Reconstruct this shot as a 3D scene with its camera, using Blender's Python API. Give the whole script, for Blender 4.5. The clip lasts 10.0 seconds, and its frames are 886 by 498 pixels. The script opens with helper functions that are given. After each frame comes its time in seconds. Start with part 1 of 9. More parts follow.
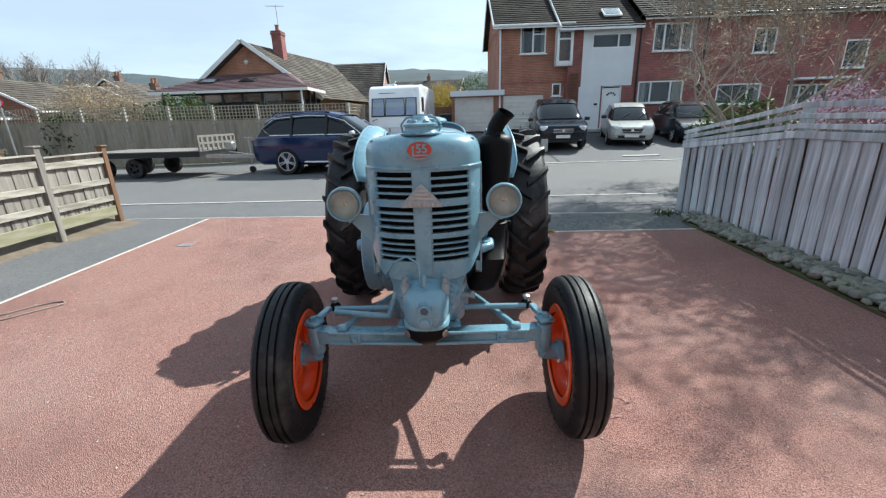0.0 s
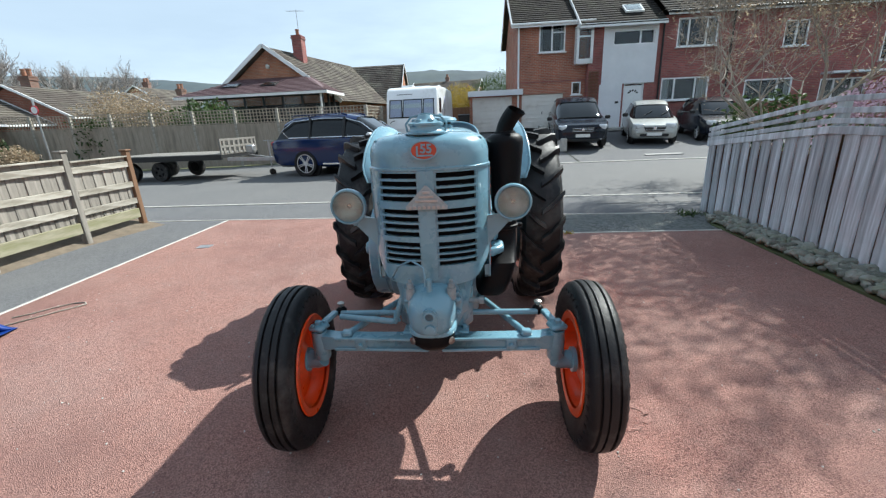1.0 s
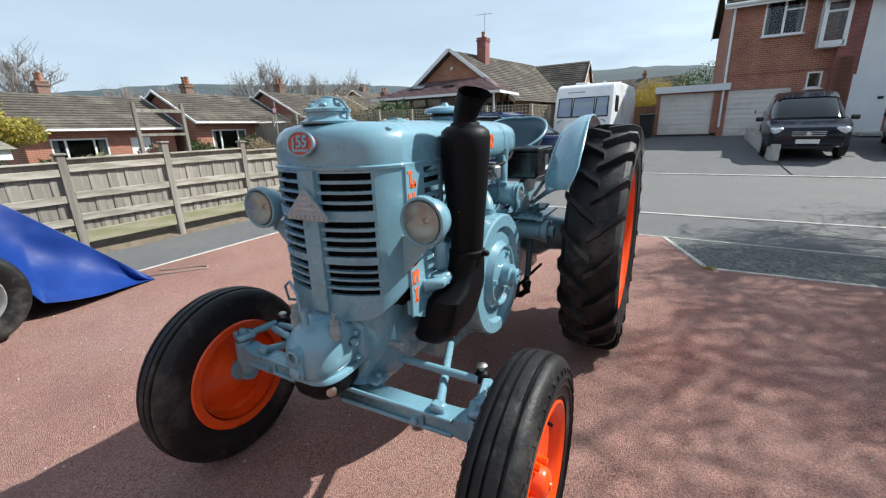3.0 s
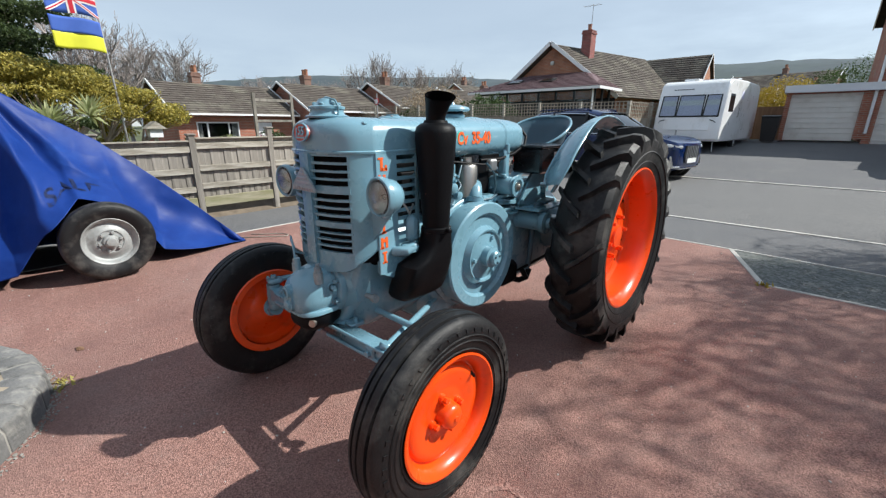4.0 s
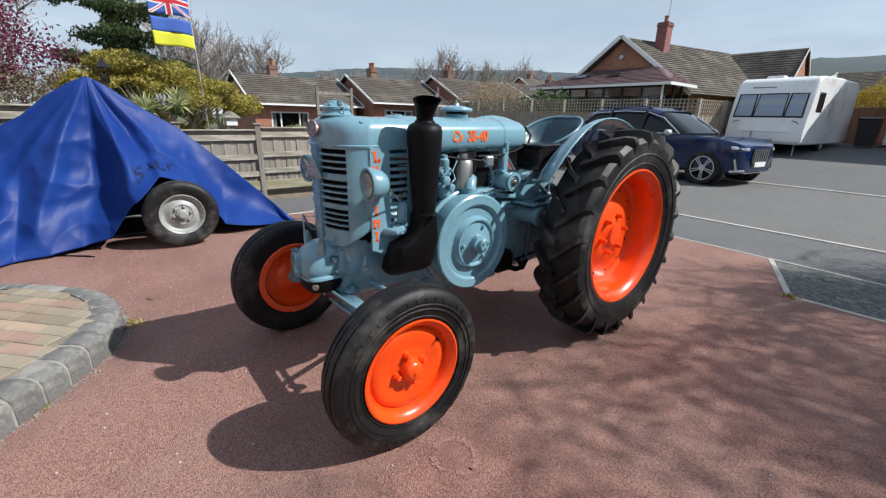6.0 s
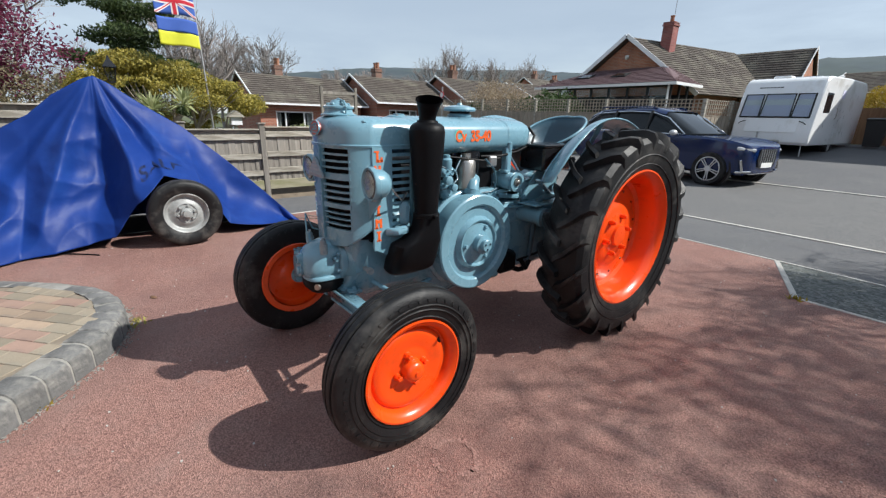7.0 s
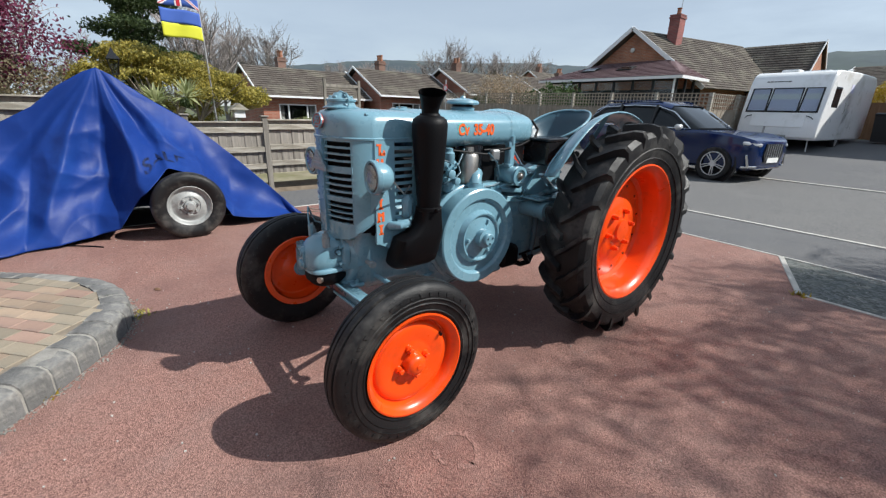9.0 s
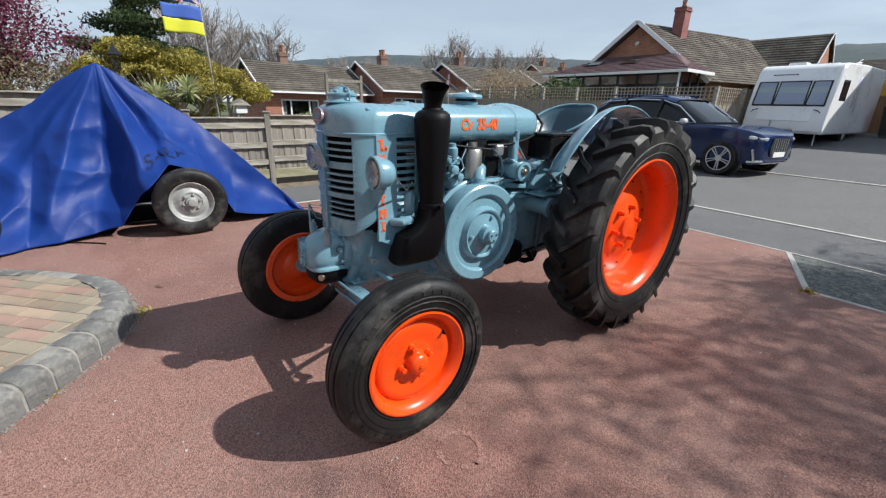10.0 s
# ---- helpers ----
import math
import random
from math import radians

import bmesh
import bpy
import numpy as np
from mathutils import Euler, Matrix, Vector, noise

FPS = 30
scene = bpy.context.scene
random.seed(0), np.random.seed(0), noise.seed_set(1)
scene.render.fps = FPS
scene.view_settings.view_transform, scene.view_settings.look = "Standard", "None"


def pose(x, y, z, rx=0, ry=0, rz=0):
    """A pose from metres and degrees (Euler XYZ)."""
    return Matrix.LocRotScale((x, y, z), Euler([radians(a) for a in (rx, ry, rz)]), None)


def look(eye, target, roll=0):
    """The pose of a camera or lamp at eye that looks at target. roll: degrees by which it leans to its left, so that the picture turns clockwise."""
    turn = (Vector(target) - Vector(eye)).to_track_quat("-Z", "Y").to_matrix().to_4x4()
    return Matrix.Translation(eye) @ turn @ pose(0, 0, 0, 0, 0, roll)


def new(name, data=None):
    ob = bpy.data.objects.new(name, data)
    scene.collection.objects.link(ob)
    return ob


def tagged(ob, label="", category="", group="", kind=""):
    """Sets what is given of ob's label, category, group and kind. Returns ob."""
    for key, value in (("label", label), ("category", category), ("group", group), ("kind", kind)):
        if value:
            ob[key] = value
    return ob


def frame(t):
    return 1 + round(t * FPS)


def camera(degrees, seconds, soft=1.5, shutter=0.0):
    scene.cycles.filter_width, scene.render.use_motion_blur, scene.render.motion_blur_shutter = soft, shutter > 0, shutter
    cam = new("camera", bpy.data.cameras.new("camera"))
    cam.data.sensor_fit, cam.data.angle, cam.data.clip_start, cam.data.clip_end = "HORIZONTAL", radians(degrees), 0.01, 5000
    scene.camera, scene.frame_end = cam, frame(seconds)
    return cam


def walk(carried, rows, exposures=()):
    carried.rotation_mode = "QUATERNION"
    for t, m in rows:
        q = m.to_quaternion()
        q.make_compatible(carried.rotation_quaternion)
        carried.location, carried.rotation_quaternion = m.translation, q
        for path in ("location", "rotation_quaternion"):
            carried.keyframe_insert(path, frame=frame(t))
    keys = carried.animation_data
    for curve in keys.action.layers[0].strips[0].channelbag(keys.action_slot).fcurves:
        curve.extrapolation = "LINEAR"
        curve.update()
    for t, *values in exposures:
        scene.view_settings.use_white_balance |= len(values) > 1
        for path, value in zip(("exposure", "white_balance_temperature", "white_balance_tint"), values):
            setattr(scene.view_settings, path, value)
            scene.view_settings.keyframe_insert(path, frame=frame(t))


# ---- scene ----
cam = camera(94.4, 10.0, 1.3)
PATH = [
    (0, (0.007, -0.022, 1.43), (-0.056, 1.885, 0.829), -1.8),
    (0.5, (0.028, -0.017, 1.426), (-0.062, 1.889, 0.827), -2.2),
    (1, (0.056, 0.045, 1.42), (-0.098, 1.949, 0.826), -2.6),
    (1.5, (0.118, 0.202, 1.418), (-0.156, 2.095, 0.836), -3.1),
    (2, (0.334, 0.414, 1.343), (-0.126, 2.275, 0.773), -3.2),
    (2.5, (0.549, 0.622, 1.32), (-0.14, 2.414, 0.76), -2.7),
    (2.7, (0.652, 0.698, 1.33), (-0.138, 2.448, 0.77), -2.4),
    (3.8, (1.291, 0.771, 1.357), (0.063, 2.242, 0.784), -0.3),
    (4, (1.39, 0.765, 1.349), (0.11, 2.188, 0.768), 0.1),
    (4.5, (1.631, 0.798, 1.371), (0.257, 2.125, 0.776), 0.6),
    (5, (1.778, 0.827, 1.381), (0.354, 2.096, 0.78), 0.9),
    (5.5, (1.816, 0.822, 1.384), (0.366, 2.058, 0.776), 1.2),
    (7, (1.814, 0.837, 1.383), (0.339, 2.041, 0.769), 1.5),
    (7.5, (1.825, 0.827, 1.383), (0.346, 2.025, 0.77), 1.5),
    (8, (1.831, 0.823, 1.385), (0.351, 2.018, 0.767), 1.6),
    (8.5, (1.827, 0.83, 1.382), (0.349, 2.022, 0.754), 1.6),
    (9, (1.816, 0.84, 1.382), (0.34, 2.028, 0.74), 1.7),
    (9.5, (1.802, 0.861, 1.374), (0.325, 2.04, 0.719), 1.6),
    (10, (1.79, 0.859, 1.379), (0.312, 2.032, 0.716), 1.5),
]
walk(cam, [(t, look(eye, target, roll)) for t, eye, target, roll in PATH],
     [(0, 0.58, 6150, 3), (1.5, 0.55, 6150, 3), (2.5, 0.50, 6250, 4), (4, 0.26, 6350, 7), (5.5, 0.14, 6350, 8), (10, 0.14, 6350, 8)])
# ---- world, sun, exposure ----
SUN_TO = Vector((0.72, 0.69, 0.93)).normalized()
wd = bpy.data.worlds.new("sky")
scene.world = wd
wd.use_nodes = True
wn = wd.node_tree.nodes
sky = wn.new("ShaderNodeTexSky")
sky.sky_type = "NISHITA"
sky.sun_disc = False
sky.sun_elevation = math.asin(SUN_TO.z)
sky.sun_rotation = math.atan2(SUN_TO.x, SUN_TO.y)
sky.air_density, sky.dust_density, sky.ozone_density = 1.0, 0.3, 1.2
wn["Background"].inputs["Strength"].default_value = 0.13
haze = wn.new("ShaderNodeHueSaturation")
haze.inputs["Saturation"].default_value = 0.55
wd.node_tree.links.new(sky.outputs[0], haze.inputs["Color"])
veil = wn.new("ShaderNodeMix")
veil.data_type = "RGBA"
veil.inputs[7].default_value = (3.3, 4.0, 4.9, 1)
tc_w = wn.new("ShaderNodeTexCoord")
mp_w = wn.new("ShaderNodeMapping")
mp_w.inputs["Scale"].default_value = (1.6, 1.6, 7.0)
cl = wn.new("ShaderNodeTexNoise")
cl.inputs["Scale"].default_value, cl.inputs["Detail"].default_value, cl.inputs["Roughness"].default_value = 1.7, 7.0, 0.58
cr = wn.new("ShaderNodeMapRange")
cr.inputs["From Min"].default_value, cr.inputs["From Max"].default_value = 0.36, 0.66
cr.inputs["To Min"].default_value, cr.inputs["To Max"].default_value = 0.42, 0.94
wd.node_tree.links.new(tc_w.outputs["Generated"], mp_w.inputs["Vector"])
wd.node_tree.links.new(mp_w.outputs[0], cl.inputs["Vector"])
wd.node_tree.links.new(cl.outputs["Fac"], cr.inputs["Value"])
wd.node_tree.links.new(cr.outputs[0], veil.inputs["Factor"])
wd.node_tree.links.new(haze.outputs[0], veil.inputs[6])
wd.node_tree.links.new(veil.outputs[2], wn["Background"].inputs["Color"])
sun_data = bpy.data.lights.new("sun", "SUN")
sun_data.energy, sun_data.angle, sun_data.color = 5.5, radians(0.6), (1.0, 0.96, 0.9)
sun_ob = new("sun", sun_data)
sun_ob.matrix_world = look(SUN_TO * 60, (0, 0, 0))

# ---- helpers for things ----


class Geo:
    """Collects vertices and faces for one mesh."""

    def __init__(self):
        self.v, self.f = [], []

    def add(self, verts, faces, m=None):
        n = len(self.v)
        self.v += [tuple(m @ Vector(p)) if m else tuple(p) for p in verts]
        self.f += [tuple(i + n for i in fc) for fc in faces]
        return self

    def box(self, c, s, m=None, b=0.0):
        """A box of size s about c; b: chamfer."""
        x, y, z = (a / 2 for a in s)
        if b <= 0:
            vs = [(i * x, j * y, k * z) for i in (-1, 1) for j in (-1, 1) for k in (-1, 1)]
            fs = [(0, 1, 3, 2), (4, 6, 7, 5), (0, 4, 5, 1), (2, 3, 7, 6), (0, 2, 6, 4), (1, 5, 7, 3)]
        else:
            b = min(b, 0.49 * min(s))
            vs, idx = [], {}
            for i in (-1, 1):
                for j in (-1, 1):
                    for k in (-1, 1):
                        for ax in range(3):
                            p = [i * (x - b), j * (y - b), k * (z - b)]
                            p[ax] += (i, j, k)[ax] * b
                            idx[i, j, k, ax] = len(vs)
                            vs.append(tuple(p))
            fs = []
            for ax in range(3):
                o1, o2 = [a for a in range(3) if a != ax]
                for sg in (-1, 1):
                    loop = []
                    for a1, a2 in ((-1, -1), (1, -1), (1, 1), (-1, 1)):
                        key = [0, 0, 0]
                        key[ax], key[o1], key[o2] = sg, a1, a2
                        loop.append(idx[key[0], key[1], key[2], ax])
                    flip = (sg > 0) == (ax == 1)
                    fs.append(tuple(reversed(loop)) if flip else tuple(loop))
            for ax in range(3):
                o1, o2 = [a for a in range(3) if a != ax]
                for a1 in (-1, 1):
                    for a2 in (-1, 1):
                        quad = []
                        for sg, own in ((-1, o1), (1, o1), (1, o2), (-1, o2)):
                            key = [0, 0, 0]
                            key[ax], key[o1], key[o2] = sg, a1, a2
                            quad.append(idx[key[0], key[1], key[2], own])
                        fs.append(tuple(quad))
            for i in (-1, 1):
                for j in (-1, 1):
                    for k in (-1, 1):
                        fs.append(tuple(idx[i, j, k, a] for a in range(3)))
        mm = Matrix.Translation(c)
        if m:
            mm = mm @ m
        return self.add(vs, fs, mm)

    def beam(self, p0, p1, w, h, b=0.0, up=(0, 0, 1)):
        """A bar from p0 to p1, w across and h along up."""
        p0, p1 = Vector(p0), Vector(p1)
        d = p1 - p0
        yv = d.normalized()
        xv = yv.cross(Vector(up))
        if xv.length < 1e-4:
            xv = yv.cross(Vector((1, 0, 0)))
        xv.normalize()
        zv = xv.cross(yv)
        m = Matrix((xv, yv, zv)).transposed().to_4x4()
        return self.box((p0 + p1) / 2, (w, d.length, h), m, b)

    def tube(self, pts, r, seg=10, cap=True):
        """A round tube along pts; r: one radius or one for each point."""
        pts = [Vector(p) for p in pts]
        rs = r if isinstance(r, (list, tuple)) else [r] * len(pts)
        rings, side = [], None
        for i, p in enumerate(pts):
            d = (pts[min(i + 1, len(pts) - 1)] - pts[max(i - 1, 0)]).normalized()
            if side is None:
                side = d.orthogonal().normalized()
            side = (side - d * side.dot(d)).normalized()
            up = d.cross(side)
            rings.append([p + (side * math.cos(a) + up * math.sin(a)) * rs[i] for a in (2 * math.pi * k / seg for k in range(seg))])
        return self.loft(rings, cap)

    def loft(self, rings, cap=True, m=None, ends=(True, True)):
        n = len(rings[0])
        vs = [p for ring in rings for p in ring]
        fs = [(i * n + k, i * n + (k + 1) % n, (i + 1) * n + (k + 1) % n, (i + 1) * n + k) for i in range(len(rings) - 1) for k in range(n)]
        if cap:
            if ends[0]:
                fs.append(tuple(reversed(range(n))))
            if ends[1]:
                fs.append(tuple(range((len(rings) - 1) * n, len(rings) * n)))
        return self.add(vs, fs, m)

    def lathe(self, prof, seg=32, m=None, close=False, cap=True):
        """Turns a profile of (radius, height) about z."""
        vs, fs = [], []
        n = len(prof)
        for k in range(seg):
            a = 2 * math.pi * k / seg
            vs += [(r * math.cos(a), r * math.sin(a), h) for r, h in prof]
        for k in range(seg):
            j = (k + 1) % seg
            for i in range(n if close else n - 1):
                i2 = (i + 1) % n
                fs.append((k * n + i, j * n + i, j * n + i2, k * n + i2))
        if not close and cap:
            if prof[0][0] > 1e-5:
                fs.append(tuple(k * n for k in reversed(range(seg))))
            if prof[-1][0] > 1e-5:
                fs.append(tuple(k * n + n - 1 for k in range(seg)))
        return self.add(vs, fs, m)

    def prism(self, poly, d0, d1, m=None):
        """A flat outline (x, y) raised from d0 to d1."""
        n = len(poly)
        vs = [(x, y, d0) for x, y in poly] + [(x, y, d1) for x, y in poly]
        fs = [tuple(reversed(range(n))), tuple(range(n, 2 * n))]
        fs += [(i, (i + 1) % n, n + (i + 1) % n, n + i) for i in range(n)]
        return self.add(vs, fs, m)

    def sheet(self, fn, nu, nv, m=None, thick=0.0):
        """A grid of points fn(u, v), u and v from 0 to 1."""
        vs = [fn(i / nu, j / nv) for j in range(nv + 1) for i in range(nu + 1)]
        w = nu + 1
        fs = [(j * w + i, j * w + i + 1, (j + 1) * w + i + 1, (j + 1) * w + i) for j in range(nv) for i in range(nu)]
        return self.add(vs, fs, m)

    def mesh(self, name, smooth=0):
        me = bpy.data.meshes.new(name)
        me.from_pydata(self.v, [], self.f)
        bm = bmesh.new()
        bm.from_mesh(me)
        bmesh.ops.remove_doubles(bm, verts=bm.verts, dist=1e-5)
        if len(bm.faces) < 60000:
            bmesh.ops.recalc_face_normals(bm, faces=bm.faces)
        bm.to_mesh(me)
        bm.free()
        if smooth:
            me.polygons.foreach_set("use_smooth", [True] * len(me.polygons))
            me.set_sharp_from_angle(angle=radians(smooth))
        me.update()
        return me


def part(name, geo, material, parent, label="", smooth=0, m=None):
    """One mesh object under a thing, or at top level when parent is None."""
    me = geo if isinstance(geo, bpy.types.Mesh) else geo.mesh(name, smooth)
    if material and not me.materials:
        me.materials.append(material)
    ob = new(name, me)
    if parent is not None:
        ob.parent = parent
    if m is not None:
        ob.matrix_basis = m
    if label:
        tagged(ob, label)
    return ob


def thing(name, m, label, category, group="", kind=""):
    ob = new(name)
    ob.empty_display_size = 0.1
    ob.matrix_basis = m
    return tagged(ob, label, category, group, kind)


def thicken(ob, t, offset=-1.0):
    mod = ob.modifiers.new("thickness", "SOLIDIFY")
    mod.thickness, mod.offset = t, offset
    return ob


RX90 = Matrix.Rotation(radians(90), 4, "X")
RY90 = Matrix.Rotation(radians(90), 4, "Y")

# ---- materials ----


def material(name, c1, c2=None, scale=5.0, rough=0.5, metal=0.0, bump=0.0, bscale=80.0, c3=None, c3scale=1.0, c3amt=0.5,
             coat=0.0, rvar=0.1, stretch=None, per=0.0, world=False, spec=0.5):
    """Principled material with two scales of colour change, bump, and a shift for each object."""
    mt = bpy.data.materials.new(name)
    mt.use_nodes = True
    nt = mt.node_tree
    n, ln = nt.nodes, nt.links
    bs = n["Principled BSDF"]
    bs.inputs["Metallic"].default_value = metal
    bs.inputs["Specular IOR Level"].default_value = spec
    if coat:
        bs.inputs["Coat Weight"].default_value, bs.inputs["Coat Roughness"].default_value = coat, 0.08
    if world:
        co = n.new("ShaderNodeNewGeometry").outputs["Position"]
    else:
        co = n.new("ShaderNodeTexCoord").outputs["Object"]
    if stretch:
        mp = n.new("ShaderNodeMapping")
        mp.inputs["Scale"].default_value = stretch
        ln.new(co, mp.inputs["Vector"])
        co = mp.outputs[0]

    def nz(sc, det=6.0, rg=0.6):
        t = n.new("ShaderNodeTexNoise")
        t.inputs["Scale"].default_value, t.inputs["Detail"].default_value, t.inputs["Roughness"].default_value = sc, det, rg
        ln.new(co, t.inputs["Vector"])
        return t.outputs["Fac"]

    def ramp(src, lo, hi):
        r = n.new("ShaderNodeMapRange")
        r.inputs["From Min"].default_value, r.inputs["From Max"].default_value = lo, hi
        ln.new(src, r.inputs["Value"])
        return r.outputs[0]

    def mix(fac, a, b):
        x = n.new("ShaderNodeMix")
        x.data_type = "RGBA"
        ln.new(fac, x.inputs["Factor"])
        for src, key in ((a, 6), (b, 7)):
            if isinstance(src, tuple):
                x.inputs[key].default_value = (*src, 1)
            else:
                ln.new(src, x.inputs[key])
        return x.outputs[2]

    c2 = c2 or tuple(c * 0.8 for c in c1)
    col = mix(ramp(nz(scale), 0.3, 0.7), c1, c2)
    if c3:
        col = mix(ramp(nz(c3scale, 4.0, 0.65), 0.62 - 0.3 * c3amt, 0.75), col, c3)
    if per:
        oi = n.new("ShaderNodeObjectInfo")
        hs = n.new("ShaderNodeHueSaturation")
        v = n.new("ShaderNodeMapRange")
        v.inputs["To Min"].default_value, v.inputs["To Max"].default_value = 1 - per, 1 + per
        ln.new(oi.outputs["Random"], v.inputs["Value"])
        ln.new(v.outputs[0], hs.inputs["Value"])
        ln.new(col, hs.inputs["Color"])
        col = hs.outputs[0]
    ln.new(col, bs.inputs["Base Color"])
    rr = n.new("ShaderNodeMapRange")
    rr.inputs["To Min"].default_value, rr.inputs["To Max"].default_value = max(0.02, rough - rvar), min(1, rough + rvar)
    ln.new(nz(scale * 2.3), rr.inputs["Value"])
    ln.new(rr.outputs[0], bs.inputs["Roughness"])
    if bump:
        bp = n.new("ShaderNodeBump")
        bp.inputs["Strength"].default_value, bp.inputs["Distance"].default_value = bump, 0.01
        ln.new(nz(bscale, 4.0), bp.inputs["Height"])
        ln.new(bp.outputs[0], bs.inputs["Normal"])
    return mt


def aggregate(name, light, dark, stain, grain=130.0, bump=0.6, rough=0.9, amt=0.5, wear=None):
    """Asphalt: small stones of two shades, large stains and patches."""
    mt = bpy.data.materials.new(name)
    mt.use_nodes = True
    n, ln = mt.node_tree.nodes, mt.node_tree.links
    bs = n["Principled BSDF"]
    bs.inputs["Specular IOR Level"].default_value = 0.3
    co = n.new("ShaderNodeNewGeometry").outputs["Position"]
    vo = n.new("ShaderNodeTexVoronoi")
    vo.inputs["Scale"].default_value = grain
    ln.new(co, vo.inputs["Vector"])
    sep = n.new("ShaderNodeSeparateColor")
    ln.new(vo.outputs["Color"], sep.inputs[0])
    m1 = n.new("ShaderNodeMix")
    m1.data_type = "RGBA"
    m1.inputs[6].default_value, m1.inputs[7].default_value = (*dark, 1), (*light, 1)
    ln.new(sep.outputs[0], m1.inputs["Factor"])
    fac = None
    col = m1.outputs[2]
    for sc, lo, hi, k, tone in ((0.9, 0.45, 0.75, amt, stain), (7.0, 0.5, 0.8, amt * 0.7, stain)) + (((0.55, 0.48, 0.62, 0.5, wear), (2.3, 0.52, 0.7, 0.4, wear)) if wear else ()):
        nz = n.new("ShaderNodeTexNoise")
        nz.inputs["Scale"].default_value, nz.inputs["Detail"].default_value, nz.inputs["Roughness"].default_value = sc, 7.0, 0.65
        ln.new(co, nz.inputs["Vector"])
        mr = n.new("ShaderNodeMapRange")
        mr.inputs["From Min"].default_value, mr.inputs["From Max"].default_value, mr.inputs["To Max"].default_value = lo, hi, k
        ln.new(nz.outputs["Fac"], mr.inputs["Value"])
        mx = n.new("ShaderNodeMix")
        mx.data_type = "RGBA"
        mx.inputs[7].default_value = (*tone, 1)
        ln.new(mr.outputs[0], mx.inputs["Factor"])
        ln.new(col, mx.inputs[6])
        col = mx.outputs[2]
    ln.new(col, bs.inputs["Base Color"])
    bs.inputs["Roughness"].default_value = rough
    bp = n.new("ShaderNodeBump")
    bp.inputs["Strength"].default_value, bp.inputs["Distance"].default_value = bump, 0.004
    ln.new(vo.outputs["Distance"], bp.inputs["Height"])
    ln.new(bp.outputs[0], bs.inputs["Normal"])
    return mt


def glass(name, tint=(0.75, 0.82, 0.82), rough=0.02):
    mt = bpy.data.materials.new(name)
    mt.use_nodes = True
    bs = mt.node_tree.nodes["Principled BSDF"]
    bs.inputs["Base Color"].default_value = (*tint, 1)
    bs.inputs["Roughness"].default_value = rough
    bs.inputs["Transmission Weight"].default_value = 1.0
    bs.inputs["IOR"].default_value = 1.45
    return mt


M_RED = aggregate("red_tarmac", (0.450, 0.252, 0.206), (0.146, 0.074, 0.063), (0.31, 0.228, 0.202), 210.0, 1.0, 0.9, 0.45, (0.185, 0.098, 0.085))
M_ASPH = aggregate("grey_tarmac", (0.17, 0.17, 0.175), (0.072, 0.072, 0.076), (0.17, 0.166, 0.16), 120.0, 0.6, 0.9, 0.5)
M_ROAD = aggregate("road_tarmac", (0.190, 0.187, 0.185), (0.085, 0.084, 0.084), (0.175, 0.170, 0.162), 90.0, 0.5, 0.88, 0.5)
M_SETT = aggregate("rough_grey_apron", (0.20, 0.205, 0.2), (0.06, 0.065, 0.06), (0.14, 0.15, 0.13), 45.0, 0.9, 0.9, 0.6)
M_CONC = material("pale_concrete", (0.54, 0.52, 0.48), (0.40, 0.38, 0.35), 9, 0.9, bump=0.4, bscale=90, c3=(0.3, 0.28, 0.24), c3scale=3, c3amt=0.35, world=True)
M_GRASS = material("garden_earth_and_grass", (0.10, 0.13, 0.045), (0.07, 0.075, 0.035), 2, 0.95, bump=0.8, bscale=30, c3=(0.13, 0.1, 0.06), c3scale=0.3, world=True)
M_SOIL = material("dry_soil", (0.20, 0.155, 0.11), (0.11, 0.085, 0.06), 6, 0.95, bump=0.9, bscale=40, world=True)
M_WOODG = material("weathered_fence_wood", (0.34, 0.31, 0.27), (0.20, 0.18, 0.155), 3, 0.85, bump=0.5, bscale=25, c3=(0.14, 0.13, 0.11), c3scale=1.2, c3amt=0.6, stretch=(6, 6, 0.7), per=0.16)
M_WOODS = material("silver_grey_fence_wood", (0.64, 0.69, 0.73), (0.38, 0.42, 0.45), 3, 0.8, bump=0.5, bscale=25, c3=(0.17, 0.18, 0.19), c3scale=1.6, c3amt=0.6, stretch=(6, 6, 0.6), per=0.2)
M_WOODR = material("fence_rail_wood", (0.46, 0.43, 0.37), (0.3, 0.27, 0.22), 3, 0.85, bump=0.4, bscale=25, c3=(0.2, 0.18, 0.14), c3scale=1.5, stretch=(1.2, 1.2, 6), per=0.1)
M_WOODB = material("brown_post_wood", (0.22, 0.12, 0.065), (0.14, 0.075, 0.04), 3, 0.8, bump=0.4, bscale=25, stretch=(6, 6, 0.7))
M_MOSSY = material("mossy_gravel_board", (0.34, 0.315, 0.22), (0.26, 0.235, 0.165), 4, 0.9, bump=0.4, bscale=30, c3=(0.2, 0.2, 0.09), c3scale=2, c3amt=0.6, stretch=(5, 0.8, 5))
M_PAINT = material("light_blue_tractor_paint", (0.178, 0.335, 0.415), (0.160, 0.305, 0.38), 4, 0.28, bump=0.05, bscale=40, c3=(0.12, 0.24, 0.29), c3scale=6, c3amt=0.2, coat=0.5, rvar=0.08)
M_PAINTD = material("dark_blue_cast_iron_paint", (0.055, 0.115, 0.15), (0.045, 0.09, 0.12), 6, 0.4, bump=0.15, bscale=60, coat=0.2)
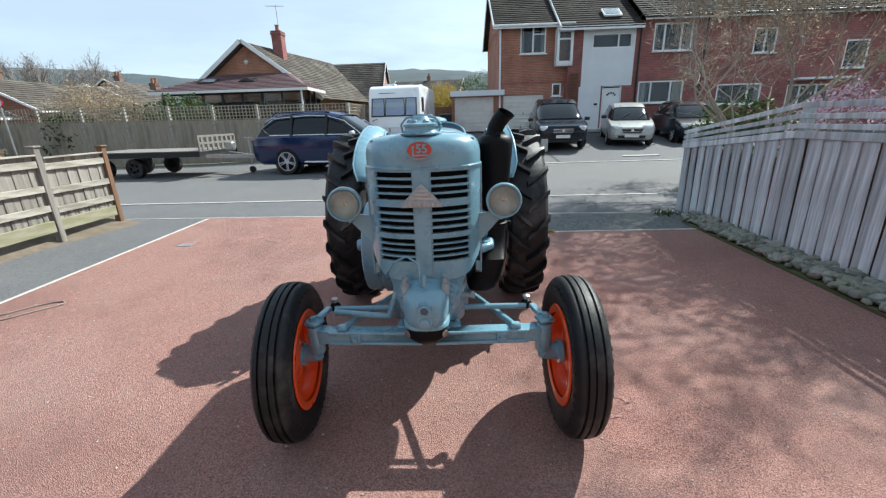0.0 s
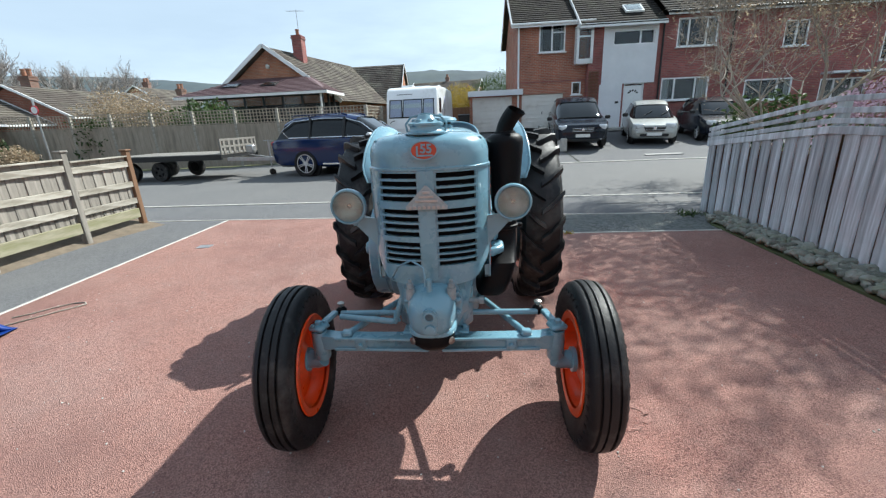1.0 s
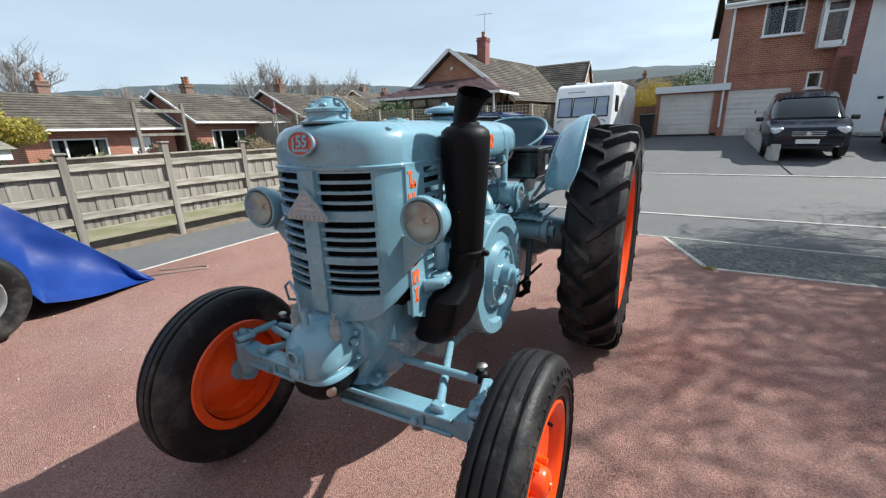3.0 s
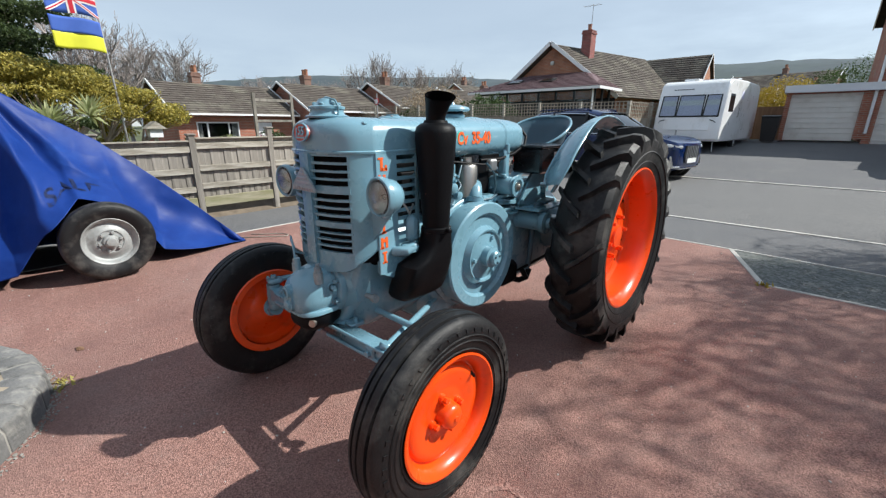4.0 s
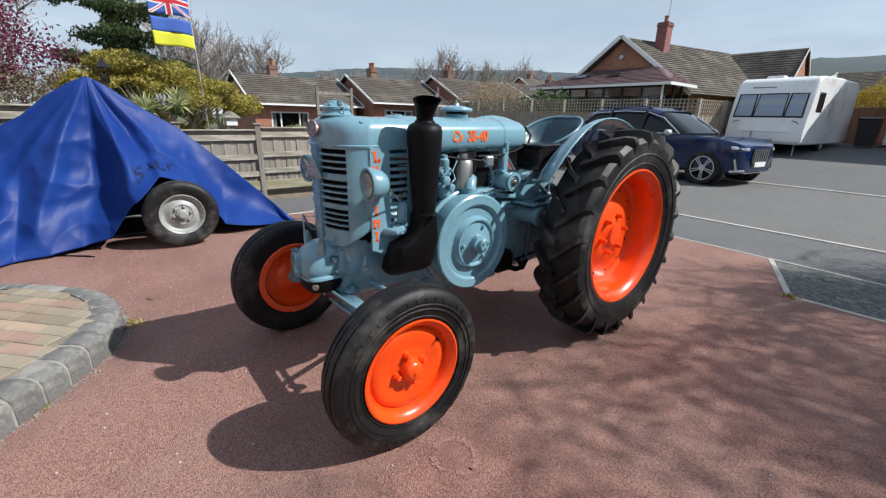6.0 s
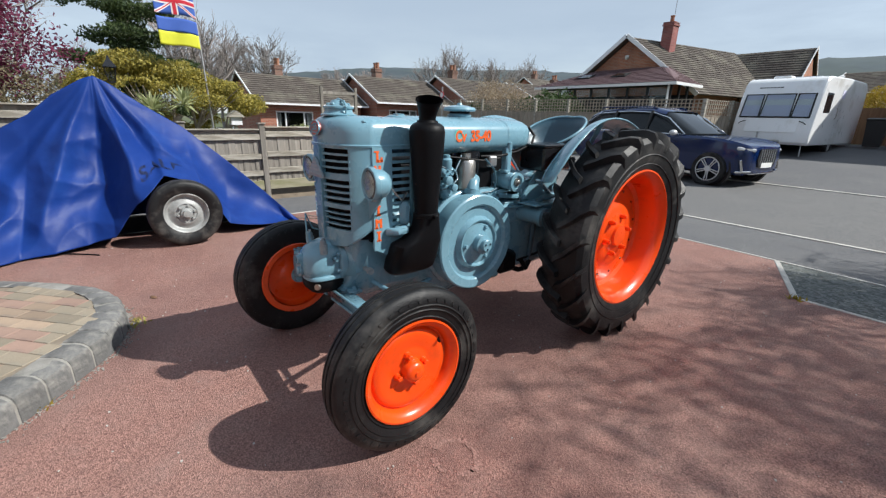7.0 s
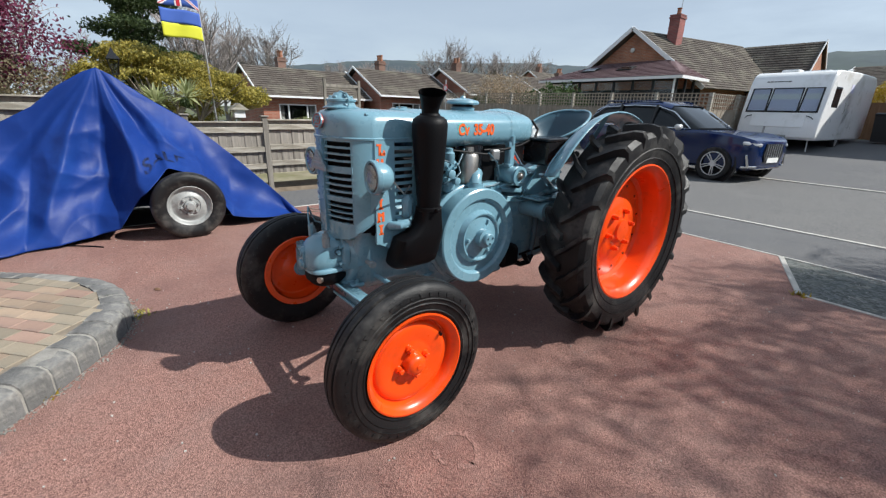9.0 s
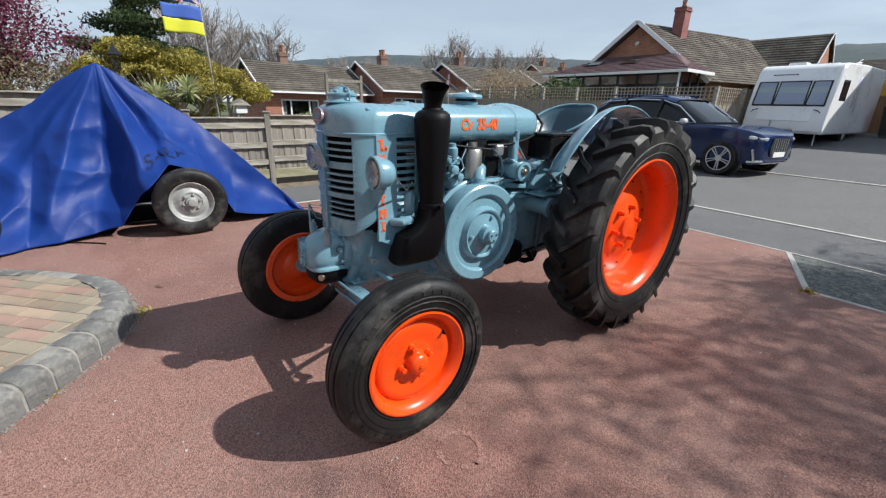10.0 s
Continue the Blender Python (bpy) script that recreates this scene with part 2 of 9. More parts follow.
M_SEAT = material("worn_dark_blue_seat_paint", (0.040, 0.088, 0.122), (0.030, 0.07, 0.10), 5, 0.38, bump=0.08, bscale=50)
M_ORANGE = material("orange_wheel_paint", (0.88, 0.078, 0.004), (0.82, 0.068, 0.004), 5, 0.3, bump=0.04, bscale=50, coat=0.2, c3=(0.6, 0.06, 0.01), c3scale=7, c3amt=0.2)
M_RUB = material("black_tyre_rubber", (0.011, 0.011, 0.012), (0.006, 0.006, 0.007), 12, 0.5, bump=0.25, bscale=120, c3=(0.085, 0.080, 0.074), c3scale=5, c3amt=0.36, spec=0.36)
M_BLK = material("matt_black_exhaust_paint", (0.005, 0.005, 0.006), (0.003, 0.003, 0.004), 8, 0.5, spec=0.16, bump=0.12, bscale=90, c3=(0.25, 0.11, 0.08), c3scale=45, c3amt=-0.30)
# near-black that paints the shade seen through the cowl slots
M_CORE = material("slot_shade_black", (0.006, 0.006, 0.007), (0.003, 0.003, 0.004), 40, 0.8, spec=0.1)
M_EMBLEM = material("worn_silver_grey_plate", (0.36, 0.43, 0.46), (0.24, 0.29, 0.31), 60, 0.45, metal=0.25, bump=0.3, bscale=150)
M_BLKG = material("gloss_black_paint", (0.012, 0.012, 0.014), (0.01, 0.01, 0.012), 8, 0.25, coat=0.3)
M_STEEL = material("bare_steel", (0.5, 0.48, 0.45), (0.36, 0.34, 0.31), 10, 0.4, metal=1.0, bump=0.1, bscale=100)
M_CAST = material("worn_cast_metal", (0.34, 0.39, 0.40), (0.18, 0.22, 0.24), 25, 0.5, metal=0.0, bump=0.3, bscale=120)
M_REDP = material("orange_red_lettering", (0.85, 0.14, 0.03), (0.8, 0.12, 0.02), 9, 0.4)
M_BADGE = material("dull_red_enamel", (0.52, 0.075, 0.04), (0.45, 0.06, 0.03), 9, 0.35)
M_TEAL = material("turquoise_lettering", (0.1, 0.55, 0.5), (0.09, 0.5, 0.46), 9, 0.4)
M_WHITE = material("white_plastic", (0.78, 0.78, 0.77), (0.72, 0.72, 0.7), 4, 0.4, c3=(0.55, 0.54, 0.5), c3scale=2, c3amt=0.2)
M_LABEL = material("white_paper_label", (0.8, 0.8, 0.78), (0.72, 0.72, 0.7), 20, 0.6)
M_CHROME = material("chrome", (0.75, 0.76, 0.78), (0.7, 0.7, 0.72), 4, 0.12, metal=1.0, rvar=0.05)
M_REFL = material("lamp_reflector", (0.56, 0.60, 0.57), (0.36, 0.39, 0.37), 30, 0.38, metal=0.45, rvar=0.08)
M_LENS = glass("lamp_lens", (0.92, 0.95, 0.92), 0.06)
M_LENS.node_tree.nodes["Principled BSDF"].inputs["Transmission Weight"].default_value = 0.96
M_GALV = material("galvanised_steel", (0.5, 0.5, 0.5), (0.38, 0.38, 0.38), 14, 0.45, metal=0.9, bump=0.1, bscale=60)

# ---- ground ----
M_SCUFF = aggregate("scuffed_tarmac", (0.452, 0.262, 0.216), (0.155, 0.082, 0.071), (0.32, 0.235, 0.207), 160.0, 0.5, 0.9, 0.45)
M_PATCH = aggregate("worn_concrete", (0.42, 0.41, 0.39), (0.3, 0.29, 0.28), (0.3, 0.28, 0.26), 80.0, 0.3, 0.9, 0.4)


def ground_z(x, y):
    """Height of the land: level drive and road, rising to the houses opposite, falling away beyond the gardens."""
    rise = 0.078 * min(max(y - 13.4, 0.0), 9.5)
    side = min(max((x + 9.0) / 5.0, 0.0), 1.0)
    fall = 0.02 * min(max(-15.0 - x, 0.0), 45.0)
    far = 0.03 * min(max(y - 30.0, 0.0), 60.0)
    return rise * side - fall - far * (1 - side)


def draped(x0, x1, y0, y1, nx, ny, lift):
    g = Geo()
    g.sheet(lambda u, v: (x0 + (x1 - x0) * u, y0 + (y1 - y0) * v, ground_z(x0 + (x1 - x0) * u, y0 + (y1 - y0) * v) + lift), nx, ny)
    return g


gx = [-900, -400, -200, -120, -90, -75] + [-60 + 2.5 * i for i in range(41)] + [60, 90, 150, 300, 700]
gy = [-300, -120, -50, -20, -8, 0, 6] + [12 + 0.7 * i for i in range(20)] + [28, 30, 34, 40, 50, 60, 75, 90, 130, 200, 400, 900]
g = Geo()
g.add([(x, y, ground_z(x, y) - 0.03) for y in gy for x in gx], [(j * len(gx) + i, j * len(gx) + i + 1, (j + 1) * len(gx) + i + 1, (j + 1) * len(gx) + i) for j in range(len(gy) - 1) for i in range(len(gx) - 1)])
tagged(part("ground", g, M_GRASS, None, smooth=60), "rough grassy garden ground running to the hills", "ground", kind="structure")


def flat(name, poly, z, mt, label, category):
    g = Geo()
    g.prism(poly, z - 0.02, z)
    return tagged(part(name, g, mt, None), label, category, kind="structure")


# red drive with its pale edging line; the fence side runs along the pebble strip
flat("drive", [(-4.02, -6.0), (3.02, -6.0), (3.02, 2.6), (3.09, 5.14), (1.23, 5.16), (0.84, 6.26), (-4.03, 6.46)], 0.0, M_RED,
     "red-brown coarse tarmac drive with worn patches and pale stains", "drive")
flat("side_path", [(-5.45, -6.0), (-4.02, -6.0), (-4.03, 6.46), (-5.6, 6.52)], -0.004, M_ASPH, "grey tarmac path beside the red drive", "path")
flat("apron", [(1.23, 5.16), (3.09, 5.14), (3.42, 6.12), (0.84, 6.26)], -0.004, M_SETT, "rough dark grey apron of worn tarmac", "apron")
flat("pavement", [(-40, 6.55), (-5.6, 6.52), (0.84, 6.26), (3.42, 6.12), (40, 6.1), (40, 7.55), (4.1, 7.62), (-40, 8.6)], -0.006, M_ASPH, "grey tarmac pavement along the road", "pavement")
tagged(part("road", draped(-60, 60, 7.5, 13.45, 60, 6, -0.012), M_ROAD, None, smooth=60), "worn mid-grey tarmac road", "road", kind="structure")
tagged(part("side_road", draped(-4.2, 3.4, 13.42, 24.0, 12, 16, -0.004), M_ASPH, None, smooth=60), "sloping grey tarmac drive up to the garages", "drive", kind="structure")
tagged(part("forecourt", draped(3.45, 34.0, 13.42, 21.9, 20, 14, -0.006), M_ASPH, None, smooth=60), "tarmac parking strip before the brick houses", "forecourt", kind="structure")
tagged(part("verge_road", draped(-60, -4.2, 13.42, 16.4, 30, 4, -0.008), M_ROAD, None, smooth=60), "grey tarmac edge of the road by the fence", "road", kind="structure")


def strip(name, p0, p1, w, z, mt, label, h=0.03):
    g = Geo()
    g.beam((*p0, z - h / 2), (*p1, z - h / 2), w, h, 0.004)
    return tagged(part(name, g, mt, None), label, "edging", kind="structure")


for i, (p0, p1, w) in enumerate([((-4.02, -5.9), (-4.03, 6.46), 0.034), ((-5.5, 6.53), (0.84, 6.26), 0.034), ((0.84, 6.26), (3.42, 6.12), 0.034),
                                 ((1.23, 5.16), (0.84, 6.26), 0.05), ((1.23, 5.16), (3.09, 5.14), 0.04)]):
    strip("edging", p0, p1, w, 0.006, M_CONC, "thin pale concrete edging line")
for p0, p1 in (((-40, 8.75), (4.1, 7.66)), ((4.1, 7.66), (40, 7.5))):
    strip("kerb", p0, p1, 0.07, 0.006, M_CONC, "pale flush concrete kerb of the road", 0.04)
for x in range(-4, 34, 2):
    strip("kerb", (x, 13.42), (x + 1.99, 13.42), 0.12, 0.012 + ground_z(x, 13.42), M_CONC, "pale concrete kerb on the far side", 0.06)
flat("road_patch", [(2.1, 6.95), (3.6, 6.9), (3.75, 7.35), (2.35, 7.42)], -0.001, M_ROAD, "pale patch of tarmac in the pavement", "cover")
g = Geo()
g.prism([(5.7, 14.2), (6.9, 14.2), (7.0, 14.75), (5.8, 14.75)], 0.06, 0.085)
tagged(part("cover", g, M_PATCH, None), "pale concrete cover by the far kerb", "cover", kind="structure")

# ---- fences ----
FX, FY = -5.32, [6.22, 5.19, 4.0, 2.85, 1.75, 0.75, -0.4, -1.6, -2.8]
fence = thing("panel_fence", pose(0, 0, 0), "weathered grey timber panel fence with boards behind rails", "fence")


def vary(a, b):
    return random.uniform(a, b)


board_mesh = Geo().box((0, 0, 0.4), (0.012, 0.105, 0.8), None, 0.003).mesh("board")
for i, y in enumerate(FY):
    g = Geo()
    ph = (1.19, 1.24, 1.28, 1.19, 1.2)[i] if i < 5 else (1.48, 1.62, 1.66, 1.66)[min(i - 5, 3)]
    g.box((0, 0, ph / 2), (0.085, 0.085, ph), None, 0.006)
    g.box((0, 0, ph + 0.015), (0.12, 0.12, 0.03), None, 0.01)
    part("post", g, M_WOODB if i == 0 else M_WOODG, fence, "brown end post" if i == 0 else "", m=pose(FX, y, 0))
for i in range(len(FY) - 1):
    ya, yb = FY[i] - 0.045, FY[i + 1] + 0.045
    top = (1.13, 1.17, 1.17, 1.13, 1.14, 1.42, 1.58, 1.6, 1.6)[i]
    lo, drop = 0.26, 0.0
    for k, h in enumerate((top - 0.02, top - 0.13, top - 0.44, top - 0.70)):
        g = Geo()
        if k == 0:
            g.box((0.012, 0, 0), (0.075, ya - yb, 0.022), None, 0.004)
        else:
            g.box((0.02, 0, 0), (0.03, ya - yb, 0.085), None, 0.004)
        part("rail", g, M_WOODR, fence, m=pose(FX, (ya + yb) / 2, h + vary(-0.006, 0.006), vary(-0.4, 0.4)))
    g = Geo()
    g.box((0.01, 0, 0), (0.035, ya - yb, 0.15), None, 0.004)
    part("gravel_board", g, M_MOSSY, fence, "mossy yellow-green gravel board", m=pose(FX, (ya + yb) / 2, 0.235))
    n = 11
    for k in range(n):
        yy = ya + (yb - ya) * (k + 0.5) / n
        part("board", board_mesh, M_WOODG, fence, m=pose(FX - 0.012 - 0.008 * (k % 2), yy, 0.3, vary(-0.6, 0.6), 0, vary(-4, 4)) @ Matrix.Diagonal((1, 1, (top - 0.32) / 0.8, 1)))
g = Geo()
g.sheet(lambda u, v: (FX - 0.25 + (0.36 + 0.25 * max(0, v - 0.9) * 10) * u, -6 + 12.3 * v, 0.16 * (1 - u) ** 1.5 + 0.015 * math.sin(40 * v + 9 * u) * (1 - u) - 0.01), 6, 60)
tagged(part("soil_bank", g, M_SOIL, None, smooth=50), "low bank of dry soil under the fence", "soil", kind="structure")

# tall boarded fence beside the pebble strip
TF0, TF1 = Vector((3.38, 6.22, 0)), Vector((3.38, 0.6, 0))
tall = thing("board_fence", pose(0, 0, 0), "tall silver-grey close-boarded fence with slatted top rails", "fence")
d = TF1 - TF0
ln_tf = d.length
dirn = d.normalized()
ang = math.degrees(math.atan2(dirn.y, dirn.x))


def tf_top(s):
    """Height of the boards s metres from the road end."""
    return 0.96 + 0.22 * min(s / 2.0, 1.0)


bm_tall = Geo().box((0, 0, 0.5), (0.118, 0.016, 1.0), None, 0.004).mesh("board")
s, k = 0.05, 0
while s < ln_tf:
    p = TF0 + dirn * s
    part("board", bm_tall, M_WOODS, tall, m=pose(p.x, p.y, 0.02, 0, vary(-0.7, 0.7), ang + vary(-3, 3)) @ pose(0, -0.02 * (k % 2), 0) @ Matrix.Diagonal((vary(0.70, 0.77), 1, tf_top(s) - 0.02, 1)))
    s += 0.089
    k += 1
for k, off in enumerate((0.03, 0.11, 0.20, 0.30)):
    for s0, s1 in ((0.0, 2.0), (2.0, ln_tf)):
        pa, pb = TF0 + dirn * s0, TF0 + dirn * s1
        up0 = off * (0.7 + 0.3 * min(s0 / 2.0, 1))
        up1 = off * (0.7 + 0.3 * min(s1 / 2.0, 1))
        g = Geo()
        out = Vector((dirn.y, -dirn.x, 0)) * 0.03
        g.beam(pa + Vector((0, 0, tf_top(s0) + up0 - 0.02)) + out, pb + Vector((0, 0, tf_top(s1) + up1 - 0.02)) + out, 0.02, 0.048 if k else 0.07, 0.004)
        part("slat", g, M_WOODS, tall)
# added dark brown sheets behind the boards paint the shade in the gaps
for s0, s1 in ((0.0, 2.0), (2.0, ln_tf)):
    pa, pb = TF0 + dirn * s0, TF0 + dirn * s1
    off = Vector((dirn.y, -dirn.x, 0)) * -0.035
    g = Geo()
    g.beam(pa + off + Vector((0, 0, tf_top(s0) / 2)), pb + off + Vector((0, 0, tf_top(s0) / 2)), 0.012, tf_top(s0) - 0.02)
    part("backing_board", g, M_WOODB, tall)
s = 0.0
while s < ln_tf:
    p = TF0 + dirn * s - Vector((dirn.y, -dirn.x, 0)) * 0.05
    g = Geo()
    h = tf_top(s) + 0.29 * (0.7 + 0.3 * min(s / 2.0, 1))
    g.box((0, 0, h / 2), (0.08, 0.08, h), None, 0.006)
    part("post", g, M_WOODS, tall, m=pose(p.x, p.y, 0, 0, 0, ang))
    s += 2.0
# ---- tractor ----
TX, TY = -0.1275, 1.72
tractor = thing("vintage_tractor", pose(TX, TY, 0), "restored light blue vintage tractor with orange wheels on the drive", "tractor")


def round_x(prof, seg=48, side=1, u0=0.0, v0=0.0, z0=0.0, close=False, cap=True):
    """A turned body about an axle along x: profile of (radius, way outwards)."""
    m = Matrix(((0, 0, side, u0), (1, 0, 0, v0), (0, 1, 0, z0), (0, 0, 0, 1)))
    return Geo().lathe(prof, seg, m, close, cap)


def polar(r, phi, h, side=1):
    return (side * h, r * math.cos(phi), r * math.sin(phi))


def bolt(g, c, axis, r=0.012, h=0.014):
    """A hexagonal head on a washer."""
    m = Matrix.Translation(c) @ Vector(axis).to_track_quat("Z", "Y").to_matrix().to_4x4()
    g.lathe([(r * 1.35, 0), (r * 1.35, 0.003), (r, 0.003), (r, h), (r * 0.8, h + 0.002)], 6, m)
    return g


def text_mesh(body, size, depth=0.003, bold=0.0):
    cu = bpy.data.curves.new("lettering", "FONT")
    cu.body, cu.size, cu.extrude, cu.align_x, cu.align_y, cu.offset = body, size, depth, "CENTER", "CENTER", bold
    ob = bpy.data.objects.new("lettering", cu)
    scene.collection.objects.link(ob)
    me = bpy.data.meshes.new_from_object(ob.evaluated_get(bpy.context.evaluated_depsgraph_get()))
    bpy.data.objects.remove(ob)
    return me


# front wheels
FR = 0.369
tyre_prof = [(0.238, -0.058), (0.262, -0.066), (0.30, -0.080), (0.335, -0.083), (0.358, -0.077), (0.371, -0.066), (0.378, -0.058), (0.381, -0.046),
             (0.381, -0.043), (0.371, -0.040), (0.371, -0.033), (0.384, -0.030), (0.386, -0.020), (0.386, -0.010), (0.377, -0.007), (0.377, -0.003), (0.386, 0.0), (0.386, 0.018),
             (0.384, 0.030), (0.371, 0.033), (0.371, 0.040), (0.381, 0.043), (0.381, 0.046), (0.378, 0.058), (0.371, 0.066), (0.358, 0.077),
             (0.335, 0.083), (0.30, 0.080), (0.262, 0.066), (0.238, 0.058)]
tyre_prof = [(0.220 + (r - 0.238) * 1.012, h * 0.92) for r, h in tyre_prof]
front_rim = [(0.196, -0.064), (0.228, -0.068), (0.234, -0.062), (0.222, -0.056), (0.202, -0.042), (0.195, -0.012), (0.195, 0.020), (0.202, 0.040), (0.222, 0.056),
             (0.236, 0.062), (0.237, 0.067), (0.229, 0.069), (0.216, 0.060), (0.204, 0.050), (0.198, 0.034), (0.193, 0.018), (0.187, 0.016), (0.182, 0.024), (0.174, 0.030), (0.150, 0.032),
             (0.105, 0.022), (0.085, 0.020), (0.074, 0.024), (0.066, 0.022), (0.050, 0.026), (0.046, 0.060), (0.040, 0.070), (0.026, 0.078), (0.012, 0.079), (0.010, 0.084), (0.0, 0.085)]
front_back = [(0.190, -0.055), (0.187, -0.012), (0.176, 0.004), (0.165, 0.006), (0.150, 0.0), (0.11, -0.006), (0.095, -0.012), (0.07, -0.03), (0.0, -0.03)]
# place along the tractor, and how far each wheel is steered
FRONT = {-1: (-0.642, -0.043, 4.0), 1: (0.668, -0.026, 0.0)}
for side in (-1, 1):
    fu, fv, steer = FRONT[side]
    w = part("front_wheel", round_x(front_rim, 56, side, cap=False), M_ORANGE, tractor, "orange pressed-steel front wheel", 40, pose(fu, fv, FR - 0.010, 0, 0, steer) @ pose(0, 0, 0, -18 * side, 0, 0))
    part("wheel_back", round_x(front_back, 48, side, cap=False), M_ORANGE, w, smooth=40)
    t = round_x(tyre_prof, 72, side, close=True)
    for k in range(44):
        a = 2 * math.pi * k / 44
        for sgn in (1, -1):
            q = [polar(r, a + da, sgn * h, side) for r, da, h in ((0.318, -0.024, 0.0750), (0.332, -0.024, 0.0722), (0.332, 0.024, 0.0722), (0.318, 0.010, 0.0750))]
            q2 = [polar(r, a + da, sgn * (h + 0.0045), side) for r, da, h in ((0.318, -0.024, 0.0750), (0.332, -0.024, 0.0722), (0.332, 0.024, 0.0722), (0.318, 0.010, 0.0750))]
            t.add(q + q2, [(4, 5, 6, 7), (0, 1, 5, 4), (1, 2, 6, 5), (2, 3, 7, 6), (3, 0, 4, 7)])
    for r, hh in ((0.252, 0.0665), (0.285, 0.0745), (0.306, 0.0775)):
        t.loft([[polar(r + 0.003 * math.cos(b), 2 * math.pi * k / 64, hh + 0.003 * math.sin(b), side) for b in (0, 2.1, 4.2)] for k in range(65)], False)
    part("tyre", t, M_RUB, w, "ribbed black front tyre", 40)
    for k in range(4):
        a = math.pi / 2 * k + 0.55
        g = Geo().tube([polar(0.068, a, 0.012, side), polar(0.068, a, 0.036, side)], [0.019, 0.016], 12)
        bolt(g, polar(0.068, a, 0.034, side), (side, 0, 0), 0.012, 0.018)
        part("wheel_nut", g, M_ORANGE, w, smooth=40)
    part("valve", Geo().tube([polar(0.175, 0.9, 0.02, side), polar(0.165, 0.9, 0.048, side)], 0.006, 6), M_BLK, w)

# rear wheels
RR, RV, RU = 0.672, 1.645, 0.645
rear_tyre = [(0.43, -0.105), (0.455, -0.122), (0.50, -0.143), (0.55, -0.150), (0.595, -0.143), (0.622, -0.118), (0.634, -0.06), (0.638, 0.0),
             (0.634, 0.06), (0.622, 0.118), (0.595, 0.143), (0.55, 0.150), (0.50, 0.143), (0.455, 0.122), (0.43, 0.105)]
rear_tyre = [(r - 0.016 if r < 0.5 else r, h * 0.95) for r, h in rear_tyre]
rear_rim = [(0.40, -0.112), (0.445, -0.122), (0.452, -0.114), (0.438, -0.104), (0.412, -0.115), (0.40, -0.03), (0.40, 0.03), (0.412, 0.085), (0.438, 0.104),
            (0.452, 0.114), (0.455, 0.120), (0.444, 0.124), (0.430, 0.114), (0.404, 0.092), (0.392, 0.06), (0.385, 0.0), (0.375, -0.045), (0.35, -0.062),
            (0.32, -0.058), (0.25, -0.040), (0.215, -0.034), (0.20, -0.020), (0.14, -0.016), (0.12, -0.012), (0.10, 0.0), (0.075, 0.006), (0.07, 0.022), (0.0, 0.026)]


rear_rim = [(r * 0.963, h * 0.95) for r, h in rear_rim]


def lug(t, a0, sgn, side):
    """One slanted tread bar, from the middle of the tread down over the shoulder."""
    st = [(-0.012, 0.20, 0.632, 0.671), (0.05, 0.14, 0.628, 0.672), (0.11, 0.055, 0.612, 0.668), (0.146, 0.0, 0.585, 0.652), (0.158, -0.02, 0.555, 0.615)]
    rings = []
    for h, da, rb, rt in st:
        wd_t, wd_b = 0.021, 0.036
        hb = h * 0.97 if h > 0.1 else h
        rings.append([polar(rb, a0 + da - wd_b, sgn * hb * 0.94, side), polar(rt, a0 + da - wd_t, sgn * h * 0.94, side), polar(rt, a0 + da + wd_t, sgn * h * 0.94, side), polar(rb, a0 + da + wd_b, sgn * hb * 0.94, side)])
    t.loft(rings)


for side in (-1, 1):
    w = part("rear_wheel", round_x(rear_rim, 64, side, cap=False), M_ORANGE, tractor, "orange deep-dished rear wheel", 40, pose(side * RU, RV, RR, 0, 0, 0))
    part("wheel_back", round_x([(0.39, -0.1), (0.385, -0.06), (0.3, -0.072), (0.2, -0.06), (0.0, -0.06)], 48, side, cap=False), M_ORANGE, w, smooth=40)
    t = round_x(rear_tyre, 96, side, close=True)
    n = 22
    for k in range(n):
        for sgn in (1, -1):
            lug(t, 2 * math.pi * (k + (0.5 if sgn > 0 else 0)) / n, sgn, side)
    for r in (0.475, 0.53):
        t.loft([[polar(r + 0.004 * math.cos(b), 2 * math.pi * k / 80, (0.127 if r < 0.5 else 0.141) + 0.004 * math.sin(b), side) for b in (0, 2.1, 4.2)] for k in range(81)], False)
    part("tyre", t, M_RUB, w, "black rear tyre with deep chevron lugs", 30)
    # added dark disc covers the orange back and stands in for its shade
    part("brake_drum", round_x([(0.0, -0.09), (0.30, -0.09), (0.36, -0.10), (0.385, -0.125), (0.385, -0.15), (0.30, -0.165), (0.0, -0.165)], 48, side), M_PAINTD, w, "dark disc standing for the shade inside the rear wheel", 40)
    for k in range(6):
        a = 2 * math.pi * k / 6 + 0.2
        g = Geo().tube([polar(0.125, a, -0.02, side), polar(0.125, a, 0.012, side)], [0.018, 0.016], 10)
        bolt(g, polar(0.125, a, 0.010, side), (side, 0, 0), 0.012, 0.018)
        part("wheel_nut", g, M_ORANGE, w, smooth=40)
    # solid black pegs: the dark of the bolt holes is only painted
    for k in range(12):
        a = 2 * math.pi * (k + 0.4) / 12
        part("bolt_hole", Geo().tube([polar(0.285, a, -0.062, side), polar(0.285, a, -0.044, side)], 0.008, 8), M_BLKG, w)

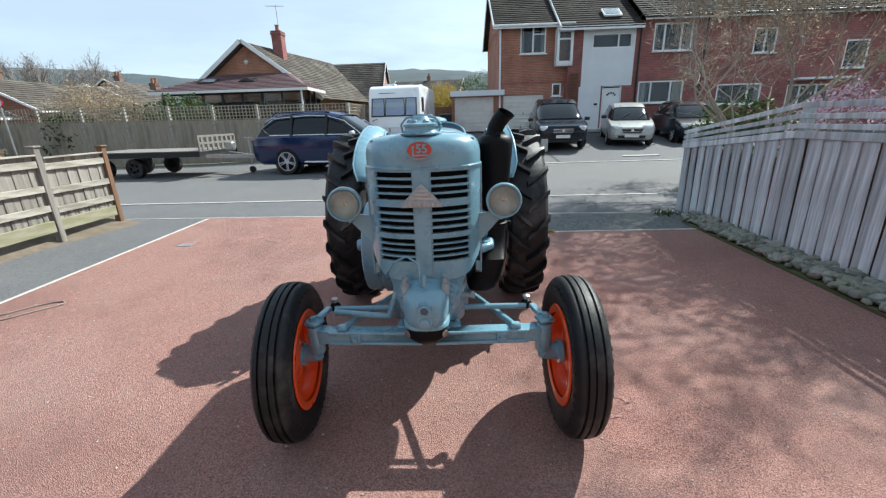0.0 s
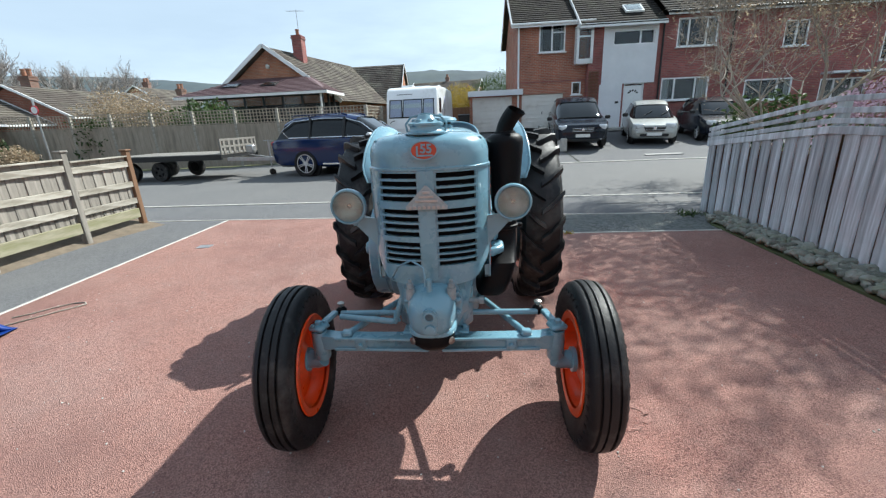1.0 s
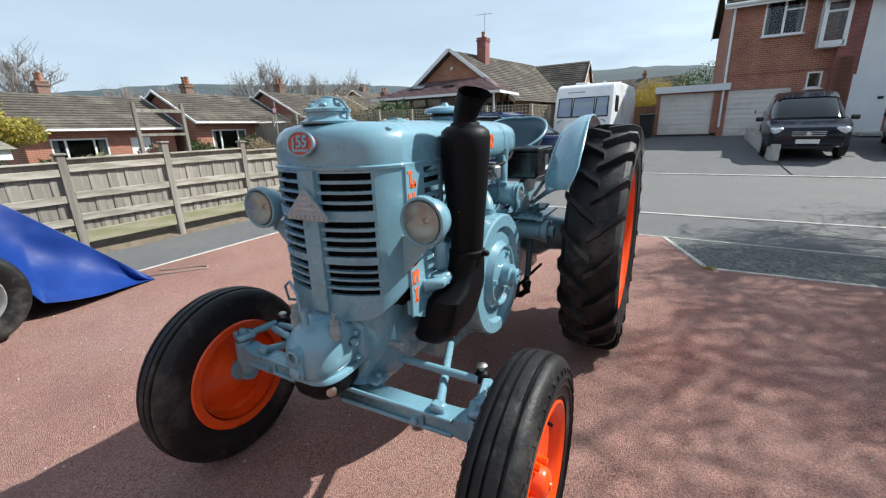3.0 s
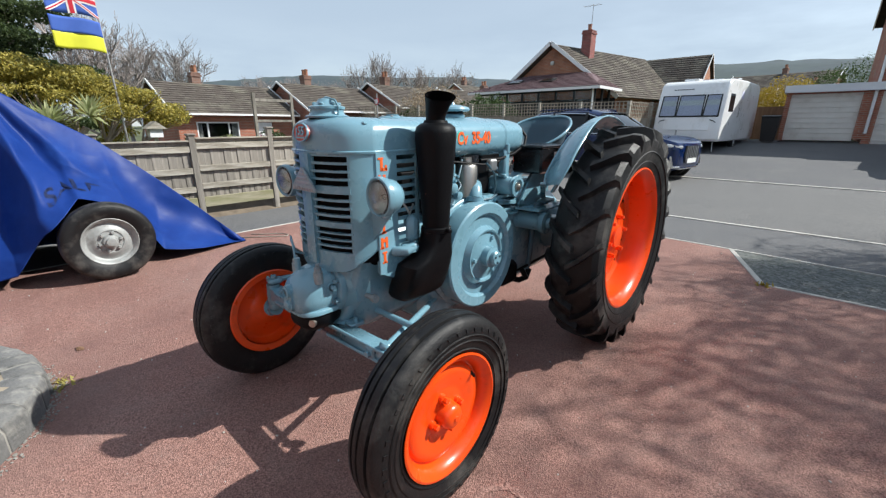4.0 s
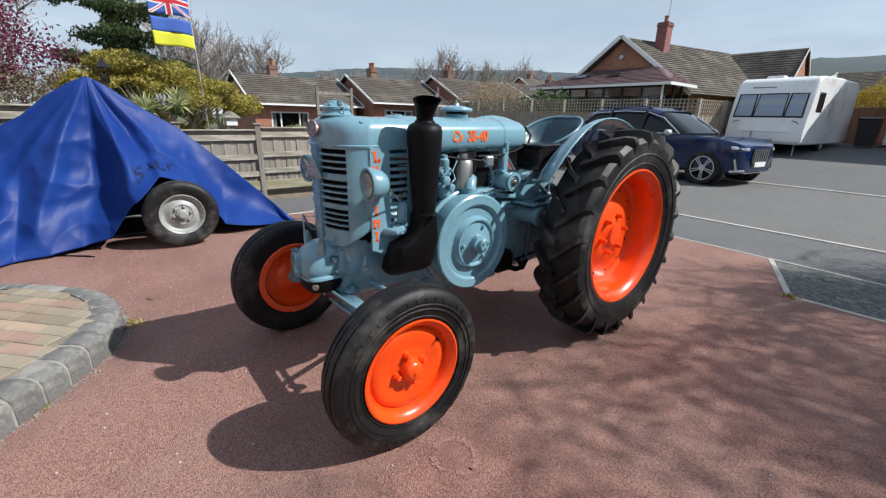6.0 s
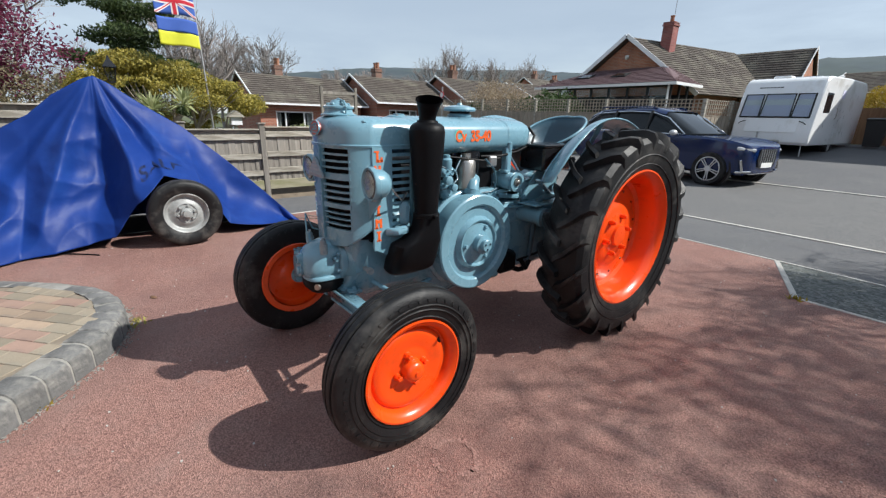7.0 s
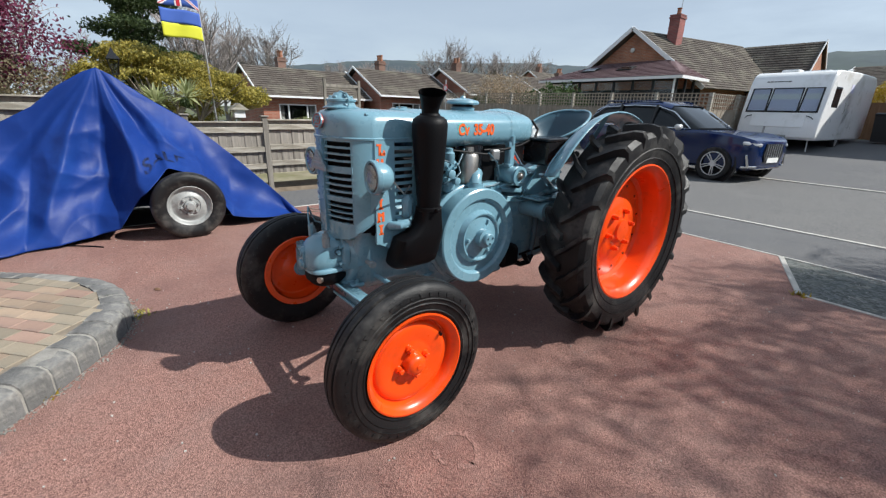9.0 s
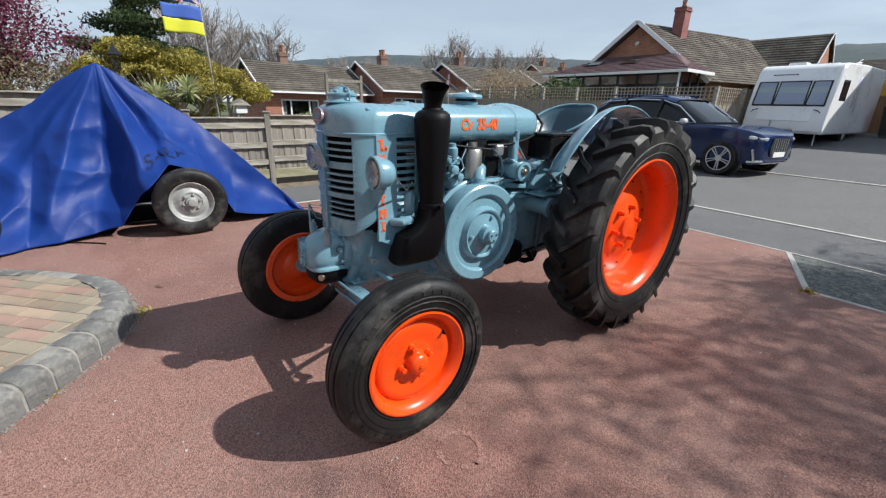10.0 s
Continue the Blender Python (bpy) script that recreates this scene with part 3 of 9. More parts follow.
# mudguards
for side in (-1, 1):
    def guard(a, b, side=side):
        phi = radians(148 - 110 * a)
        q = min(1.0, max(0.0, (a - 0.14) / 0.42))
        q = q * q * (3 - 2 * q)
        end = min(1.0, 0.35 + a * 9) ** 0.5 * min(1.0, 0.35 + (1 - a) * 9) ** 0.5
        wid = (0.086 - 0.024 * q) * end
        mid = 0.472 - 0.012 * q
        s = (b - 0.5) * 2
        r = 0.676 + 0.026 * q + (0.050 - 0.026 * q) * end * s + 0.020 * (1 - s * s)
        return (side * (mid + s * wid), RV + r * math.cos(phi), RR + r * math.sin(phi))
    fd = part("mudguard", Geo().sheet(guard, 32, 10), M_PAINT, tractor, "curved light blue mudguard", 60)
    thicken(fd, 0.004)
    g = Geo()
    g.tube([guard(k / 24, 1.0) for k in range(25)], 0.007, 6)
    g.tube([guard(k / 24, 0.0) for k in range(25)], 0.007, 6)
    part("rolled_edge", g, M_PAINT, fd, smooth=60)
    g = Geo()
    g.beam((side * 0.18, RV - 0.1, 0.86), (side * 0.45, RV - 0.62, 1.05), 0.03, 0.012, 0.002)
    g.beam((side * 0.18, RV + 0.02, 0.9), (side * 0.50, RV - 0.1, 1.39), 0.03, 0.012, 0.002)
    part("guard_stay", g, M_PAINT, fd)

# nose cowl
CT, CB = 1.245, 0.79


def nose(u):
    """How far forward the front of the nose reaches at u from the middle."""
    a = min(abs(u) / 0.235, 1.0)
    return -0.084 + 0.086 * a ** 2.0 + 0.062 * max(0, a - 0.72) ** 2 / 0.28 ** 2


def plan(grow=0.0, back=0.30, taper=0.0):
    """Outline of the nose from above, from the rear of one side round the front to the other."""
    pts = []
    us = [0.235, 0.2345, 0.232, 0.225, 0.213, 0.195, 0.165, 0.12, 0.07, 0.03, 0.0]
    half = [(0.237, back), (0.237, 0.16), (0.237, 0.095)] + [(u, nose(u) + (0.012 if u == 0.235 else 0)) for u in us]
    half = [(u + grow * (u / 0.235), v - grow * (1 if v < 0.1 else 0)) for u, v in half]
    return half + [(-u, v) for u, v in reversed(half[:-1])]


def curved(g, u0, u1, z0, z1, out=0.0, t=0.012, n=8):
    """A strip of the curved front between two heights, t thick."""
    us = [u0 + (u1 - u0) * i / n for i in range(n + 1)]
    f = [(u, nose(u) - out) for u in us]
    b = [(u * (1 - t / 0.3), nose(u) + t) for u in us]
    ring = f + list(reversed(b))
    g.loft([[(x, y, z0) for x, y in ring], [(x, y, z1) for x, y in ring]])


def low(u):
    """Lower edge of the cowl: a shallow curve with cut-off corners."""
    return CB - 0.035 * (1 - (abs(u) / 0.235) ** 2) + 0.075 * max(0.0, (abs(u) - 0.172) / 0.063) ** 1.3


slots = [1.221, 1.190, 1.160, 1.130, 1.078, 1.047, 1.017, 0.986, 0.942, 0.915, 0.888, 0.860]
g = Geo()
for sg in (-1, 1):
    edge = [(0.234, 0.192)]
    us = [0.190 + 0.0445 * i / 8 for i in range(9)]
    g.loft([[(sg * u, nose(u), low(u)), (sg * u, nose(u), CT - 0.004), (sg * u * 0.96, nose(u) + 0.012, CT - 0.004), (sg * u * 0.96, nose(u) + 0.012, low(u))] for u in us])
    zs = [CT - 0.004] + [z for s in slots for z in (s + 0.0105, s - 0.0105)] + [CB]
    for i in range(0, len(zs), 2):
        curved(g, sg * 0.030, sg * 0.1905, zs[i + 1], zs[i], 0.004 if 2 < i < len(zs) - 2 else 0.0, 0.014, 10)
    # rounded ends of the slots
    for s in slots:
        for ue, k in ((0.0335, 1), (0.187, -1)):
            curved(g, sg * ue - 0.0035, sg * ue + 0.0035, s - 0.0107, s + 0.0107, -0.002, 0.01, 1)
    # flat flanks with their own louvres
    x = sg * 0.2365
    g.box((x, 0.117, (0.745 + CT) / 2), (0.008, 0.108, CT - 0.745), None, 0.002)
    g.box((x, 0.285, (0.76 + CT) / 2), (0.008, 0.022, CT - 0.76), None, 0.002)
    lz = [1.222 - 0.0335 * k for k in range(13)]
    zz = [CT] + [z for s in lz for z in (s + 0.009, s - 0.009)] + [0.745]
    for i in range(0, len(zz), 2):
        g.box((x, 0.222, (zz[i] + zz[i + 1]) / 2), (0.008, 0.105, zz[i] - zz[i + 1]), None, 0.001)
    g.prism([(0.07, 0.80), (0.07, 0.75), (0.17, 0.70), (0.19, 0.70), (0.19, 0.80)], -0.012, 0.012, Matrix(((0, 0, 1, sg * 0.228), (1, 0, 0, 0), (0, 1, 0, 0), (0, 0, 0, 1))))
curved(g, -0.0305, 0.0305, CB, CT - 0.004, 0.012, 0.016, 6)
# lower lip of the front
lip = []
for i in range(21):
    u = -0.232 + 0.464 * i / 20
    lip.append([(u, nose(u) + o, low(u) - zz2) for o, zz2 in ((0.0, -0.04), (0.0, 0.0), (0.014, 0.004), (0.014, -0.04))])
g.loft(lip)
WIDER = Matrix.Diagonal((1.055, 1, 1, 1))
cowl = part("nose_cowl", g, M_PAINT, tractor, "light blue slatted radiator cowl", 35, WIDER)
# curved black sheet close behind the slots darkens them by colour
g = Geo()
curved(g, -0.228, 0.228, CB + 0.01, CT - 0.02, -0.020, 0.03, 24)
g.box((0, 0.10, 1.01), (0.42, 0.06, 0.46))
part("radiator_core", g, M_CORE, tractor, "radiator core with a black sheet for the shade in the slots")
# triangular emblem and enamel badge
g = Geo()
rot = Matrix(((1, 0, 0, 0), (0, 0, -1, nose(0) - 0.020), (0, 1, 0, 1.105), (0, 0, 0, 1)))
g.prism([(-0.078, -0.012), (0.078, -0.012), (0.078, 0.002), (0.004, 0.082), (-0.004, 0.082), (-0.078, 0.002)], -0.004, 0.004, rot)
emb = part("emblem", g, M_EMBLEM, cowl, "worn cast metal triangle emblem")
g = Geo()
for i, wdt in enumerate((0.028, 0.055, 0.085)):
    g.box((0, 0.056 - 0.017 * i, 0.005), (wdt, 0.009, 0.004), None, 0.001)
for k in range(8):
    g.box((-0.062 + 0.0177 * k, -0.003, 0.005), (0.010, 0.012, 0.004), None, 0.001)
part("raised_relief", Geo().add(g.v, g.f, rot), M_GALV, emb)
g = Geo()
ell = [(0.052 * math.cos(2 * math.pi * k / 32), 0.034 * math.sin(2 * math.pi * k / 32)) for k in range(32)]
rotb = Matrix(((1, 0, 0, 0), (0, 0.12, -1, -0.092), (0, 1, 0.12, 1.318), (0, 0, 0, 1)))
badge = part("badge", Geo().prism(ell, -0.006, 0.004, rotb), M_BADGE, tractor, "oval orange badge numbered 55")
ring = [[(0.052 * math.cos(a) * k, 0.034 * math.sin(a) * k, h) for k, h in ((1.06, 0.0), (1.06, 0.007), (0.93, 0.007), (0.93, 0.0))] for a in (2 * math.pi * i / 32 for i in range(33))]
part("badge_rim", Geo().loft(ring, False, rotb), M_PAINT, badge, smooth=40)
bt = text_mesh("55", 0.046, 0.002, 0.0012)
bt.transform(rotb @ pose(0.008, 0.004, 0.006))
part("badge_number", bt, M_PAINT, badge)
part("badge_stroke", Geo().box((-0.026, 0.0, 0.006), (0.007, 0.032, 0.003)).box((0.002, -0.0195, 0.006), (0.062, 0.006, 0.003)), M_PAINT, badge, m=rotb)

# bonnet dome above the cowl
levels = [(-0.004, CT - 0.008), (0.004, CT - 0.004), (0.005, CT + 0.004), (-0.001, CT + 0.008), (-0.001, 1.300), (-0.005, 1.325), (-0.014, 1.347), (-0.03, 1.363), (-0.055, 1.372), (-0.09, 1.377), (-0.14, 1.380)]
g = Geo()
g.loft([[(u, v, z - 0.02 * max(0, v) * max(0, (z - 1.3) / 0.08)) for u, v in plan(gr, 0.34)] for gr, z in levels])
dome = part("bonnet", g, M_PAINT, tractor, "rounded light blue bonnet", 50, WIDER)
for sg in (-1, 1):
    part("bonnet_clip", Geo().box((sg * 0.2, 0.05, 1.352), (0.02, 0.02, 0.012), None, 0.004), M_PAINT, dome)

# radiator cap with lever
capz = 1.374
cap = part("radiator_cap", Geo().lathe([(0.085, 0), (0.088, 0.006), (0.072, 0.012), (0.066, 0.02), (0.066, 0.032), (0.072, 0.034), (0.072, 0.042), (0.050, 0.05), (0.040, 0.058), (0.030, 0.072), (0.0, 0.076)], 32, pose(0, 0.03, capz)), M_PAINT, tractor, "round stepped radiator cap", 40)
g = Geo()
for sg in (-1, 1):
    g.tube([(sg * 0.075, 0.03, capz + 0.005), (sg * 0.082, 0.03, capz + 0.04), (sg * 0.06, 0.03, capz + 0.066), (0, 0.03, capz + 0.078)], 0.0045, 8)
for k in range(6):
    a = k * math.pi / 3
    g.box((0.045 * math.cos(a), 0.03 + 0.045 * math.sin(a), capz + 0.052), (0.022, 0.022, 0.014), Matrix.Rotation(a, 4, "Z"), 0.004)
part("cap_bail", g, M_PAINT, cap, smooth=40)
part("filler_cap", Geo().lathe([(0.062, 0), (0.064, 0.01), (0.058, 0.016), (0.03, 0.02), (0.03, 0.026), (0.0, 0.028)], 28, pose(0.02, 0.36, 1.366)), M_PAINT, tractor, "low round filler cap", 40)
for k in range(6):
    a = k * math.pi / 3 + 0.3
    part("cap_bolt", bolt(Geo(), (0.02 + 0.05 * math.cos(a), 0.36 + 0.05 * math.sin(a), 1.378), (0, 0, 1), 0.006, 0.008), M_STEEL, tractor)

# fuel tank
rings = []
for v, k in ((0.33, 0.94), (0.36, 0.99), (0.5, 1.0), (0.95, 1.0), (1.12, 0.985), (1.19, 0.94), (1.232, 0.82), (1.254, 0.62), (1.262, 0.3)):
    ring = []
    for a in range(32):
        th = 2 * math.pi * a / 32
        cx, cz = math.cos(th), math.sin(th)
        ex = 0.62
        x = 0.222 * math.copysign(abs(cx) ** ex, cx) * k
        z = 0.095 * math.copysign(abs(cz) ** ex, cz) * k
        ring.append((x, v, 1.277 + z + 0.012 * (1 - (x / 0.222) ** 2) * (1 if cz > 0 else 0)))
    rings.append(ring)
tank = part("fuel_tank", Geo().loft(rings), M_PAINT, tractor, "long light blue fuel tank", 50)
rings = [[(x * 1.004, v + dv, 1.277 + (z - 1.277) * 1.01) for x, v, z in rings[3]] for dv in (0.05, 0.062)]
part("tank_strap", Geo().loft(rings, False), M_PAINT, tank, smooth=40)
tc = part("air_filter_cap", Geo().lathe([(0.068, 0.0), (0.072, 0.012), (0.06, 0.02), (0.058, 0.03), (0.092, 0.034), (0.098, 0.042), (0.09, 0.054), (0.05, 0.064), (0.018, 0.068), (0.012, 0.08), (0.0, 0.082)], 36, pose(0, 0.80, 1.383)), M_PAINT, tractor, "domed tank cap with a vent ring", 40)
part("cap_gauze", Geo().lathe([(0.061, 0.018), (0.061, 0.034)], 30, pose(0, 0.80, 1.383)), M_BLK, tc)
tm = text_mesh("Cv", 0.078, 0.0012, 0.003)
side_m = Matrix(((0, 0, 1, 0.2225), (1, 0, 0, 0), (0, 1, 0, 0), (0, 0, 0, 1)))
tm.transform(side_m @ pose(0.625, 1.283, 0, 0, 0, 0) @ Matrix.Diagonal((0.85, 1, 1, 1)))
part("lettering", tm, M_REDP, tank, "orange hand-painted horsepower lettering")
tm = text_mesh("35-40", 0.078, 0.0012, 0.003)
tm.transform(side_m @ pose(0.775, 1.283, 0, 0, 0, 0) @ Matrix.Diagonal((0.85, 1, 1, 1)))
part("lettering", tm, M_REDP, tank, "orange hand-painted horsepower lettering")
tm = text_mesh("Cv", 0.078, 0.0008, 0.004)
tm.transform(side_m @ pose(0.620, 1.287, -0.001, 0, 0, 0) @ Matrix.Diagonal((0.85, 1, 1, 1)))
part("lettering_shade", tm, M_TEAL, tank, "turquoise edge of the lettering")
# painted bars down the flank where the maker's letters stand
LETTER = {0: ((0, 0, 0.012, 0.050), (0.014, -0.020, 0.030, 0.012), (-0.004, 0.022, 0.026, 0.008), (0.022, -0.013, 0.010, 0.020)),
          1: ((-0.012, 0, 0.012, 0.046), (0.012, 0, 0.012, 0.046), (0, 0.004, 0.016, 0.012)),
          2: ((-0.012, 0, 0.012, 0.046), (0.012, 0, 0.012, 0.046), (0, 0.010, 0.018, 0.014), (-0.012, -0.021, 0.020, 0.007)),
          3: ((0, 0, 0.012, 0.046), (0.0, 0.021, 0.024, 0.008), (0.0, -0.021, 0.024, 0.008))}
for sg in (-1, 1):
    for k, kind in enumerate((0, 1, 2, 1, 3, 2, 3)):
        g = Geo()
        for dy, dz, wy, wz in LETTER[kind]:
            g.box((sg * (0.2412 + 0.0003 * (dz > 0)), 0.090 + dy, 1.200 - 0.0635 * k + dz), (0.0016, wy, wz))
        part("painted_mark", g, M_REDP, cowl, "orange painted bar mark")

# headlamps
for side in (-1, 1):
    m = pose(side * 0.345, 0.0, 1.092) @ RX90 @ pose(0, 0, 0, 0, -3 * side)
    lamp = part("headlamp", Geo().lathe([(0.066, 0.0), (0.073, 0.003), (0.075, 0.012), (0.071, 0.018), (0.067, 0.02), (0.066, 0.04), (0.060, 0.062), (0.045, 0.082), (0.022, 0.094), (0.0, 0.097)], 36, m @ Matrix.Diagonal((1, 1, -1, 1)), cap=False), M_PAINT, tractor, "round light blue headlamp", 40)
    part("reflector", Geo().lathe([(0.066, 0.004), (0.055, -0.02), (0.03, -0.042), (0.0, -0.05)], 32, m, cap=False), M_REFL, lamp, "tarnished reflector", 60)
    part("bulb", Geo().lathe([(0.0, -0.01), (0.008, -0.014), (0.011, -0.024), (0.008, -0.036), (0.005, -0.048), (0, -0.048)], 12, m), M_LENS, lamp, smooth=60)
    lens = part("lens", Geo().lathe([(0.067, 0.003), (0.05, 0.010), (0.025, 0.014), (0.0, 0.015), ], 32, m, cap=False), M_LENS, lamp, "clear domed lamp glass", 60)
    thicken(lens, 0.003)
    lens.visible_shadow = False
    part("lamp_rim", Geo().lathe([(0.064, 0.004), (0.068, 0.010), (0.074, 0.008), (0.0765, 0.0), (0.0765, -0.014), (0.073, -0.016), (0.066, -0.006)], 36, m, True), M_PAINT, lamp, smooth=40)
    g = Geo()
    g.prism([(0.240, 0.90), (0.240, 1.03), (0.30, 1.038), (0.340, 1.035), (0.335, 1.005)], 0.045, 0.055, Matrix(((side, 0, 0, 0), (0, 0, 1, 0), (0, 1, 0, 0), (0, 0, 0, 1))))
    g.tube([(side * 0.335, 0.05, 1.022), (side * 0.34, 0.048, 1.04)], 0.014, 10)
    bolt(g, (side * 0.335, 0.05, 1.018), (0, 0, -1), 0.012, 0.016)
    part("lamp_bracket", g, M_PAINT, lamp, smooth=40)
    g = Geo()
    g.tube([(side * 0.345, 0.09, 1.085), (side * 0.34, 0.14, 1.03), (side * 0.29, 0.2, 0.99), (side * 0.25, 0.26, 1.02)], 0.004, 6)
    part("lamp_cable", g, M_GALV, lamp, smooth=60)

# engine: hot-bulb head at the front, crankcase, flywheels
HZ = 0.665
m_fwd = Matrix(((1, 0, 0, 0), (0, 0, -1, 0), (0, 1, 0, HZ), (0, 0, 0, 1)))
rings = []
for dd, hw, hh, zc in ((0.0, 0.100, 0.100, 0.004), (0.07, 0.101, 0.102, 0.004), (0.12, 0.101, 0.100, 0.002), (0.165, 0.098, 0.094, -0.003), (0.198, 0.090, 0.084, -0.010), (0.220, 0.076, 0.070, -0.016), (0.235, 0.056, 0.054, -0.018), (0.241, 0.03, 0.034, -0.016), (0.242, 0.012, 0.014, -0.014)):
    rings.append([(hw * math.copysign(abs(math.cos(a)) ** 0.74, math.cos(a)), -dd, HZ + zc + hh * math.copysign(abs(math.sin(a)) ** 0.74, math.sin(a))) for a in (2 * math.pi * k / 40 for k in range(40))])
g = Geo().loft(rings)
g.lathe([(0.098, 0.078), (0.124, 0.076), (0.130, 0.070), (0.130, 0.046), (0.122, 0.042), (0.122, 0.034), (0.134, 0.030), (0.134, 0.006), (0.122, 0.0), (0.125, -0.06), (0.15, -0.12)], 40, m_fwd)
head = part("cylinder_head", g, M_PAINT, tractor, "bulbous light blue cylinder head with a bolted flange", 45, pose(0, 0.024, 0.008))
g = Geo()
pad = [(0.030 * math.cos(a), 0.030 * math.sin(a) + (0.028 if math.sin(a) > 0 else -0.028)) for a in (2 * math.pi * k / 28 for k in range(28))]
g.prism(pad, 0.232, 0.250, m_fwd @ pose(0, -0.012, 0))
g.lathe([(0.024, 0.0), (0.024, 0.008), (0.017, 0.010), (0.015, 0.0)], 20, m_fwd @ pose(0, 0.016, 0.250), True)
g.lathe([(0.022, 0.0), (0.020, 0.010), (0.014, 0.012), (0, 0.012)], 20, m_fwd @ pose(0, -0.04, 0.250))
part("front_pad", g, M_PAINT, head, smooth=40)
# dark disc inside the ring paints the shade of a deeper hole
part("front_hole", Geo().lathe([(0.0165, 0.0), (0.0165, 0.004), (0.009, 0.004), (0, 0.002)], 16, m_fwd @ pose(0, 0.016, 0.250)), M_PAINTD, head)
for sg in (-1, 1):
    for dx, dy, dz in ((0.085, -0.15, 0.075), (0.062, -0.075, 0.085)):
        g = Geo().tube([(sg * dx, dy, HZ + 0.05), (sg * dx, dy, HZ + dz + 0.025)], 0.019, 14)
        bolt(g, (sg * dx, dy, HZ + dz + 0.022), (0, 0, 1), 0.015, 0.022)
        g.tube([(sg * dx, dy, HZ + dz + 0.04), (sg * dx, dy, HZ + dz + 0.06)], 0.008, 8)
        part("head_stud", g, M_CAST, head, "worn steel stud and nut", smooth=40)
for k in range(8):
    a = math.pi * (0.125 + k / 4)
    part("flange_bolt", bolt(Geo(), (0.116 * math.cos(a), -0.074, HZ + 0.116 * math.sin(a)), (0, -1, 0), 0.011, 0.018), M_PAINT, head)
g = Geo()
g.tube([(-0.015, -0.19, HZ + 0.12), (-0.02, -0.19, HZ + 0.20), (-0.07, -0.17, HZ + 0.225), (-0.13, -0.14, HZ + 0.19), (-0.17, -0.1, HZ + 0.12), (-0.16, -0.03, HZ + 0.09)], 0.0045, 8)
g.tube([(0.0, -0.19, HZ + 0.1), (0.0, -0.19, HZ + 0.15)], 0.012, 10)
part("fuel_pipe", g, M_PAINT, head, smooth=60)
rings = []
for hw, hd, z in ((0.090, 0.100, -0.088), (0.092, 0.103, -0.094), (0.092, 0.103, -0.118), (0.088, 0.098, -0.135), (0.064, 0.075, -0.160), (0.055, 0.06, -0.168)):
    rings.append([(hw * math.copysign(abs(math.cos(a)) ** 0.75, math.cos(a)), -0.125 + hd * math.copysign(abs(math.sin(a)) ** 0.75, math.sin(a)), HZ + z) for a in (2 * math.pi * k / 32 for k in range(32))])
lip_r = [[((0.101 + o) * math.copysign(abs(math.cos(a)) ** 0.7, math.cos(a)), -0.118 + (0.112 + o) * math.copysign(abs(math.sin(a)) ** 0.7, math.sin(a)), HZ + z) for a in (2 * math.pi * k / 36 for k in range(36))] for o, z in ((-0.02, -0.066), (-0.004, -0.070), (0.0, -0.076), (0.0, -0.088), (-0.004, -0.092), (-0.02, -0.094))]
part("head_lip", Geo().loft(lip_r), M_PAINT, head, smooth=40)
for sg in (-1, 1):
    g = bolt(Geo(), (sg * 0.099, -0.10, HZ + 0.02), (sg, 0, 0), 0.013, 0.02)
    g.tube([(sg * 0.09, -0.10, HZ + 0.02), (sg * 0.102, -0.10, HZ + 0.02)], 0.024, 14)
    part("side_plug", g, M_PAINT, head, smooth=40)
pv = part("axle_pivot", Geo().loft(rings), M_BLK, tractor, "blackened cup-shaped pivot bracket", 40, pose(0, 0.024, 0.004))
for sg in (-1, 1):
    part("pivot_pin", Geo().lathe([(0.016, 0), (0.016, 0.014), (0.010, 0.016), (0, 0.016)], 14, pose(sg * 0.074, -0.185, HZ - 0.116) @ Matrix.Rotation(radians(90), 4, "X") @ Matrix.Rotation(radians(35 * sg), 4, "Y")), M_STEEL, pv, smooth=40)

g = Geo()
g.box((0, 0.30, 0.70), (0.34, 0.56, 0.46), None, 0.05)
g.box((0, 0.22, 0.95), (0.24, 0.36, 0.2), None, 0.04)
g.box((0, 0.05, 0.70), (0.30, 0.2, 0.30), None, 0.06)
g.loft([[(hw * math.copysign(abs(math.cos(a)) ** 0.5, math.cos(a)), vc + hv * math.copysign(abs(math.sin(a)) ** 0.5, math.sin(a)), z) for a in (2 * math.pi * k / 28 for k in range(28))] for hw, vc, hv, z in ((0.19, 0.10, 0.10, 0.80), (0.175, 0.09, 0.105, 0.72), (0.150, 0.08, 0.10, 0.62), (0.115, 0.06, 0.085, 0.55), (0.092, 0.03, 0.065, 0.515), (0.110, 0.015, 0.07, 0.508), (0.112, 0.015, 0.07, 0.492))])
for sg in (-1, 1):
    g.box((sg * 0.12, 0.01, 0.503), (0.06, 0.075, 0.022), None, 0.006)
    bolt(g, (sg * 0.13, 0.01, 0.513), (0, 0, 1), 0.012, 0.016)
part("crankcase", g, M_PAINT, tractor, "light blue cast engine block", 40)
g = Geo()
g.box((0, 0.62, 0.57), (0.40, 0.5, 0.40), None, 0.05)
g.box((0, 1.08, 0.61), (0.42, 0.60, 0.46), None, 0.05)
g.box((0.17, 0.86, 0.47), (0.16, 0.24, 0.14), None, 0.02)
g.box((0, 1.5, 0.65), (0.42, 0.48, 0.52), None, 0.06)
part("gearbox", g, M_PAINT, tractor, "light blue gearbox casing", 40)
g = Geo()
g.box((0, 1.05, 0.86), (0.40, 0.5, 0.05), None, 0.012)
g.box((0, 1.42, 0.93), (0.34, 0.34, 0.06), None, 0.015)
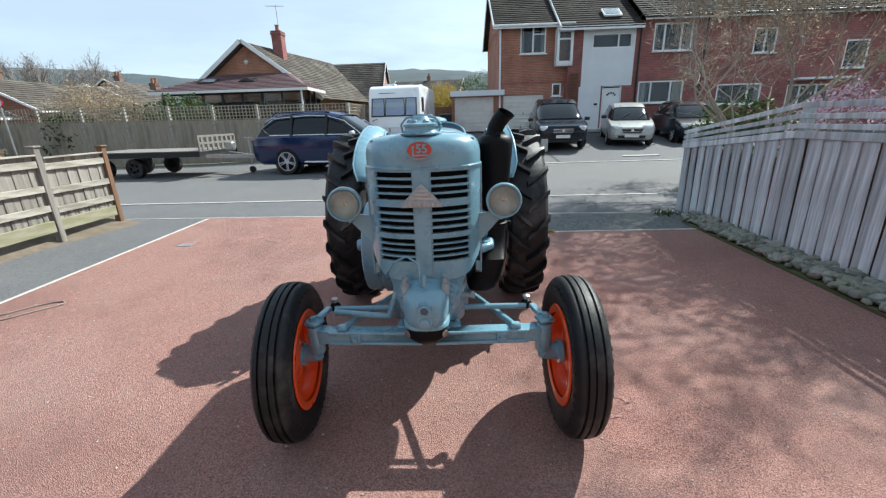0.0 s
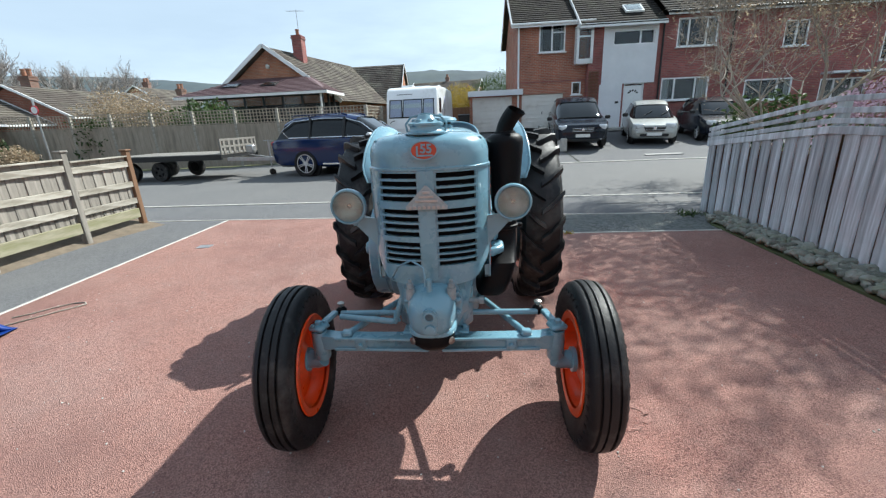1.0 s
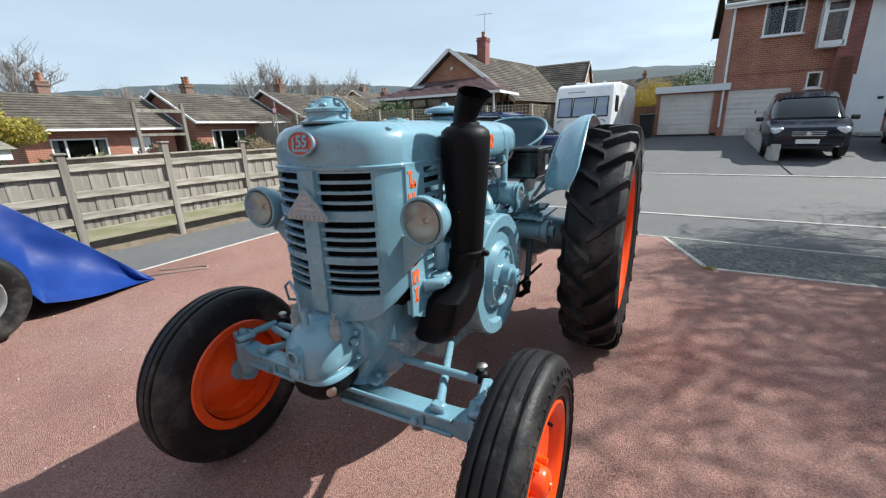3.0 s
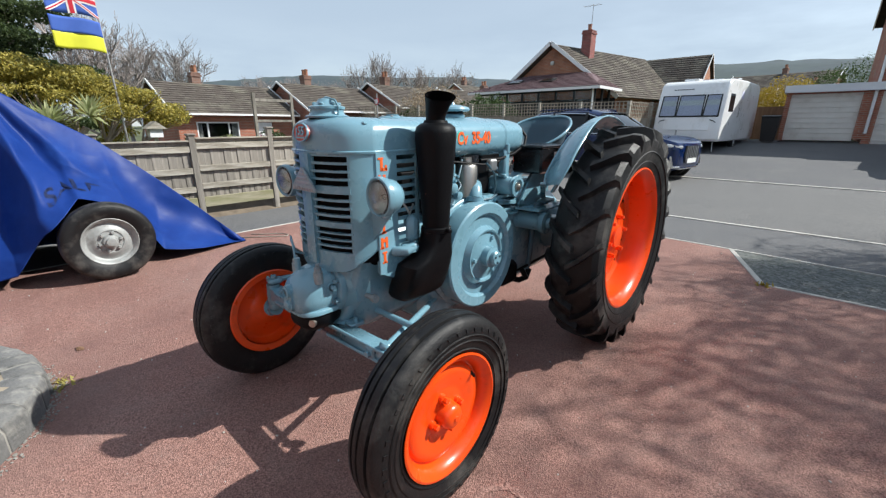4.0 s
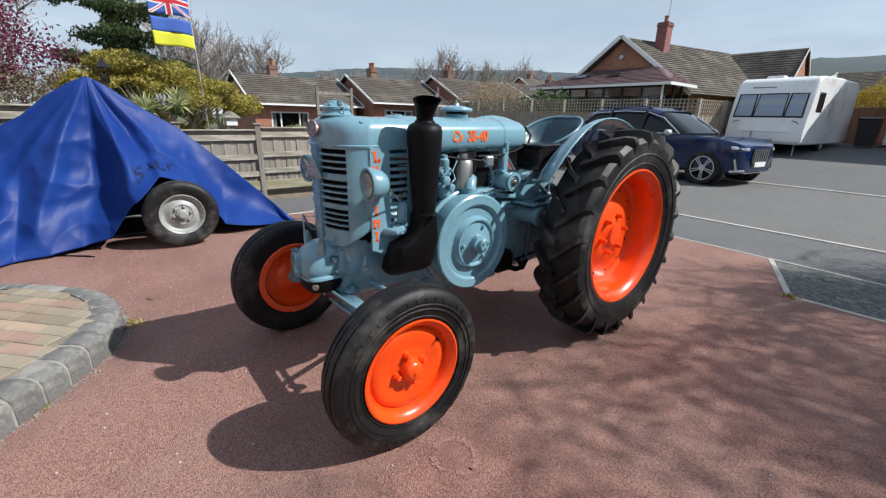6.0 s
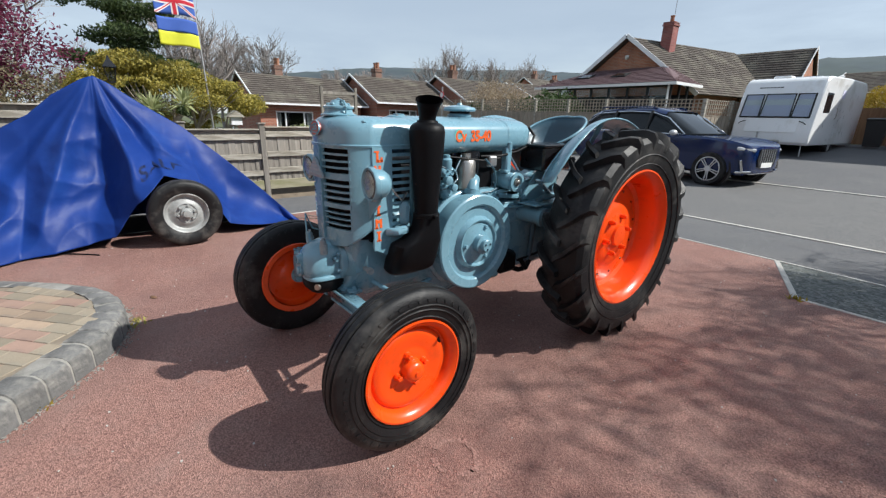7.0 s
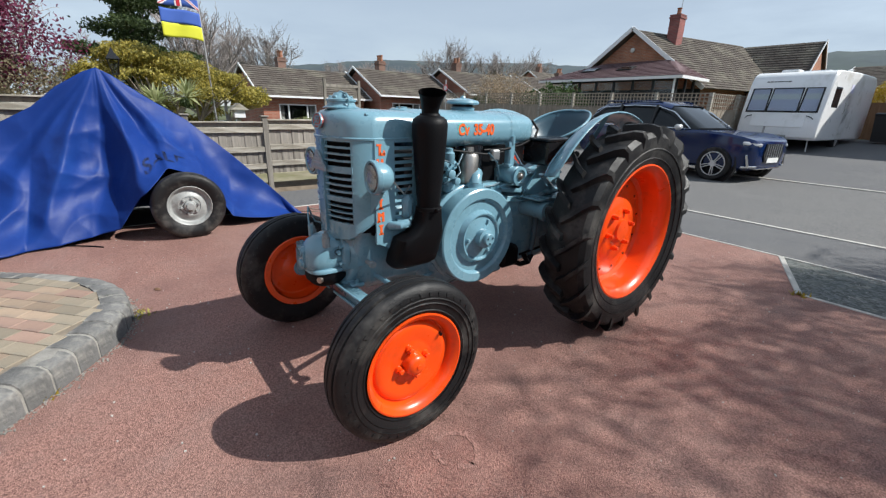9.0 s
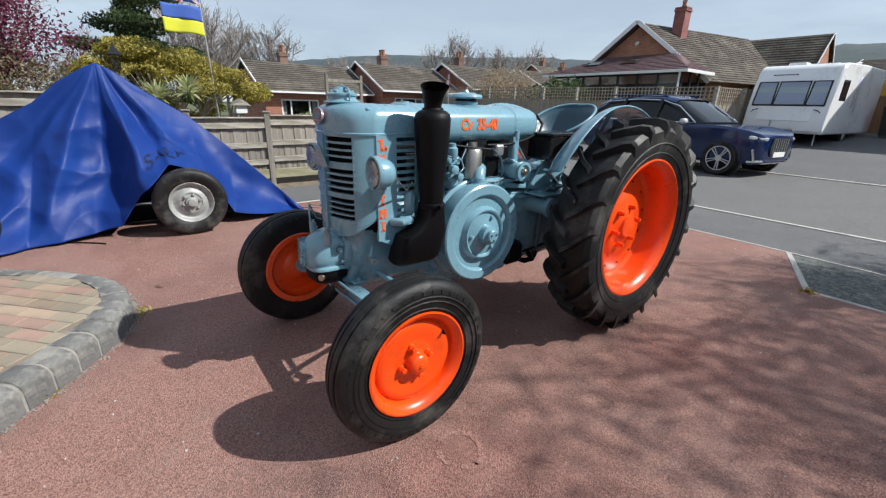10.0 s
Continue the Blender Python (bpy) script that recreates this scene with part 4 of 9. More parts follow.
g.box((0.19, 1.0, 0.80), (0.05, 0.40, 0.14), None, 0.02)
part("gearbox_cover", g, M_PAINT, tractor, "light blue gearbox cover", 40)
for side in (-1, 1):
    g = Geo()
    g.add(*(lambda q: (q.v, q.f))(round_x([(0.17, 0.0), (0.15, 0.08), (0.11, 0.14), (0.095, 0.30), (0.10, 0.40), (0.13, 0.41), (0.13, 0.44)], 32, side)), Matrix.Translation((side * 0.17, RV, RR)))
    part("axle_housing", g, M_PAINT, tractor, smooth=40)
    g = Geo()
    g.add(*(lambda q: (q.v, q.f))(round_x([(0.055, 0.0), (0.05, 0.2), (0.062, 0.21), (0.062, 0.24), (0.03, 0.245), (0.03, 0.27), (0, 0.27)], 24, side)), Matrix.Translation((side * 0.17, 1.18, 0.80)))
    part("brake_shaft", g, M_PAINT, tractor, smooth=40)

# flywheels
FV, FZ = 0.695, 0.700
for side in (-1, 1):
    fly = [(0.0, 0.13), (0.03, 0.13), (0.035, 0.125), (0.035, 0.105), (0.052, 0.10), (0.052, 0.062), (0.09, 0.055), (0.118, 0.048), (0.124, 0.06), (0.132, 0.062), (0.138, 0.05), (0.15, 0.032), (0.20, 0.03),
           (0.206, 0.044), (0.214, 0.05), (0.258, 0.05), (0.266, 0.044), (0.268, 0.03), (0.268, -0.03), (0.262, -0.035), (0.2, -0.035), (0.0, -0.03)]
    kf = 1.04
    fw = part("flywheel", round_x([(r * kf, h) for r, h in fly], 72, side), M_PAINT, tractor, "large light blue flywheel", 35, pose(0.275 if side > 0 else -0.345, FV, FZ))
    part("flywheel_rim", round_x([(r * kf, h) for r, h in ((0.262, -0.035), (0.262, -0.05), (0.272, -0.052), (0.280, -0.06), (0.280, -0.10), (0.27, -0.105), (0.0, -0.10))], 72, side), M_PAINT, fw, smooth=35)
    for k in range(3):
        a = 2 * math.pi * k / 3 + 0.5
        part("hub_screw", bolt(Geo(), polar(0.02, a, 0.13, side), (side, 0, 0), 0.005, 0.004), M_PAINTD, fw)
        part("flywheel_bolt", bolt(Geo(), polar(0.10, a + 0.6, 0.052, side), (side, 0, 0), 0.011, 0.016), M_PAINT, fw)
    g = Geo()
    g.tube([(side * 0.12, FV, FZ), (side * 0.20, FV, FZ)], 0.06, 20)
    part("crankshaft", g, M_PAINT, tractor, smooth=40)
# cast elbow above the flywheel
g = Geo()
g.tube([(0.13, 0.775, 1.025), (0.18, 0.765, 1.042), (0.215, 0.74, 1.042), (0.235, 0.715, 1.025), (0.242, 0.705, 0.99)], [0.030, 0.034, 0.036, 0.037, 0.040], 16)
g.tube([(0.242, 0.705, 0.998), (0.242, 0.703, 0.975)], 0.048, 18)
g.tube([(0.162, 0.767, 1.037), (0.174, 0.765, 1.040)], 0.044, 16)
part("breather_elbow", g, M_PAINT, tractor, "light blue cast elbow", 40)

# exhaust pot
PU, PV = 0.334, 0.315
pot = part("exhaust_silencer", Geo().lathe([(0.04, 0.90), (0.055, 0.905), (0.058, 0.93), (0.062, 1.0), (0.074, 1.15), (0.083, 1.27), (0.085, 1.315), (0.080, 1.338), (0.062, 1.352), (0.05, 1.356), (0.047, 1.365)], 32, pose(PU, PV, 0)), M_BLK, tractor, "matt black tapered exhaust silencer", 40)
rings_o, rings_i = [], []
for z, hw, hd, lean, tilt in ((1.345, 0.042, 0.042, 0.0, 0.0), (1.375, 0.040, 0.040, 0.0, 0.0), (1.398, 0.040, 0.044, 0.010, 0.20), (1.425, 0.038, 0.051, 0.028, 0.42), (1.442, 0.038, 0.058, 0.044, 0.55), (1.454, 0.038, 0.064, 0.058, 0.62)):
    for rr_, k_ in ((rings_o, 1.0), (rings_i, 0.88)):
        ring = []
        for k in range(24):
            a = 2 * math.pi * k / 24
            w_ = hw * k_ * math.cos(a)
            ring.append((PU + 0.88 * (lean + w_ * math.cos(tilt)) + 0.47 * hd * k_ * math.sin(a), PV - 0.47 * (lean + w_ * math.cos(tilt)) + 0.88 * hd * k_ * math.sin(a), z - w_ * math.sin(tilt)))
        rr_.append(ring)
g = Geo().loft(rings_o, False).loft(rings_i, False)
part("exhaust_outlet", g, M_BLK, pot, smooth=50)
g = Geo()
g.lathe([(0.056, 0.905), (0.066, 0.91), (0.066, 0.925), (0.058, 0.93)], 24, pose(PU, PV, 0))
g.box((PU + 0.07, PV, 0.918), (0.03, 0.02, 0.018), None, 0.003)
part("pot_clamp", g, M_BLK, pot, smooth=40)
rings = []
for z, cu, cv, hx, hy in ((0.91, PU, PV, 0.055, 0.055), (0.86, PU - 0.004, PV, 0.058, 0.062), (0.80, PU - 0.012, PV - 0.020, 0.064, 0.095), (0.775, PU - 0.024, PV - 0.045, 0.074, 0.124), (0.69, PU - 0.050, PV - 0.055, 0.078, 0.132), (0.635, PU - 0.072, PV - 0.056, 0.076, 0.130), (0.615, PU - 0.080, PV - 0.056, 0.062, 0.118)):
    rings.append([(cu + hx * math.copysign(abs(math.cos(a)) ** 0.5, math.cos(a)), cv + hy * math.copysign(abs(math.sin(a)) ** 0.5, math.sin(a)), z) for a in (2 * math.pi * k / 32 for k in range(32))])
part("exhaust_manifold", Geo().loft(rings), M_BLK, pot, "black exhaust box", 50)
g = Geo()
g.tube([(0.22, 0.16, 0.83), (0.265, 0.14, 0.835), (0.30, 0.17, 0.84), (0.30, 0.22, 0.85)], 0.022, 12)
g.lathe([(0.034, 0), (0.034, 0.03), (0.026, 0.034), (0, 0.034)], 16, pose(0.285, 0.2, 0.80) @ pose(0, 0, 0.03))
g.box((0.27, 0.23, 0.92), (0.05, 0.06, 0.12), None, 0.02)
part("water_pipe", g, M_PAINT, tractor, smooth=40)

# front axle, track rod, king pins
g = Geo()
AZ = 0.476
for sg in (-1, 1):
    g.loft([[(sg * u, -0.06 + dy * wy, AZ + dz * wz + up) for dy, dz in ((-1, -1), (1, -1), (1, 1), (-1, 1))] for u, wy, wz, up in ((0.0, 0.030, 0.030, 0.0), (0.3, 0.029, 0.029, 0.003), (0.46, 0.030, 0.030, 0.006), (0.5, 0.034, 0.034, 0.008), (0.52, 0.03, 0.03, 0.008))])
axle = part("front_axle", g, M_PAINT, tractor, "light blue forged front axle beam", 30, pose(0, 0.022, 0))
g = Geo()
for sg in (-1, 1):
    g.beam((sg * 0.03, -0.098, AZ + 0.026), (sg * 0.46, -0.094, AZ + 0.030), 0.012, 0.014, 0.003)
    g.beam((sg * 0.03, -0.098, AZ - 0.026), (sg * 0.46, -0.094, AZ - 0.020), 0.012, 0.014, 0.003)
    bolt(g, (sg * 0.335, -0.098, AZ + 0.0), (0, -1, 0), 0.014, 0.018)
    g.box((sg * 0.335, -0.094, AZ + 0.0), (0.052, 0.016, 0.058), None, 0.006)
part("axle_flange", g, M_PAINT, axle, smooth=30)
for side in (-1, 1):
    g = Geo()
    g.tube([(side * 0.53, -0.06, 0.39), (side * 0.53, -0.06, 0.40), (side * 0.532, -0.06, 0.47), (side * 0.534, -0.06, 0.53)], [0.03, 0.036, 0.038, 0.034], 18)
    g.tube([(side * 0.53, -0.06, 0.385), (side * 0.56, -0.055, 0.37), (side * 0.62, -0.045, 0.365)], [0.036, 0.034, 0.028], 18)
    g.add(*(lambda q: (q.v, q.f))(round_x([(0.03, -0.05), (0.040, -0.045), (0.042, -0.014), (0.056, -0.012), (0.056, 0.006), (0.03, 0.01)], 24, side)), Matrix.Translation((side * 0.618, -0.04, FR)))
    k = part("steering_knuckle", g, M_PAINT, axle, smooth=40)
    g = Geo()
    g.box((side * 0.536, -0.05, 0.545), (0.075, 0.075, 0.028), Matrix.Rotation(0.3 * side, 4, "Z"), 0.01)
    g.beam((side * 0.536, -0.06, 0.548), (side * 0.50, 0.09, 0.55), 0.036, 0.022, 0.006)
    bolt(g, (side * 0.536, -0.055, 0.558), (0, 0, 1), 0.016, 0.018)
    bolt(g, (side * 0.515, -0.035, 0.558), (0, 0, 1), 0.008, 0.01)
    bolt(g, (side * 0.556, -0.075, 0.558), (0, 0, 1), 0.008, 0.01)
    part("steering_arm", g, M_PAINT, k, smooth=40)
    g = Geo()
    g.lathe([(0.020, -0.012), (0.026, 0.0), (0.026, 0.016), (0.018, 0.026), (0.010, 0.030), (0.0, 0.030)], 16, pose(side * 0.475, 0.10, 0.545))
    part("ball_joint", g, M_BLK, k, "black rubber ball joint", smooth=40)
    part("grease_cap", Geo().lathe([(0.009, 0.028), (0.009, 0.040), (0.017, 0.042), (0.018, 0.050), (0.010, 0.055), (0, 0.056)], 14, pose(side * 0.475, 0.10, 0.545)), M_STEEL, k, smooth=40)
g = Geo()
g.tube([(-0.47, 0.10, 0.55), (0.47, 0.10, 0.55)], 0.014, 12)
part("track_rod", g, M_PAINT, tractor, smooth=40)
g = Geo()
g.tube([(-0.46, 0.06, 0.552), (-0.20, 0.0, 0.556), (-0.17, 0.02, 0.56)], 0.015, 10)
g.beam((-0.19, 0.0, 0.545), (-0.13, 0.04, 0.72), 0.03, 0.022, 0.006)
part("drop_arm", g, M_PAINT, tractor, smooth=40)
for side in (-1, 1):
    g = Geo()
    g.tube([(side * 0.40, -0.04, AZ + 0.04), (side * 0.12, 0.62, 0.48)], 0.016, 10)
    g.box((side * 0.40, -0.045, AZ + 0.045), (0.05, 0.04, 0.03), None, 0.008)
    part("radius_rod", g, M_PAINT, tractor, smooth=40)

# right-hand fittings behind the silencer
g = Geo()
g.tube([(0.12, 0.76, 0.98), (0.12, 0.76, 1.20)], 0.08, 24)
part("air_filter", g, M_BLKG, tractor, "gloss black round air filter", 40)
# added black blocks stand in for the shade under the tank
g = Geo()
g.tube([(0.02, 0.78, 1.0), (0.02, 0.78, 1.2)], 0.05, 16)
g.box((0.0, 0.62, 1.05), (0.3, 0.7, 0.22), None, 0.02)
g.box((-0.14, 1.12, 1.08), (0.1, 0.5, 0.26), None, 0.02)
part("engine_shroud", g, M_BLK, tractor, "black filler blocks standing for the shaded space under the tank")
part("steel_canister", Geo().lathe([(0.0, 0.0), (0.052, 0.0), (0.058, 0.006), (0.058, 0.15), (0.050, 0.165), (0.030, 0.17), (0.028, 0.20), (0, 0.20)], 28, pose(0.185, 0.70, 0.99)), M_STEEL, tractor, "bare steel canister under the tank", 40)
for p_ in ([(0.20, 0.47, 1.14), (0.235, 0.52, 1.12), (0.235, 0.58, 1.10), (0.21, 0.63, 1.15), (0.19, 0.66, 1.18)], [(0.20, 0.50, 1.0), (0.24, 0.55, 1.02), (0.235, 0.60, 1.06), (0.19, 0.62, 1.10)],
           [(0.24, 0.80, 1.16), (0.235, 0.88, 1.10), (0.22, 0.92, 1.03), (0.2, 0.93, 0.98)], [(0.21, 0.78, 0.96), (0.235, 0.86, 0.965), (0.22, 0.94, 0.98)]):
    part("fuel_line", Geo().tube(p_, 0.006, 8), M_PAINTD, tractor, smooth=60)
g = Geo()
g.box((0.205, 0.535, 1.10), (0.07, 0.09, 0.05), None, 0.012)
g.lathe([(0.026, 0), (0.03, 0.006), (0.03, 0.05), (0.02, 0.06), (0.02, 0.075), (0, 0.08)], 18, pose(0.215, 0.535, 1.115))
g.lathe([(0.024, 0), (0.024, 0.03), (0.012, 0.036), (0, 0.036)], 16, pose(0.235, 0.52, 1.06) @ RY90)
g.lathe([(0.020, 0), (0.020, 0.03), (0.010, 0.034), (0, 0.034)], 16, pose(0.235, 0.56, 1.02) @ RY90)
for k in range(4):
    bolt(g, (0.24, 0.505 + 0.02 * k, 1.09 + 0.02 * (k % 2)), (1, 0, 0), 0.006, 0.01)
part("fuel_filter", g, M_PAINT, tractor, "light blue fuel filter with unions", 40)
g = Geo()
g.box((0.16, 0.80, 0.93), (0.12, 0.34, 0.10), None, 0.02)
for k in range(5):
    bolt(g, (0.22, 0.67 + 0.06 * k, 0.955), (1, 0, 0), 0.009, 0.014)
g.beam((0.19, 0.92, 0.94), (0.19, 1.16, 0.90), 0.06, 0.03, 0.008)
part("side_cover", g, M_PAINT, tractor, "light blue bolted side cover", 40)
g = Geo()
g.box((0.17, 0.40, 1.08), (0.08, 0.10, 0.12), None, 0.02)
g.tube([(0.19, 0.42, 1.0), (0.23, 0.42, 1.0)], 0.04, 16)
g.box((0.19, 0.55, 1.0), (0.07, 0.08, 0.1), None, 0.02)
for k in range(4):
    bolt(g, (0.215, 0.37 + 0.03 * k, 1.12 - 0.03 * (k % 2)), (1, 0, 0), 0.008, 0.014)
part("injection_pump", g, M_PAINT, tractor, "light blue injection pump", 40)
DV, DZ = 1.022, 1.018
dyn = part("dynamo", Geo().lathe([(0.0, 0.0), (0.040, 0.0), (0.050, 0.008), (0.052, 0.02), (0.052, 0.145), (0.046, 0.155), (0.0, 0.155)], 24, pose(0.115, DV, DZ) @ RY90), M_PAINT, tractor, "light blue dynamo with a pulley", 40)
g = Geo().lathe([(0.030, 0.0), (0.056, 0.0), (0.058, 0.004), (0.044, 0.012), (0.058, 0.020), (0.058, 0.026), (0.040, 0.028), (0.036, 0.018), (0.0, 0.018)], 28, pose(0.275, DV, DZ) @ RY90)
part("pulley", g, M_PAINT, dyn, smooth=35)
g = bolt(Geo(), (0.293, DV, DZ), (1, 0, 0), 0.014, 0.016)
g.tube([(0.292, DV, DZ), (0.302, DV, DZ)], 0.024, 16)
part("pulley_nut", g, M_STEEL, dyn, smooth=40)
g = Geo()
g.box((0.17, DV, DZ - 0.062), (0.10, 0.14, 0.02), None, 0.005)
g.tube([(0.15, DV - 0.055, DZ - 0.02), (0.15, DV, DZ + 0.057), (0.15, DV + 0.055, DZ - 0.02)], 0.008, 6)
g.box((0.215, DV - 0.03, DZ + 0.058), (0.05, 0.03, 0.018), None, 0.004)
part("dynamo_strap", g, M_PAINT, dyn, smooth=40)
g = Geo()
g.box((0.225, 0.868, 1.142), (0.035, 0.062, 0.062), None, 0.008)
part("regulator_box", g, M_GALV, tractor, "small grey regulator box")
g = Geo()
g.box((0.2, 1.02, 1.12), (0.05, 0.05, 0.2), None, 0.01)
g.tube([(0.215, 1.02, 1.2), (0.215, 1.02, 1.245)], 0.018, 12)
part("tank_bracket", g, M_PAINT, tractor, smooth=40)
g = Geo()
g.tube([(0.08, 1.22, 1.335), (0.12, 1.30, 1.33), (0.15, 1.325, 1.28), (0.17, 1.28, 1.23), (0.21, 1.1, 1.19), (0.22, 0.95, 1.17), (0.2, 0.8, 1.17)], 0.009, 8)
g.tube([(0.21, 0.55, 1.18), (0.22, 0.8, 1.15), (0.23, 0.93, 1.16)], 0.006, 6)
part("cable", g, M_BLK, tractor, "black cable under the tank", 60)

# battery box, seat, platform
g = Geo()
g.box((0.225, 1.365, 1.145), (0.20, 0.29, 0.15), None, 0.012)
g.box((0.225, 1.365, 1.225), (0.215, 0.305, 0.02), None, 0.006)
bb = part("battery_box", g, M_BLKG, tractor, "gloss black battery box", 30)
part("battery_label", Geo().box((0.3270, 1.40, 1.150), (0.004, 0.060, 0.085)), M_LABEL, bb, "white paper label")
g = Geo()
g.beam((0.0, 1.36, 0.97), (0.0, 1.73, 1.147), 0.07, 0.03, 0.006)
g.prism([(1.10, 0.90), (1.16, 0.90), (1.42, 1.05), (1.42, 1.09), (1.36, 1.09)], 0.20, 0.208, Matrix(((0, 0, 1, 0), (1, 0, 0, 0), (0, 1, 0, 0), (0, 0, 0, 1))))
g.box((0, 1.35, 1.0), (0.44, 0.38, 0.02), None, 0.005)
g.beam((0.21, 1.16, 0.93), (0.21, 1.52, 1.0), 0.02, 0.14, 0.004)
g.box((0.31, 1.28, 0.875), (0.16, 0.34, 0.012), None, 0.004)
g.prism([(1.13, 0.90), (1.33, 0.86), (1.48, 0.98), (1.48, 1.06), (1.26, 1.06)], 0.236, 0.246, Matrix(((0, 0, 1, 0), (1, 0, 0, 0), (0, 1, 0, 0), (0, 0, 0, 1))))
part("seat_support", g, M_PAINT, tractor, smooth=30)


def pan(u, v):
    """Dished steel seat: u round the rim from the front, v from the middle out to the rim."""
    a = 2 * math.pi * u - math.pi / 2
    back = 0.5 + 0.5 * math.sin(a)
    rim = 0.015 + 0.225 * back ** 1.1 + 0.03 * abs(math.cos(a))
    return (0.228 * v * math.cos(a), 1.712 + (0.20 + 0.035 * back * v) * v * math.sin(a), 1.162 + rim * v ** 5.0)


seat = part("seat", Geo().sheet(pan, 48, 14), M_SEAT, tractor, "dished steel pan seat with a raised back", 60)
thicken(seat, 0.006)
g = Geo()
g.tube([pan(k / 48, 1.0) for k in range(49)], 0.009, 8)
part("seat_rim", g, M_PAINT, seat, smooth=60)
g = Geo()
g.box((0.0, 1.3, 0.85), (0.5, 0.5, 0.012), None, 0.003)
g.box((0.30, 1.30, 0.80), (0.16, 0.22, 0.012), None, 0.003)
part("footplate", g, M_PAINT, tractor)
g = Geo()
g.tube([(0.29, 1.19, 0.49), (0.295, 1.205, 0.56), (0.30, 1.21, 0.72), (0.30, 1.212, 0.85), (0.305, 1.225, 0.885), (0.32, 1.26, 0.90), (0.33, 1.29, 0.902)], 0.017, 10)
g.box((0.335, 1.285, 0.912), (0.07, 0.10, 0.014), Matrix.Rotation(0.1, 4, "X"), 0.004)
part("brake_pedal", g, M_PAINTD, tractor, smooth=40)
g = Geo()
g.box((0.23, 1.02, 0.50), (0.12, 0.16, 0.14), None, 0.025)
g.tube([(0.24, 1.05, 0.46), (0.28, 1.12, 0.43), (0.30, 1.17, 0.44), (0.30, 1.20, 0.49)], 0.018, 10)
g.tube([(0.30, 1.12, 0.50), (0.31, 1.16, 0.44)], 0.016, 8)
g.tube([(0.28, 1.1, 0.50), (0.33, 1.35, 0.55)], 0.008, 8)
part("linkage", g, M_BLK, tractor, smooth=40)
g = Geo()
g.lathe([(0.012, 0), (0.012, 0.05), (0.018, 0.05), (0.018, 0.07), (0, 0.07)], 12, pose(0.15, 0.06, 0.63) @ RY90)
part("drain_cock", g, M_CAST, tractor, "worn drain cock", 40)

# ---- materials of houses, vehicles and plants ----


def masonry(name, c1, c2, mortar, bw=0.225, bh=0.075, joint=0.010, flat_dir=False):
    """Brickwork in metres, read along the wall."""
    mt = bpy.data.materials.new(name)
    mt.use_nodes = True
    n, ln = mt.node_tree.nodes, mt.node_tree.links
    bs = n["Principled BSDF"]
    bs.inputs["Roughness"].default_value = 0.9
    co = n.new("ShaderNodeTexCoord")
    sp = n.new("ShaderNodeSeparateXYZ")
    ln.new(co.outputs["Object"], sp.inputs[0])
    ad = n.new("ShaderNodeMath")
    ln.new(sp.outputs[0], ad.inputs[0])
    ln.new(sp.outputs[1], ad.inputs[1])
    cb = n.new("ShaderNodeCombineXYZ")
    ln.new(ad.outputs[0], cb.inputs[0])
    ln.new(sp.outputs[2], cb.inputs[1])
    br = n.new("ShaderNodeTexBrick")
    br.inputs["Scale"].default_value = 1.0
    br.inputs["Brick Width"].default_value, br.inputs["Row Height"].default_value, br.inputs["Mortar Size"].default_value = bw, bh, joint
    br.inputs["Color1"].default_value, br.inputs["Color2"].default_value, br.inputs["Mortar"].default_value = (*c1, 1), (*c2, 1), (*mortar, 1)
    ln.new(cb.outputs[0], br.inputs["Vector"])
    nz = n.new("ShaderNodeTexNoise")
    nz.inputs["Scale"].default_value, nz.inputs["Detail"].default_value = 1.3, 8.0
    ln.new(co.outputs["Object"], nz.inputs["Vector"])
    hs = n.new("ShaderNodeHueSaturation")
    mr = n.new("ShaderNodeMapRange")
    mr.inputs["From Min"].default_value, mr.inputs["From Max"].default_value = 0.3, 0.7
    mr.inputs["To Min"].default_value, mr.inputs["To Max"].default_value = 0.75, 1.2
    ln.new(nz.outputs["Fac"], mr.inputs["Value"])
    ln.new(mr.outputs[0], hs.inputs["Value"])
    ln.new(br.outputs["Color"], hs.inputs["Color"])
    ln.new(hs.outputs[0], bs.inputs["Base Color"])
    bp = n.new("ShaderNodeBump")
    bp.inputs["Strength"].default_value, bp.inputs["Distance"].default_value = 0.5, 0.008
    bp.invert = True
    ln.new(br.outputs["Fac"], bp.inputs["Height"])
    ln.new(bp.outputs[0], bs.inputs["Normal"])
    return mt


M_BRICK = masonry("red_brick", (0.40, 0.125, 0.072), (0.29, 0.088, 0.055), (0.34, 0.27, 0.21))
M_BRICKD = masonry("dark_red_brick", (0.33, 0.095, 0.084), (0.23, 0.068, 0.064), (0.25, 0.16, 0.14))
M_CHIM = masonry("weathered_brown_brick", (0.25, 0.13, 0.095), (0.17, 0.095, 0.075), (0.22, 0.18, 0.15))
M_BRICKO = masonry("orange_brick", (0.42, 0.16, 0.08), (0.31, 0.11, 0.062), (0.34, 0.26, 0.2))
M_TILE = material("brown_concrete_roof_tile", (0.118, 0.100, 0.086), (0.072, 0.061, 0.053), 2.2, 0.9, bump=0.4, bscale=20, c3=(0.19, 0.175, 0.14), c3scale=0.9, c3amt=0.45, per=0.05, spec=0.25)
M_TILED = material("dark_roof_tile", (0.034, 0.029, 0.026), (0.02, 0.017, 0.016), 3, 0.9, bump=0.4, bscale=20, c3=(0.06, 0.055, 0.04), c3scale=0.8, c3amt=0.5, spec=0.15)
